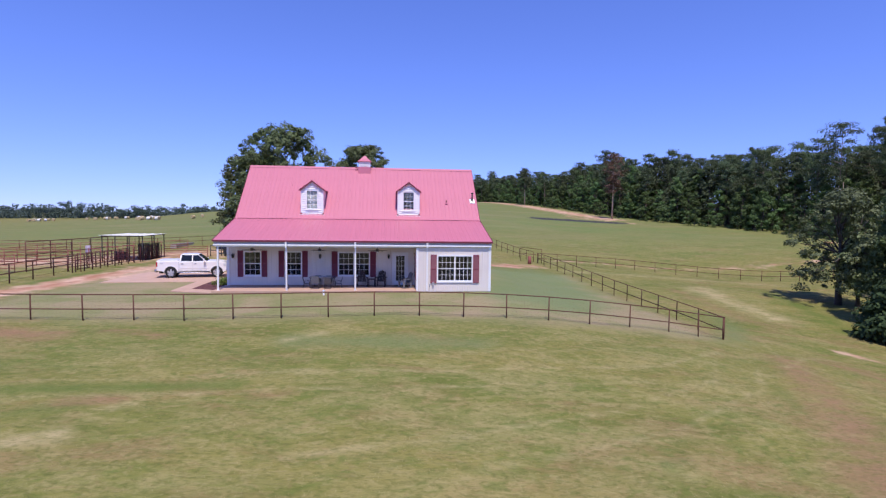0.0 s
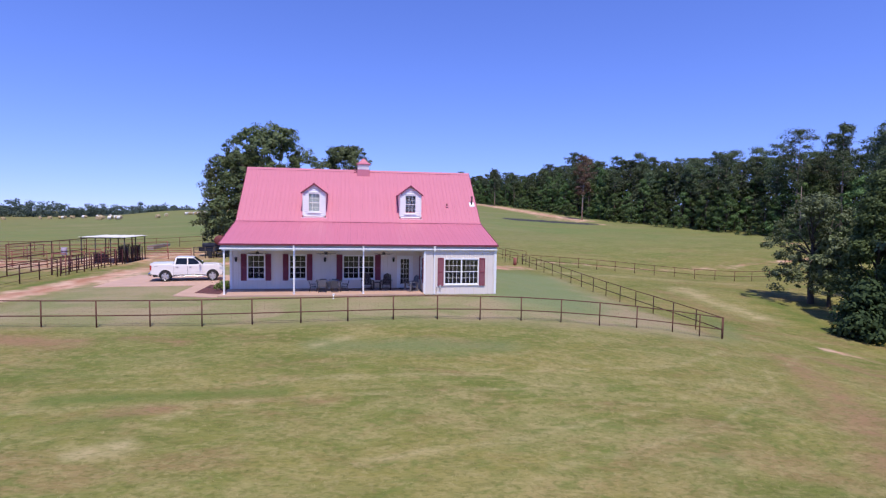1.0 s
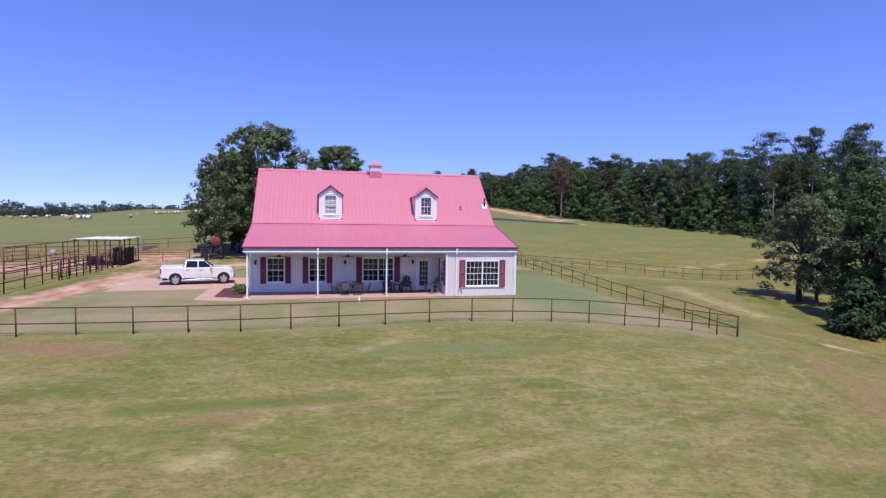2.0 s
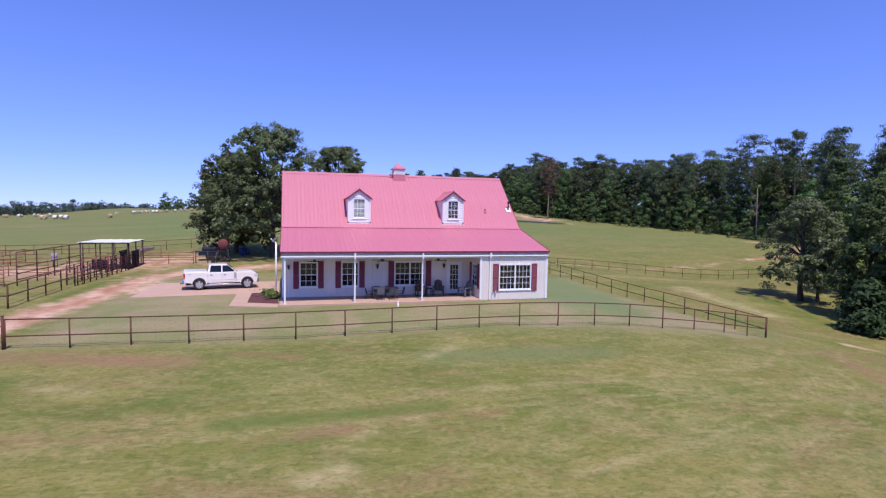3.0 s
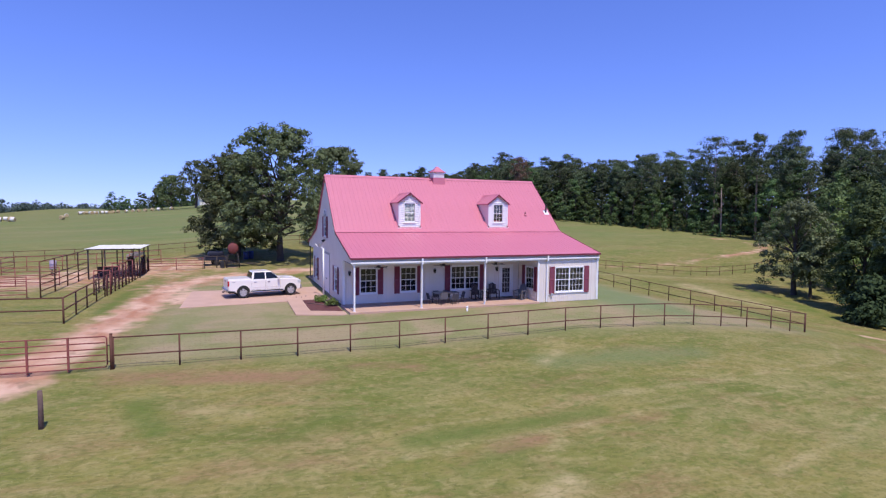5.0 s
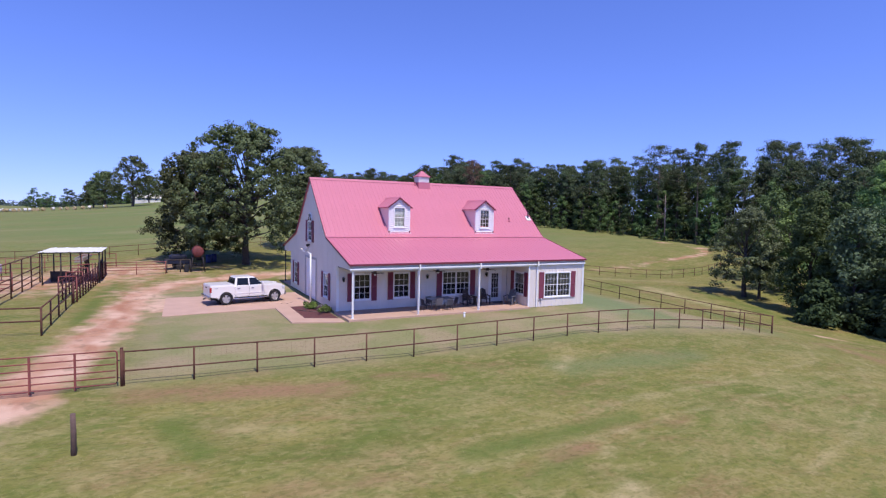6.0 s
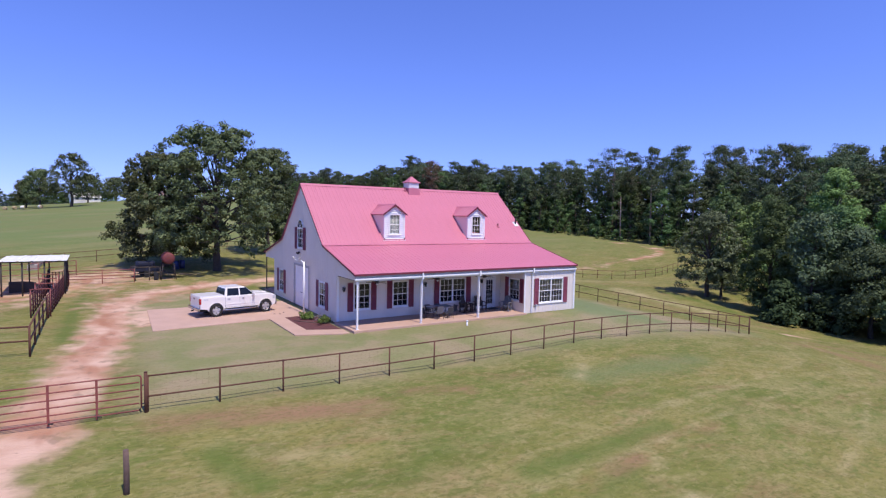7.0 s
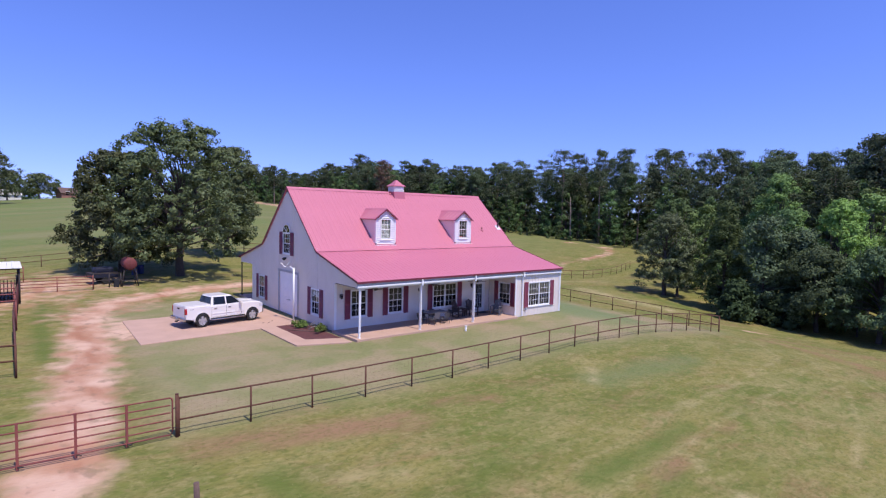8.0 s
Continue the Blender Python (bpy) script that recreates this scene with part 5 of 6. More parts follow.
# gate and its posts
GX = -20.0
gp = thing("gate_post", on_ground(GX - 0.06, -7.78), "stout dark red-brown steel gate post at the lane", "post")
part("pipe", tubed([(0, 0, -0.3), (0, 0, 1.44)], 0.056, 12), M_PIPE, gp)
part("cap", tubed([(0, 0, 1.44), (0, 0, 1.46)], 0.06, 12), M_PIPE, gp)
gate = thing("pipe_gate", on_ground(GX - 0.2, -7.8), "faded red six-bar steel farm gate across the lane, closed", "gate")
GL, n = 4.6, 6
gz_end = gz(GX - 0.2 - GL, -7.8) - gz(GX - 0.2, -7.8)
for k in range(n):
    z = 0.14 + k * 0.244
    part("bar", tubed([(-0.06, 0, z), (-GL, 0, z + gz_end)], 0.024), M_PIPE_RED, gate)
bm = bmesh.new()
tube(bm, [(-0.08, 0, 1.36), (-0.02, 0, 1.33), (0, 0, 1.25), (0, 0, 0.24), (-0.06, 0, 0.14)], 0.027, 8)
part("end_frame", bm, M_PIPE_RED, gate)
for x in (1.30, 2.62, 3.98):
    z = gz_end * x / GL
    part("stay", boxed(-x - 0.035, -x + 0.035, -0.032, 0.032, 0.04 + z, 1.38 + z), M_PIPE_RED, gate)
    part("foot_bolt", tubed([(-x, -0.05, 0.13 + z), (-x + 0.14, -0.05, 0.10 + z)], 0.02), M_PIPE_DARK, gate)
for z in (0.35, 1.0):
    part("hinge", tubed([(0.0, 0, z), (0.12, 0, z)], 0.02), M_PIPE_DARK, gate)
stub = thing("marker_post", on_ground(-20.9, -13.3), "weathered brown wooden post standing alone in the grass", "post")
part("post", tubed([(0, 0, -0.3), (0.01, 0, 0.6), (0.0, 0.01, 1.17)], 0.075, 9, r1=0.066), M_TRUNK_GREY, stub)
part("staple", tubed([(0.06, -0.03, 0.72), (0.085, 0.0, 0.72), (0.06, 0.03, 0.72)], 0.006, 5), M_PIPE_DARK, stub)
wp = thing("corner_post", on_ground(19.4, 29.5), "short stout red-brown wooden corner post", "post")
part("post", tubed([(0, 0, -0.3), (0, 0, 0.95)], 0.22, 10, r1=0.2), M_PIPE_RED, wp)

# ---- corral ----
pipe_fence([(-24.05, 2.0), (-24.0, 12.0)], 2.5, (1.38, 0.72), 1.4, "brown two-rail corral fence beside the lane", rail_r=0.04, r=0.045, wire=(0.25,))
pipe_fence([(-24.05, 2.05), (-36, 3.2), (-52, 5)], 3.2, (1.38, 0.72), 1.4, "brown two-rail corral fence facing the pasture", rail_r=0.04, r=0.045)
pipe_fence([(-23.95, 12.4), (-23.45, 28.5)], 1.25, (1.44, 1.2, 0.96, 0.72, 0.48, 0.24), 1.46, "rust-red six-rail working alley of the corral", M_ALLEY, rail_r=0.028, r=0.05)
pipe_fence([(-24.85, 12.9), (-24.7, 27.5)], 1.5, (1.4, 1.05, 0.7, 0.35), 1.42, "rust-red inner fence of the working alley", M_ALLEY, rail_r=0.028, r=0.05)
pipe_fence([(-28.0, 12.7), (-28.0, 26.1)], 3.35, (2.5, 1.4, 0.9, 0.45), 2.5, "tall brown pipe frame leading to the shed", rail_r=0.04, r=0.05)
pipe_fence([(-28.7, 12.4), (-42, 13.5), (-56, 15)], 3.0, (1.5, 1.2, 0.9, 0.6, 0.3), 1.52, "rusty five-rail pen fence in the corral", M_PIPE_RED)
pipe_fence([(-28.7, 20), (-42, 21), (-56, 22)], 3.0, (1.5, 1.2, 0.9, 0.6, 0.3), 1.52, "rusty five-rail pen fence across the corral", M_PIPE_RED)
pipe_fence([(-36, 3.4), (-36.5, 20.4), (-36, 34)], 3.0, (1.5, 1.1, 0.7, 0.3), 1.52, "rusty four-rail pen divider in the corral", M_PIPE_RED)
pipe_fence([(-46, 4.6), (-46.5, 34)], 3.0, (1.5, 1.1, 0.7, 0.3), 1.52, "rusty four-rail pen divider at the corral's end", M_PIPE)
pipe_fence([(-56, 33), (-30, 34), (-23, 35.4)], 3.0, (1.45, 0.95, 0.45), 1.47, "rusty back fence of the corral", M_PIPE_RED)
pipe_fence([(-23.4, 29.2), (-18.4, 28.5)], 2.5, (1.2, 0.95, 0.7, 0.45), 1.24, "faded red pipe panels between shed and fuel tank", M_PIPE_RED)
for y in (13.0, 16.2, 19.4, 22.6):
    cb = thing("alley_bow", on_ground(-24.35, y), "rust-red pipe bow over the working alley", "pipe frame", "alley bows")
    part("upright", tubed([(-0.5, 0, -0.2), (-0.5, 0, 1.72)], 0.035), M_PIPE_RED, cb)
    part("upright", tubed([(0.5, 0, -0.2), (0.5, 0, 1.72)], 0.035), M_PIPE_RED, cb)
    part("cross_bar", tubed([(-0.54, 0, 1.74), (0.54, 0, 1.74)], 0.038), M_PIPE_RED, cb)
shed = thing("corral_shed", on_ground(-25.5, 26.6), "open corral shed with a pale flat sheet roof on pipes", "shed")
oz = gz(-25.5, 26.6)
ROOF_H = 2.56 - oz
for i, x in enumerate((-1.98, -0.7, 0.7, 2.02)):
    for y in (-2.75, 0.1, 2.75):
        if abs(x) < 2 and y == 0.1:
            continue
        g = gz(-25.5 + x, 26.6 + y) - oz
        part("post", tubed([(x, y, g - 0.3), (x, y, ROOF_H)], 0.055), M_PIPE_DARK, shed)
for y in (-2.75, 0.1, 2.75):
    part("beam", tubed([(-2.1, y, ROOF_H - 0.03), (2.1, y, ROOF_H - 0.03)], 0.05), M_PIPE_DARK, shed)
for k in range(5):
    bm = bmesh.new()
    a, z = -2.2 + k * 0.88, ROOF_H + 0.03
    prism(bm, [(a, z), (a + 0.3, z), (a + 0.33, z + 0.03), (a + 0.4, z + 0.03), (a + 0.43, z), (a + 0.87, z), (a + 0.87, z + 0.02), (a + 0.46, z + 0.02), (a + 0.42, z + 0.055), (a + 0.31, z + 0.055), (a + 0.28, z + 0.02), (a, z + 0.02)], "y", -3.0, 3.0)
    part("roof_sheet", bm, M_TIN, shed)
chute = thing("squeeze_chute", on_ground(-24.15, 27.0), "black steel cattle squeeze chute under the shed", "cattle chute")
for x in (-0.55, 0.55):
    for k in range(7):
        part("slat", boxed(x - 0.03, x + 0.03, -1.3 + k * 0.4, -1.3 + k * 0.4 + 0.2, 0.1, 1.62), M_PIPE_DARK, chute)
    for z in (0.15, 0.95, 1.64):
        part("side_rail", boxed(x - 0.045, x + 0.045, -1.4, 1.45, z, z + 0.08), M_PIPE_DARK, chute)
bm = bmesh.new()
for k in range(5):
    tube(bm, [(-0.45 + k * 0.22, -1.38, 0.1), (-0.45 + k * 0.22, -1.38, 1.6)], 0.035, 6)
part("head_gate", bm, M_PIPE_DARK, chute)
part("floor_plate", boxed(-0.6, 0.6, -1.4, 1.4, -0.1, 0.1), M_PIPE_DARK, chute)
tub = thing("crowding_panel", on_ground(-27.0, 24.6), "dark solid steel crowding panel in the corral", "cattle panel")
bm = bmesh.new()
arc = [(1.6 * math.cos(a), 1.6 * math.sin(a)) for a in [0.15 + 1.6 * k / 10 for k in range(11)]]
prism(bm, arc + [(x * 0.97, y * 0.97) for x, y in arc[::-1]], "z", -0.1, 0.85)
part("sheet", bm, M_PIPE_DARK, tub)
part("top_rail", tubed([(x, y, 0.87) for x, y in arc], 0.035), M_PIPE_DARK, tub)
tr = thing("water_trough", on_ground(-26.8, 44.2, 88), "long pale concrete water trough by the back fence", "trough")
bm = bmesh.new()
prism(bm, [(-0.45, -0.2), (0.45, -0.2), (0.41, 0.42), (0.33, 0.42), (0.28, 0.12), (-0.28, 0.12), (-0.33, 0.42), (-0.41, 0.42)], "x", -3.0, 3.0)
part("basin", bm, M_TRUCKBED, tr)
for x in (-3.04, 3.0):
    part("end_wall", boxed(x, x + 0.04, -0.40, 0.40, -0.1, 0.40), M_TRUCKBED, tr)
dr = thing("plastic_drum", on_ground(-31.4, 28.8), "pale lilac plastic drum on a stand in the corral", "drum")
part("drum", tubed([(0, 0, 0.6), (0, 0, 0.65), (0, 0, 1.0), (0, 0, 1.4)], 0.28, 14), M_LILAC, dr)
part("band", tubed([(0, 0, 1.0), (0, 0, 1.05)], 0.29, 14), M_BLUE, dr)
for a in (0.5, 2.6, 4.7):
    part("leg", tubed([(0.22 * math.cos(a), 0.22 * math.sin(a), -0.2), (0.22 * math.cos(a), 0.22 * math.sin(a), 0.61)], 0.03), M_PIPE_DARK, dr)

# fuel tank on its stand, and what stands under the oaks
tank = thing("fuel_tank", on_ground(-15.5, 29.6), "rust-red round fuel tank on a tall pipe stand", "tank")
bm = bmesh.new()
prof = [(0.0, -0.98), (0.40, -0.95), (0.52, -0.87), (0.54, -0.8), (0.54, 0.8), (0.52, 0.87), (0.40, 0.95), (0.0, 0.98)]
rings = []
for r, y in prof:
    rings.append([bm.verts.new((max(r, 0.01) * math.cos(2 * math.pi * k / 24), y, 2.02 + max(r, 0.01) * math.sin(2 * math.pi * k / 24))) for k in range(24)])
for u, v in zip(rings, rings[1:]):
    for k in range(24):
        f = bm.faces.new((u[k], u[(k + 1) % 24], v[(k + 1) % 24], v[k]))
        f.smooth = True
bmesh.ops.recalc_face_normals(bm, faces=bm.faces)
part("drum", bm, M_TANK, tank)
for x in (-0.5, 0.5):
    for y in (-0.65, 0.65):
        part("leg", tubed([(x * 1.35, y, -0.2), (x * 0.9, y, 1.55)], 0.045), M_PIPE_DARK, tank)
for y in (-0.65, 0.65):
    part("cross_bar", tubed([(-0.55, y, 1.42), (0.55, y, 1.42)], 0.045), M_PIPE_DARK, tank)
    part("cross_bar", tubed([(-0.64, y, 0.5), (0.64, y, 0.5)], 0.035), M_PIPE_DARK, tank)
for x in (-0.6, 0.6):
    part("side_bar", tubed([(x, -0.65, 0.5), (x, 0.65, 0.5)], 0.035), M_PIPE_DARK, tank)
part("filler_cap", tubed([(0, 0, 2.6), (0, 0, 2.74)], 0.07), M_PIPE_DARK, tank)
part("hose", tubed([(0.3, -0.9, 1.75), (0.45, -1.02, 1.3), (0.35, -1.0, 0.8), (0.5, -0.8, 0.55)], 0.02), M_BLACK, tank)
pump = thing("pipe_rack", on_ground(-17.1, 29.2), "dark pipe rail and rack beside the fuel tank", "rack")
for x in (-1.2, 0.0, 0.9):
    part("post", tubed([(x, 0, -0.2), (x, 0, 1.25)], 0.05), M_PIPE_DARK, pump)
for z in (0.65, 1.22):
    part("rail", tubed([(-1.25, 0, z), (0.95, 0, z)], 0.035), M_PIPE_DARK, pump)
part("jerry_can", boxed(0.35, 0.75, -0.2, 0.1, 0.0, 0.75, bevel=0.05), M_BLACK, pump)
trac = thing("utility_trailer", on_ground(-17.3, 31.8, 12), "dark blue farm trailer parked in the oaks' shade", "trailer")
M_NAVY = material("faded navy paint", (0.014, 0.018, 0.04), 0.6)
part("tray", boxed(-1.1, 1.1, -0.7, 0.7, 0.55, 1.0, bevel=0.05), M_NAVY, trac)
part("load", boxed(-0.75, 0.8, -0.5, 0.5, 1.0, 1.5, bevel=0.16), M_NAVY, trac)
part("tray_rim", boxed(-1.15, 1.15, -0.75, 0.75, 0.98, 1.03), M_PIPE_DARK, trac)
for y in (-0.85, 0.75):
    part("wheel", tubed([(0, y, 0.32), (0, y + 0.1, 0.32)], 0.32, 16), M_RUBBER, trac)
part("drawbar", tubed([(1.1, 0, 0.58), (1.9, 0, 0.4)], 0.05), M_PIPE_DARK, trac)
part("jack", tubed([(1.85, 0, -0.05), (1.85, 0, 0.5)], 0.03), M_PIPE_DARK, trac)
for i, (x, y) in enumerate(((-14.1, 35.2), (-13.5, 35.6))):
    d = thing("steel_drum", on_ground(x, y), "blue drum standing in the shade of the oak", "drum", "blue drums")
    part("shell", tubed([(0, 0, 0), (0, 0, 0.3), (0, 0, 0.6), (0, 0, 0.88)], 0.29, 14), M_BLUE, d)
    part("rim", tubed([(0, 0, 0.87), (0, 0, 0.9)], 0.30, 14), M_PIPE_DARK, d)

# hay bales on the hill
def bale(m, wrapped):
    t = thing("hay_bale", m, "round hay bale in white net wrap on the pasture" if wrapped else "round straw-coloured hay bale on the pasture", "hay bale", "hay bales on the hill")
    bm = bmesh.new()
    rr = random.Random(3)
    rings = []
    for r, y in ((0.02, -0.76), (0.6, -0.78), (0.80, -0.72), (0.86, -0.55), (0.88, 0), (0.86, 0.55), (0.80, 0.72), (0.6, 0.78), (0.02, 0.76)):
        rings.append([bm.verts.new((r * rr.uniform(0.97, 1.03) * math.cos(2 * math.pi * k / 18), y, 0.82 + r * math.sin(2 * math.pi * k / 18) * (0.93 if math.sin(2 * math.pi * k / 18) < 0 else 1))) for k in range(18)])
    for u, v in zip(rings[2:-2], rings[3:-2]):
        for k in range(18):
            bm.faces.new((u[k], u[(k + 1) % 18], v[(k + 1) % 18], v[k])).smooth = True
    bmesh.ops.scale(bm, vec=(0.66, 0.66, 0.66), verts=bm.verts)
    part("roll", bm, M_WRAP if wrapped else M_HAY, t)
    for side in (-1, 1):
        bm = bmesh.new()
        cop = [[bm.verts.new((rr.uniform(0.98, 1.02) * r * math.cos(2 * math.pi * k / 18), side * y, 0.82 + r * math.sin(2 * math.pi * k / 18))) for k in range(18)] for r, y in ((0.02, 0.77), (0.6, 0.78), (0.80, 0.72))]
        for u, v in zip(cop, cop[1:]):
            for k in range(18):
                bm.faces.new((u[k], u[(k + 1) % 18], v[(k + 1) % 18], v[k]))
        bmesh.ops.scale(bm, vec=(0.66, 0.66, 0.66), verts=bm.verts)
        part("hay_face", bm, M_HAY, t)
    return t


b0, b1 = bale(on_ground(-61.2, 158, 20), True), bale(on_ground(-57.4, 138, -30), False)
rb = random.Random(8)
for xa, ya, xb, yb, n in ((-68.4, 205, -55, 198, 11), (-52.4, 199.5, -40, 187, 6), (-35, 174, -34.8, 174, 1)):
    for k in range(n):
        f = k / max(1, n - 1)
        copy_thing(b0 if rb.random() < 0.4 else b1, on_ground(xa + (xb - xa) * f + rb.uniform(-0.3, 0.3), ya + (yb - ya) * f + rb.uniform(-1, 1), rb.uniform(0, 180)))
for cx, cy, n, w in ((-140, 200, 5, 4), (-134, 200, 3, 3), (-119, 200, 4, 5), (-110, 201, 3, 3), (-69, 143, 4, 2.5), (-74, 146, 5, 3), (-80, 152, 3, 2), (-104, 190, 4, 5), (-96, 196, 3, 4), (-155, 230, 3, 8)):
    for k in range(n):
        x, y = cx + rb.uniform(-w, w), cy + rb.uniform(-4, 4)
        copy_thing(b0 if rb.random() < 0.4 else b1, on_ground(x, y, rb.uniform(0, 180)))


def far_house(x, y, turn, w, d, h, wallm, roofm, label):
    t = thing("far_house", on_ground(x, y, turn), label, "house")
    part("wall", boxed(-w / 2, w / 2, -d / 2, d / 2, -1, h), wallm, t)
    bm = bmesh.new()
    prism(bm, [(-d / 2 - 0.4, h), (d / 2 + 0.4, h), (0, h + d * 0.3)], "x", -w / 2 - 0.3, w / 2 + 0.3)
    part("roof", bm, roofm, t)
    for k in range(3):
        wx = -w / 2 + w * (k + 0.5) / 3
        wdw = part("window", boxed(wx - 0.5, wx + 0.5, -d / 2 - 0.05, -d / 2 - 0.004, 1, 2.2), M_GLASS, t)
        part("frame", boxed(wx - 0.6, wx + 0.6, -d / 2 - 0.08, -d / 2 - 0.055, 2.2, 2.32), M_WHITE, wdw)


far_house(-24, 216, 10, 9, 6, 1.9, M_WHITE, M_TIN, "distant low white building with a pale roof")
far_house(-3, 214, 10, 11, 7, 1.6, M_BRICK, M_TRUNK_GREY, "distant brick house with a brown roof")


# ---- the pickup ----
def pickup(m):
    t = thing("pickup_truck", m, "white crew-cab pickup truck with a bed cover parked on the slab", "pickup truck")
    RW, FW, R = -1.62, 2.02, 0.47
    def arch(cx, n=12):
        return [(cx + R * 1.08 * math.cos(a), 0.42 + R * 1.08 * math.sin(a)) for a in [math.pi * k / n for k in range(n + 1)]]
    out = [(-2.70, 0.60), (-2.74, 1.0), (-2.72, 1.36), (-1.06, 1.37), (-1.02, 1.30), (1.28, 1.32), (2.1, 1.30), (2.58, 1.25), (2.76, 1.14), (2.82, 0.8), (2.78, 0.52)]
    low = [(2.56, 0.46)] + arch(FW) + [(1.48, 0.52), (-1.1, 0.52)] + arch(RW) + [(-2.16, 0.52)]
    bm = bmesh.new()
    prism(bm, out + low, "y", -0.97, 0.97)
    long_edges = [e for e in bm.edges if abs(e.verts[0].co.y - e.verts[1].co.y) > 1 and max(e.verts[0].co.z, e.verts[1].co.z) > 0.99]
    bmesh.ops.bevel(bm, geom=[e for e in bm.edges if abs(e.verts[0].co.y - e.verts[1].co.y) < 0.01 and min(v.co.z for v in e.verts) > 0.58 and min(v.co.z for v in e.verts) > 0.95], offset=0.06, segments=3, affect="EDGES")
    for f in bm.faces:
        f.smooth = False
    part("body", bm, M_PAINT, t)
    # cab: roof narrower than the waist
    bm = bmesh.new()
    lowr = [(-1.0, -0.93), (1.30, -0.93), (1.30, 0.93), (-1.0, 0.93)]
    upr = [(-0.86, -0.72), (0.50, -0.72), (0.50, 0.72), (-0.86, 0.72)]
    a = [bm.verts.new((x, y, 1.26)) for x, y in lowr]
    b = [bm.verts.new((x, y, 1.86)) for x, y in upr]
    bm.faces.new(b)
    for k in range(4):
        bm.faces.new((a[k], a[(k + 1) % 4], b[(k + 1) % 4], b[k]))
    bmesh.ops.recalc_face_normals(bm, faces=bm.faces)
    bmesh.ops.bevel(bm, geom=[e for e in bm.edges if e.verts[0].co.z > 1.5 or e.verts[1].co.z > 1.5], offset=0.07, segments=3, affect="EDGES")
    part("cab", bm, M_PAINT, t)

    def on_side(s, pts, name, mat, lift=0.008, label=""):
        bm = bmesh.new()
        def p3(x, z, o):
            k = (z - 1.26) / 0.6
            return (x, s * (0.93 - 0.21 * k + o), z + o * 0.3)
        u = [bm.verts.new(p3(x, z, lift)) for x, z in pts]
        w = [bm.verts.new(p3(x, z, -0.01)) for x, z in pts]
        fs = [bm.faces.new(u), bm.faces.new(w)] + [bm.faces.new((u[i], u[i - 1], w[i - 1], w[i])) for i in range(len(pts))]
        bmesh.ops.recalc_face_normals(bm, faces=fs)
        return part(name, bm, mat, t, label)
    for s in (-1, 1):
        on_side(s, [(-0.82, 1.33), (0.03, 1.31), (0.03, 1.78), (-0.70, 1.79)], "side_window", M_CARGLASS)
        on_side(s, [(0.12, 1.31), (1.10, 1.33), (0.56, 1.77), (0.12, 1.78)], "side_window", M_CARGLASS)
        on_side(s, [(-0.84, 1.30), (-0.78, 1.30), (-0.70, 1.80), (-0.75, 1.80)], "pillar_seam", M_BLACK, 0.006)
        for x in (-0.98, 0.07, 1.18):
            part("door_seam", boxed(x - 0.006, x + 0.006, s * 0.97 - 0.003, s * 0.97 + 0.003, 0.58, 1.24), M_BLACK, t)
        part("door_seam", boxed(-0.97, 1.17, s * 0.97 - 0.003, s * 0.97 + 0.003, 0.565, 0.577), M_BLACK, t)
        for x in (-0.72, 0.30):
            part("door_handle", boxed(x - 0.10, x + 0.10, min(s * 0.972, s * 1.01), max(s * 0.972, s * 1.01), 1.10, 1.14, bevel=0.01), M_CHROME, t)
        part("side_moulding", boxed(-1.0, 1.4, min(s * 0.972, s * 0.992), max(s * 0.972, s * 0.992), 0.74, 0.80, bevel=0.006), M_PAINT, t)
        part("running_board", tubed([(-1.04, s * 0.9, 0.46), (-0.98, s * 1.02, 0.43), (-0.93, s * 1.04, 0.42), (-0.6, s * 1.04, 0.42), (1.0, s * 1.04, 0.42), (1.36, s * 1.04, 0.42), (1.42, s * 1.02, 0.43), (1.46, s * 0.9, 0.46)], 0.038, 10), M_CHROME, t)
        mir = part("mirror", boxed(0.98, 1.12, min(s * 1.0, s * 1.2), max(s * 1.0, s * 1.2), 1.26, 1.46, bevel=0.03), M_PAINT, t)
        part("mirror_arm", boxed(1.02, 1.08, min(s * 0.92, s * 1.0), max(s * 0.92, s * 1.0), 1.27, 1.32), M_BLACK, mir)
        part("tail_light", boxed(-2.755, -2.64, min(s * 0.80, s * 0.982), max(s * 0.80, s * 0.982), 0.90, 1.26, bevel=0.012), M_LAMP_RED, t)
        part("headlight", boxed(2.58, 2.83, min(s * 0.60, s * 0.985), max(s * 0.60, s * 0.985), 0.90, 1.13, bevel=0.02), M_LAMP_CLEAR, t)
        part("badge", boxed(-2.45, -2.2, s * 0.972 - 0.003, s * 0.972 + 0.004, 1.16, 1.20), M_SOFFIT, t)
        for cx in (RW, FW):
            bm = bmesh.new()
            prism(bm, arch(cx) + [(cx + (R * 1.08 + 0.05) * math.cos(a), 0.42 + (R * 1.08 + 0.05) * math.sin(a)) for a in [math.pi * (12 - k) / 12 for k in range(13)]], "y", min(s * 0.965, s * 0.995), max(s * 0.965, s * 0.995))
            part("arch_trim", bm, M_PAINT, t)
            bm = boxed(cx - 0.55, cx + 0.55, min(s * 0.6, s * 0.93), max(s * 0.6, s * 0.93), 0.5, 0.94)
            part("arch_liner", bm, M_BLACK, t)
            wheel = new("wheel")
            wheel.parent = t
            wheel.matrix_local = pose(cx, s * 0.86, 0.43) @ Matrix.Diagonal((1.07, 1.0, 1.07, 1))
            prof = [(0.25, -0.13), (0.36, -0.135), (0.395, -0.11), (0.405, -0.04), (0.405, 0.04), (0.395, 0.11), (0.36, 0.135), (0.25, 0.13)]
            bm = bmesh.new()
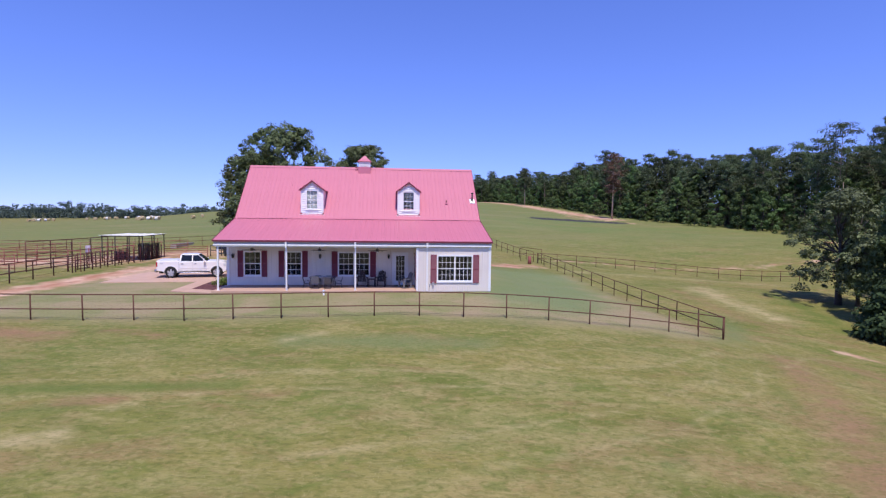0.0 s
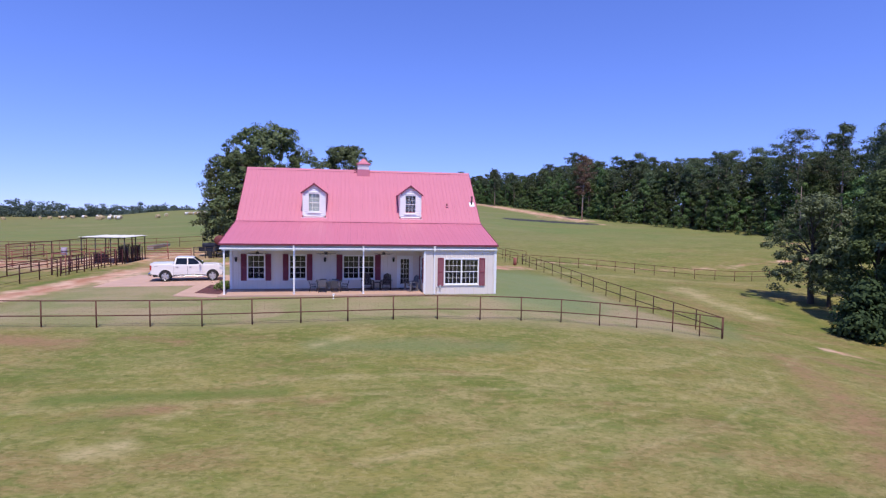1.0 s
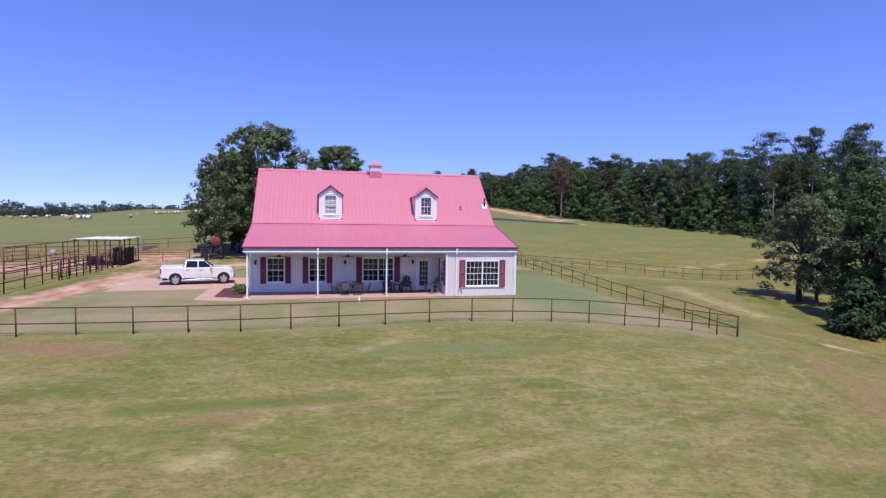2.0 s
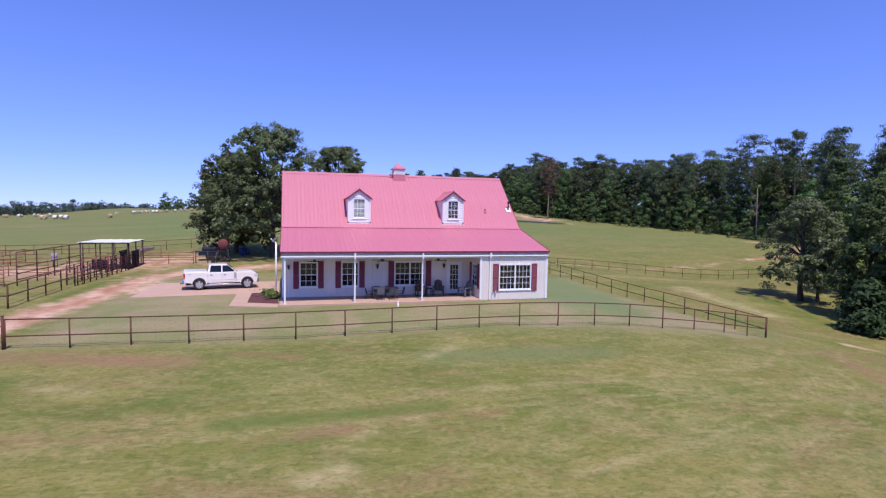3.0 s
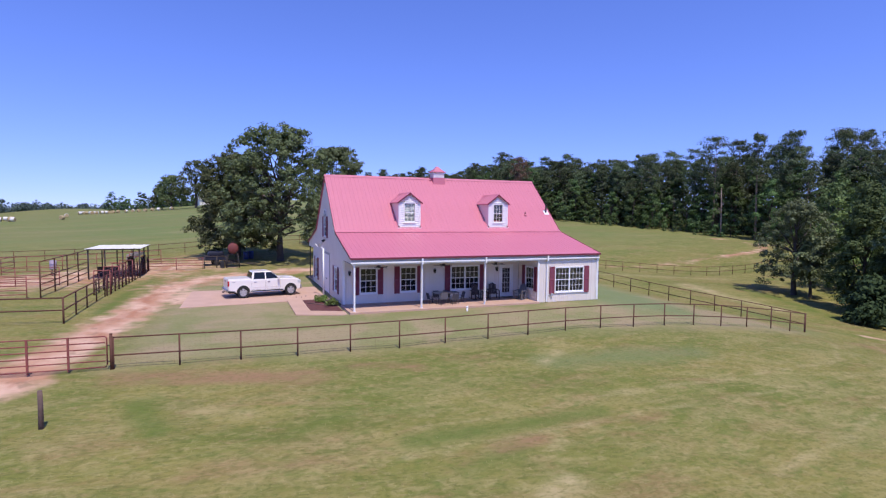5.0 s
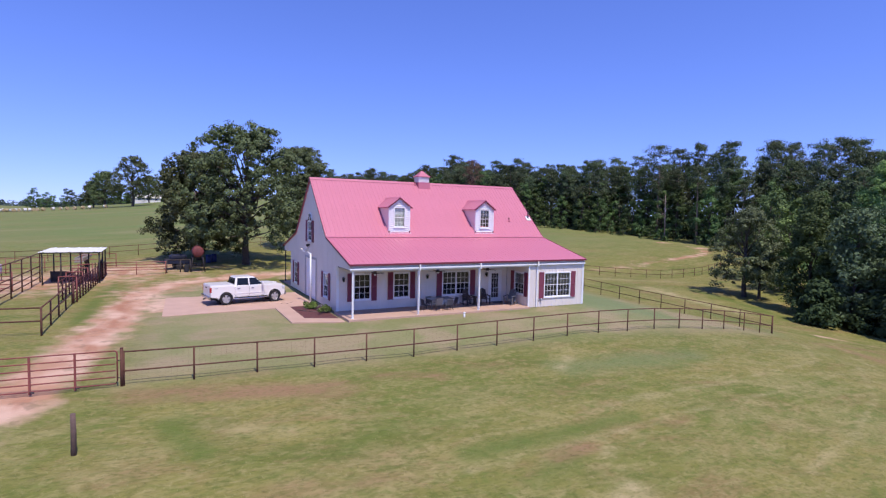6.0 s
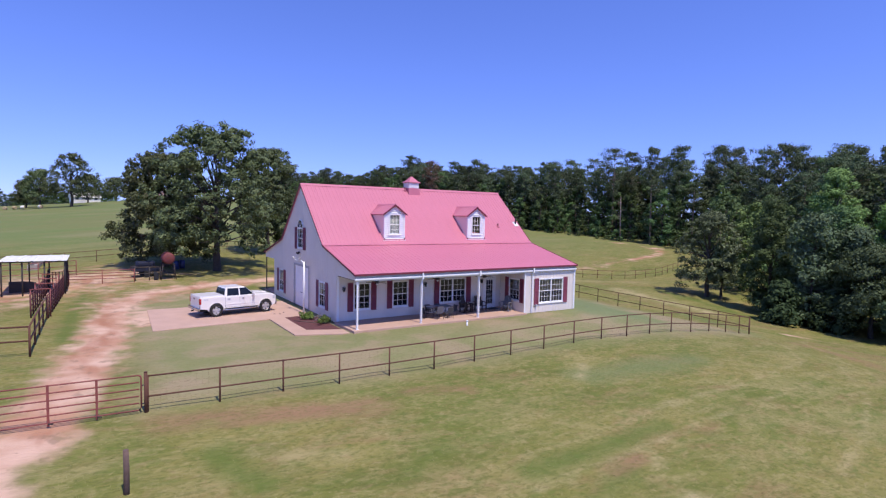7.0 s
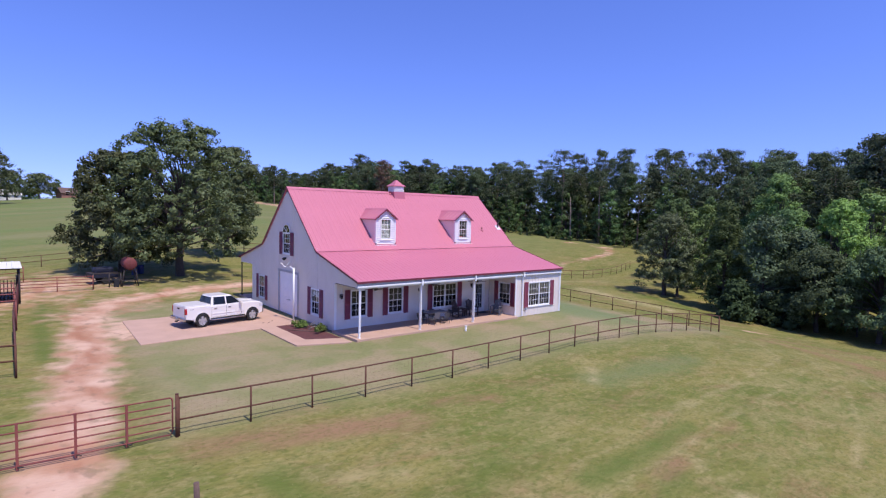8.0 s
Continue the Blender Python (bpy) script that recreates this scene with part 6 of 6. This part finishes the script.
            rings = [[bm.verts.new((r * math.cos(2 * math.pi * k / 28), y, r * math.sin(2 * math.pi * k / 28))) for k in range(28)] for r, y in prof]
            for u, v in zip(rings, rings[1:] + rings[:1]):
                for k in range(28):
                    bm.faces.new((u[k], u[(k + 1) % 28], v[(k + 1) % 28], v[k])).smooth = True
            bmesh.ops.recalc_face_normals(bm, faces=bm.faces)
            part("tyre", bm, M_RUBBER, wheel)
            bm = bmesh.new()
            tube(bm, [(0, s * 0.105, 0), (0, s * 0.135, 0)], 0.085, 16)
            for k in range(5):
                a = 2 * math.pi * k / 5 + 0.3
                c, e = math.cos(a), math.sin(a)
                vs = []
                for d in (0.07, 0.125):
                    for rr, ww in ((0.06, 0.05), (0.255, 0.085)):
                        for q in (-1, 1):
                            vs.append(bm.verts.new((c * rr - e * ww * q, s * d, e * rr + c * ww * q)))
                for f in ((0, 1, 3, 2), (4, 5, 7, 6), (0, 1, 5, 4), (2, 3, 7, 6), (0, 2, 6, 4), (1, 3, 7, 5)):
                    bm.faces.new([vs[i] for i in f])
            rim = [[bm.verts.new((r * math.cos(2 * math.pi * k / 28), s * y, r * math.sin(2 * math.pi * k / 28))) for k in range(28)] for r, y in ((0.23, 0.02), (0.25, 0.12), (0.268, 0.135))]
            for u, v in zip(rim, rim[1:]):
                for k in range(28):
                    bm.faces.new((u[k], u[(k + 1) % 28], v[(k + 1) % 28], v[k]))
            bmesh.ops.recalc_face_normals(bm, faces=bm.faces)
            part("rim", bm, M_ALLOY, wheel)
            part("brake_disc", tubed([(0, s * 0.0, 0), (0, s * 0.03, 0)], 0.24, 20), M_SOFFIT, wheel)
    def glass(name, p0, p1, w0, w1, inset):
        bm = bmesh.new()
        (xa, za), (xb, zb) = p0, p1
        n = Vector((-(zb - za), 0, xb - xa)).normalized() * (0.008 if inset > 0 else -0.008)
        u = [bm.verts.new(Vector(v) + n) for v in ((xa, -w0, za), (xa, w0, za), (xb, w1, zb), (xb, -w1, zb))]
        w = [bm.verts.new(Vector(v) - n) for v in ((xa, -w0, za), (xa, w0, za), (xb, w1, zb), (xb, -w1, zb))]
        fs = [bm.faces.new(u), bm.faces.new(w)] + [bm.faces.new((u[i], u[i - 1], w[i - 1], w[i])) for i in range(4)]
        bmesh.ops.recalc_face_normals(bm, faces=fs)
        part(name, bm, M_CARGLASS, t)
    glass("windshield", (1.24, 1.31), (0.56, 1.815), 0.86, 0.68, -1)
    glass("rear_window", (-0.987, 1.35), (-0.887, 1.78), 0.80, 0.68, 1)
    bm = boxed(-2.70, -1.06, -0.90, 0.90, 1.36, 1.405, bevel=0.02)
    part("bed_cover", bm, M_PAINT, t, "white hard bed cover")
    part("tailgate", boxed(-2.765, -2.74, -0.79, 0.79, 0.68, 1.34, bevel=0.01), M_PAINT, t)
    part("tailgate_handle", boxed(-2.785, -2.766, -0.14, 0.14, 1.16, 1.24), M_BLACK, t)
    part("number_plate", boxed(-2.915, -2.902, -0.16, 0.16, 0.52, 0.62), M_SOFFIT, t)
    part("rear_bumper", boxed(-2.90, -2.71, -0.95, 0.95, 0.48, 0.68, bevel=0.04), M_CHROME, t)
    part("hitch", boxed(-3.0, -2.84, -0.05, 0.05, 0.38, 0.46), M_BLACK, t)
    part("front_bumper", boxed(2.76, 2.92, -0.96, 0.96, 0.46, 0.74, bevel=0.04), M_CHROME, t)
    part("grille", boxed(2.77, 2.85, -0.58, 0.58, 0.78, 1.14, bevel=0.02), M_BLACK, t)
    part("grille_bar", boxed(2.845, 2.87, -0.60, 0.60, 0.90, 0.96, bevel=0.006), M_CHROME, t)
    part("underbody", boxed(-2.6, 2.5, -0.55, 0.55, 0.34, 0.5), M_BLACK, t)
    part("bonnet_seam", boxed(1.34, 2.5, -0.012, 0.012, 1.27, 1.322), M_PAINT, t)
    return t


pickup(pose(-13.55, 9.7, -0.1, 0, 0, 10) @ Matrix.Diagonal((0.92, 0.96, 1.0, 1)))


# ---- porch furniture ----
def sling_chair(m, group="patio dining chairs"):
    t = thing("patio_chair", m, "grey mesh sling patio chair with a dark frame", "chair", group)
    for s in (-1, 1):
        part("side_frame", tubed([(s * 0.27, -0.26, 0), (s * 0.27, -0.24, 0.42), (s * 0.27, -0.22, 0.64), (s * 0.27, 0.18, 0.64), (s * 0.26, 0.22, 0.45)], 0.017), M_CHAIR, t)
        part("leg", tubed([(s * 0.27, 0.30, 0), (s * 0.26, 0.2, 0.42), (s * 0.25, 0.34, 0.98)], 0.017), M_CHAIR, t)
    for name, a, b in (("seat", (-0.26, 0.43), (0.2, 0.40)), ("backrest", (0.21, 0.42), (0.34, 0.98))):
        bm = bmesh.new()
        (ya, za), (yb, zb) = a, b
        n = Vector((0, -(zb - za), yb - ya)).normalized() * 0.008
        rows = []
        for k in range(5):
            f = k / 4
            sag = -0.02 * math.sin(math.pi * f)
            rows.append([bm.verts.new((x, ya + (yb - ya) * f, za + (zb - za) * f + sag)) for x in (-0.25, 0, 0.25)])
        for u, v in zip(rows, rows[1:]):
            for k in range(2):
                bm.faces.new((u[k], u[k + 1], v[k + 1], v[k]))
        bmesh.ops.solidify(bm, geom=bm.faces[:], thickness=0.012)
        part(name, bm, M_SLING, t)
    return t


def wood_chair(m, mat, label, rocker=False):
    t = thing("porch_chair", m, label, "chair")
    for s in (-1, 1):
        part("arm", boxed(s * 0.33 - 0.06, s * 0.33 + 0.06, -0.42, 0.32, 0.60, 0.63, bevel=0.008), mat, t)
        part("front_leg", boxed(s * 0.33 - 0.03, s * 0.33 + 0.03, -0.40, -0.30, 0.05 if rocker else 0, 0.60), mat, t)
        part("rear_leg", boxed(s * 0.29 - 0.02, s * 0.29 + 0.02, 0.18, 0.26, 0.05 if rocker else 0, 0.60), mat, t)
        if rocker:
            part("rocker", tubed([(s * 0.31, -0.52, 0.09), (s * 0.31, -0.2, 0.025), (s * 0.31, 0.2, 0.025), (s * 0.31, 0.58, 0.12)], 0.024), mat, t)
    for k in range(5):
        y = -0.42 + k * 0.125
        part("seat_slat", boxed(-0.29, 0.29, y, y + 0.105, 0.40 - k * 0.022, 0.42 - k * 0.022), mat, t)
    for k in range(5):
        x = -0.26 + k * 0.105
        top = 1.08 - 0.05 * abs(k - 2)
        bm = bmesh.new()
        prism(bm, [(0.16, 0.32), (0.18, 0.32), (0.42, top), (0.40, top)], "x", x, x + 0.093)
        part("back_slat", bm, mat, t)
    part("back_rail", boxed(-0.28, 0.28, 0.30, 0.335, 0.60, 0.67), mat, t)
    return t


SMALL = Matrix.Diagonal((0.9, 0.9, 0.86, 1))
first = sling_chair(pose(-2.7, 0.72, SLAB, 0, 0, 180) @ SMALL)
for x, y, a in ((-1.9, 0.70, 178), (-3.35, 1.25, 95), (-1.25, 1.25, -88), (-2.7, 1.86, 3), (-1.95, 1.85, -4)):
    copy_thing(first, pose(x, y, SLAB, 0, 0, a) @ SMALL)
table = thing("patio_table", pose(-2.3, 1.28, SLAB), "long glass-topped patio table with a dark steel frame", "table")
part("tabletop", boxed(-0.82, 0.82, -0.42, 0.42, 0.70, 0.712, bevel=0.004), M_TABLE, table)
bm = bmesh.new()
for y in (-0.43, 0.43):
    box(bm, -0.85, 0.85, y - 0.02, y + 0.02, 0.675, 0.715)
for x in (-0.84, 0.84):
    box(bm, x - 0.02, x + 0.02, -0.41, 0.41, 0.675, 0.715)
part("rim", bm, M_CHAIR, table)
for x in (-0.75, 0.75):
    for y in (-0.36, 0.36):
        part("leg", tubed([(x * 1.04, y * 1.08, 0), (x, y, 0.68)], 0.022), M_CHAIR, table)
wood_chair(pose(0.3, 1.95, SLAB, 0, 0, 8), M_WOODCHAIR, "dark stained wooden rocking chair on the porch", True)
wood_chair(pose(1.6, 2.0, SLAB, 0, 0, -12), M_WOODCHAIR, "dark stained wooden armchair by the porch door")
wood_chair(pose(3.3, 1.15, SLAB, 0, 0, -62), M_SLING, "weathered grey wooden rocking chair by the wing wall", True)
st = thing("side_table", pose(0.95, 2.15, SLAB), "small dark wooden side table between porch chairs", "table")
part("tabletop", boxed(-0.24, 0.24, -0.24, 0.24, 0.46, 0.49, bevel=0.006), M_WOODCHAIR, st)
for x in (-0.2, 0.2):
    for y in (-0.2, 0.2):
        part("leg", boxed(x - 0.025, x + 0.025, y - 0.025, y + 0.025, 0, 0.46), M_WOODCHAIR, st)
mat_ = thing("doormat", pose(2.94, 2.3, SLAB), "dark woven doormat before the porch door", "doormat")
part("mat", boxed(-0.45, 0.45, -0.28, 0.28, 0, 0.018, bevel=0.006), M_BLACK, mat_)


def ceiling_fan(x, y):
    t = thing("ceiling_fan", pose(x, y, 2.93), "dark five-blade ceiling fan under the porch roof", "ceiling fan", "porch fans")
    part("rod", tubed([(0, 0, 0), (0, 0, -0.22)], 0.015), M_CHAIR, t)
    part("motor", tubed([(0, 0, -0.2), (0, 0, -0.24), (0, 0, -0.36)], 0.11, 14), M_CHAIR, t)
    part("lamp_bowl", tubed([(0, 0, -0.36), (0, 0, -0.45)], 0.10, 14, r1=0.04), M_WHITE, t)
    for k in range(5):
        bm = boxed(0.14, 0.66, -0.065, 0.065, -0.31, -0.298)
        bl = part("blade", bm, M_WOODCHAIR, t)
        bl.matrix_local = pose(0, 0, 0, 0, 0, 72 * k + 17)


for x in (-6.9, -2.5, 1.35):
    ceiling_fan(x, 1.2)


def wall_lamp(x, y, z):
    t = thing("wall_lamp", pose(x, y, z), "dull grey carriage lamp with glass sides on the porch wall", "wall lamp", "porch lamps")
    part("plate", boxed(-0.06, 0.06, -0.02, 0, -0.1, 0.1, bevel=0.005), M_LAMP, t)
    part("bracket", tubed([(0, -0.02, 0.05), (0, -0.14, 0.12)], 0.012), M_LAMP, t)
    part("lantern", tubed([(0, -0.15, -0.18), (0, -0.15, 0.06)], 0.06, 6, r1=0.09), M_GLASS, t)
    part("hood", tubed([(0, -0.15, 0.06), (0, -0.15, 0.15)], 0.12, 6, r1=0.03), M_LAMP, t)


for x in (-8.5, -2.62, 2.12):
    wall_lamp(x, PORCH_Y - 0.035, 2.15)

# ---- beside the house ----
bed = thing("flower_bed", pose(-10.0, 4.0, -0.13), "flower bed of dark red mulch edged with timber", "flower bed")
bm = bmesh.new()
prism(bm, [(-1.03, -1.95), (0.93, -2.8), (1.09, -1.3), (1.09, 2.45), (-1.03, 2.35)], "z", -0.2, 0.06)
part("mulch", bm, M_MULCH, bed)
part("edging", tubed([(-0.9, 0.9, 0.08), (0.4, -0.6, 0.08)], 0.03), M_TRUNK_GREY, bed)


def bush(x, y, r, h, seed, label):
    t = thing("garden_shrub", pose(x, y, -0.09), label, "shrub")
    rg = np.random.default_rng(seed)
    bm = bmesh.new()
    cs = []
    for k in range(9):
        p = Vector((rg.normal() * r * 0.45, rg.normal() * r * 0.45, h * rg.uniform(0.35, 0.8)))
        tube(bm, [(0, 0, -0.05), p], 0.012, 5)
        cs.append(p)
    part("stems", bm, M_BARK, t)
    part("foliage", quads("foliage", leaves(rg, cs, [r * 0.5] * 9, 60, 0.13, 0.5)), M_SHRUB, t)


bush(-9.35, 3.3, 0.42, 0.5, 1, "yellow-green garden shrub in the flower bed")
bush(-9.7, 5.35, 0.4, 0.45, 2, "low green shrub in the flower bed")
bush(-10.0, 5.1, 0.28, 0.3, 3, "small green plant in the flower bed")
# bare branches stand in for a spiky grey-leaved plant
br = thing("driftwood", pose(-9.5, 4.4, -0.07), "spiky pale grey plant in the flower bed, built of bare branches", "branches")
for k, (a, b) in enumerate((((-0.3, 0.4, 0.05), (0.2, -0.3, 0.35)), ((-0.1, 0.3, 0.02), (0.25, 0.1, 0.45)), ((-0.3, -0.1, 0.03), (0.3, -0.4, 0.2)))):
    part("branch", tubed([a, ((a[0] + b[0]) / 2, (a[1] + b[1]) / 2 + 0.05, (a[2] + b[2]) / 2 + 0.06), b], 0.03, 6, r1=0.012), M_TRUCKBED, br)
dish = thing("dish_mast", pose(-9.42, 7.4, 0), "white steel mast with a small satellite dish by the garage door", "satellite dish")
part("mast", tubed([(0, 0, -0.2), (0, 0, 3.45)], 0.06, 12), M_WHITE, dish)
part("mast_top", tubed([(0, 0, 3.45), (0, 0, 3.48)], 0.064, 12), M_WHITE, dish)
part("arm", tubed([(0, 0.0, 3.30), (-0.02, 0.25, 3.42), (-0.04, 0.55, 3.52)], 0.035), M_WHITE, dish)
bm = bmesh.new()
rings = []
for r in (0.02, 0.11, 0.2, 0.28):
    rings.append([bm.verts.new((r * math.cos(2 * math.pi * k / 20), r * 0.85 * math.sin(2 * math.pi * k / 20), 0.9 * r * r)) for k in range(20)])
for u, v in zip(rings, rings[1:]):
    for k in range(20):
        bm.faces.new((u[k], u[(k + 1) % 20], v[(k + 1) % 20], v[k])).smooth = True
bmesh.ops.solidify(bm, geom=bm.faces[:], thickness=0.012)
rf = part("reflector", bm, M_WRAP, dish)
rf.matrix_local = Matrix.Translation((-0.06, 0.66, 3.66)) @ Vector((-0.75, 0.25, 0.6)).to_track_quat("Z", "Y").to_matrix().to_4x4()
part("feed_arm", tubed([(-0.06, 0.60, 3.48), (-0.25, 0.95, 3.50), (-0.36, 1.18, 3.66)], 0.016), M_WHITE, dish)
part("feed_horn", tubed([(-0.40, 1.24, 3.70), (-0.30, 1.12, 3.64)], 0.055), M_WRAP, dish)
flood = thing("flood_light", pose(HX0 - 0.03, 9.9, 3.92), "black twin flood light under the gable window", "flood light")
part("bracket", boxed(-0.06, 0.0, -0.05, 0.05, -0.05, 0.05, bevel=0.008), M_BLACK, flood)
for y in (-0.11, 0.11):
    part("lamp_head", tubed([(-0.05, y * 0.5, 0.02), (-0.12, y, -0.02), (-0.22, y * 1.2, -0.08)], 0.05, 10, r1=0.085), M_BLACK, flood)
pv = thing("cleanout_pipe", on_ground(-1.92, -1.44), "short white plastic cleanout pipe in the lawn", "pipe")
part("pipe", tubed([(0, 0, -0.2), (0, 0, 0.26)], 0.055, 12), M_WHITE, pv)
part("cap", tubed([(0, 0, 0.26), (0, 0, 0.32)], 0.072, 12), M_WHITE, pv)
rk = thing("stone", pose(-11.3, 7.9, -0.09), "small dark stones lying on the concrete", "stones")
for k, (x, y) in enumerate(((0, 0), (0.35, -0.1), (0.7, 0.25))):
    part("stone", tubed([(x, y, -0.01), (x + 0.01, y, 0.03), (x, y, 0.035)], 0.045, 7, r1=0.02), M_PIPE_DARK, rk)

# ---- grass blades in the near pasture ----
rg = np.random.default_rng(21)
N = 120000
px, py = rg.uniform(-34, 36, N), -33 + 25 * rg.random(N) ** 1.15
keep = near_line(px, py, ROAD) > 1.9
px, py = px[keep], py[keep]
n = len(px)
pz = ground_z(px, py) + swell(px, py)
ang, hgt, wid = rg.normal(0.0, 0.9, n), rg.uniform(0.010, 0.032, n), rg.uniform(0.006, 0.014, n)
lean = hgt * rg.uniform(2.0, 4.5, n)
lx, ly = np.sin(ang) * lean, np.cos(ang) * lean
a = np.stack([px - np.cos(ang) * wid, py - np.sin(ang) * wid, pz - 0.01], 1)
b = np.stack([px + np.cos(ang) * wid, py + np.sin(ang) * wid, pz - 0.01], 1)
c = np.stack([px + np.cos(ang) * wid * 0.5 + lx, py + np.sin(ang) * wid * 0.5 + ly, pz + hgt], 1)
d = np.stack([px - np.cos(ang) * wid * 0.5 + lx, py - np.sin(ang) * wid * 0.5 + ly, pz + hgt * 0.85], 1)
blades = quads("grass_tufts", np.stack([a, b, c, d], 1))
add_masks(blades, np.repeat(px, 4), np.repeat(py, 4))
tf = part("grass_tufts", blades, M_BLADES, None)
tagged(tf, "short green and straw-coloured grass tufts in the pasture", "grass", kind="stuff")
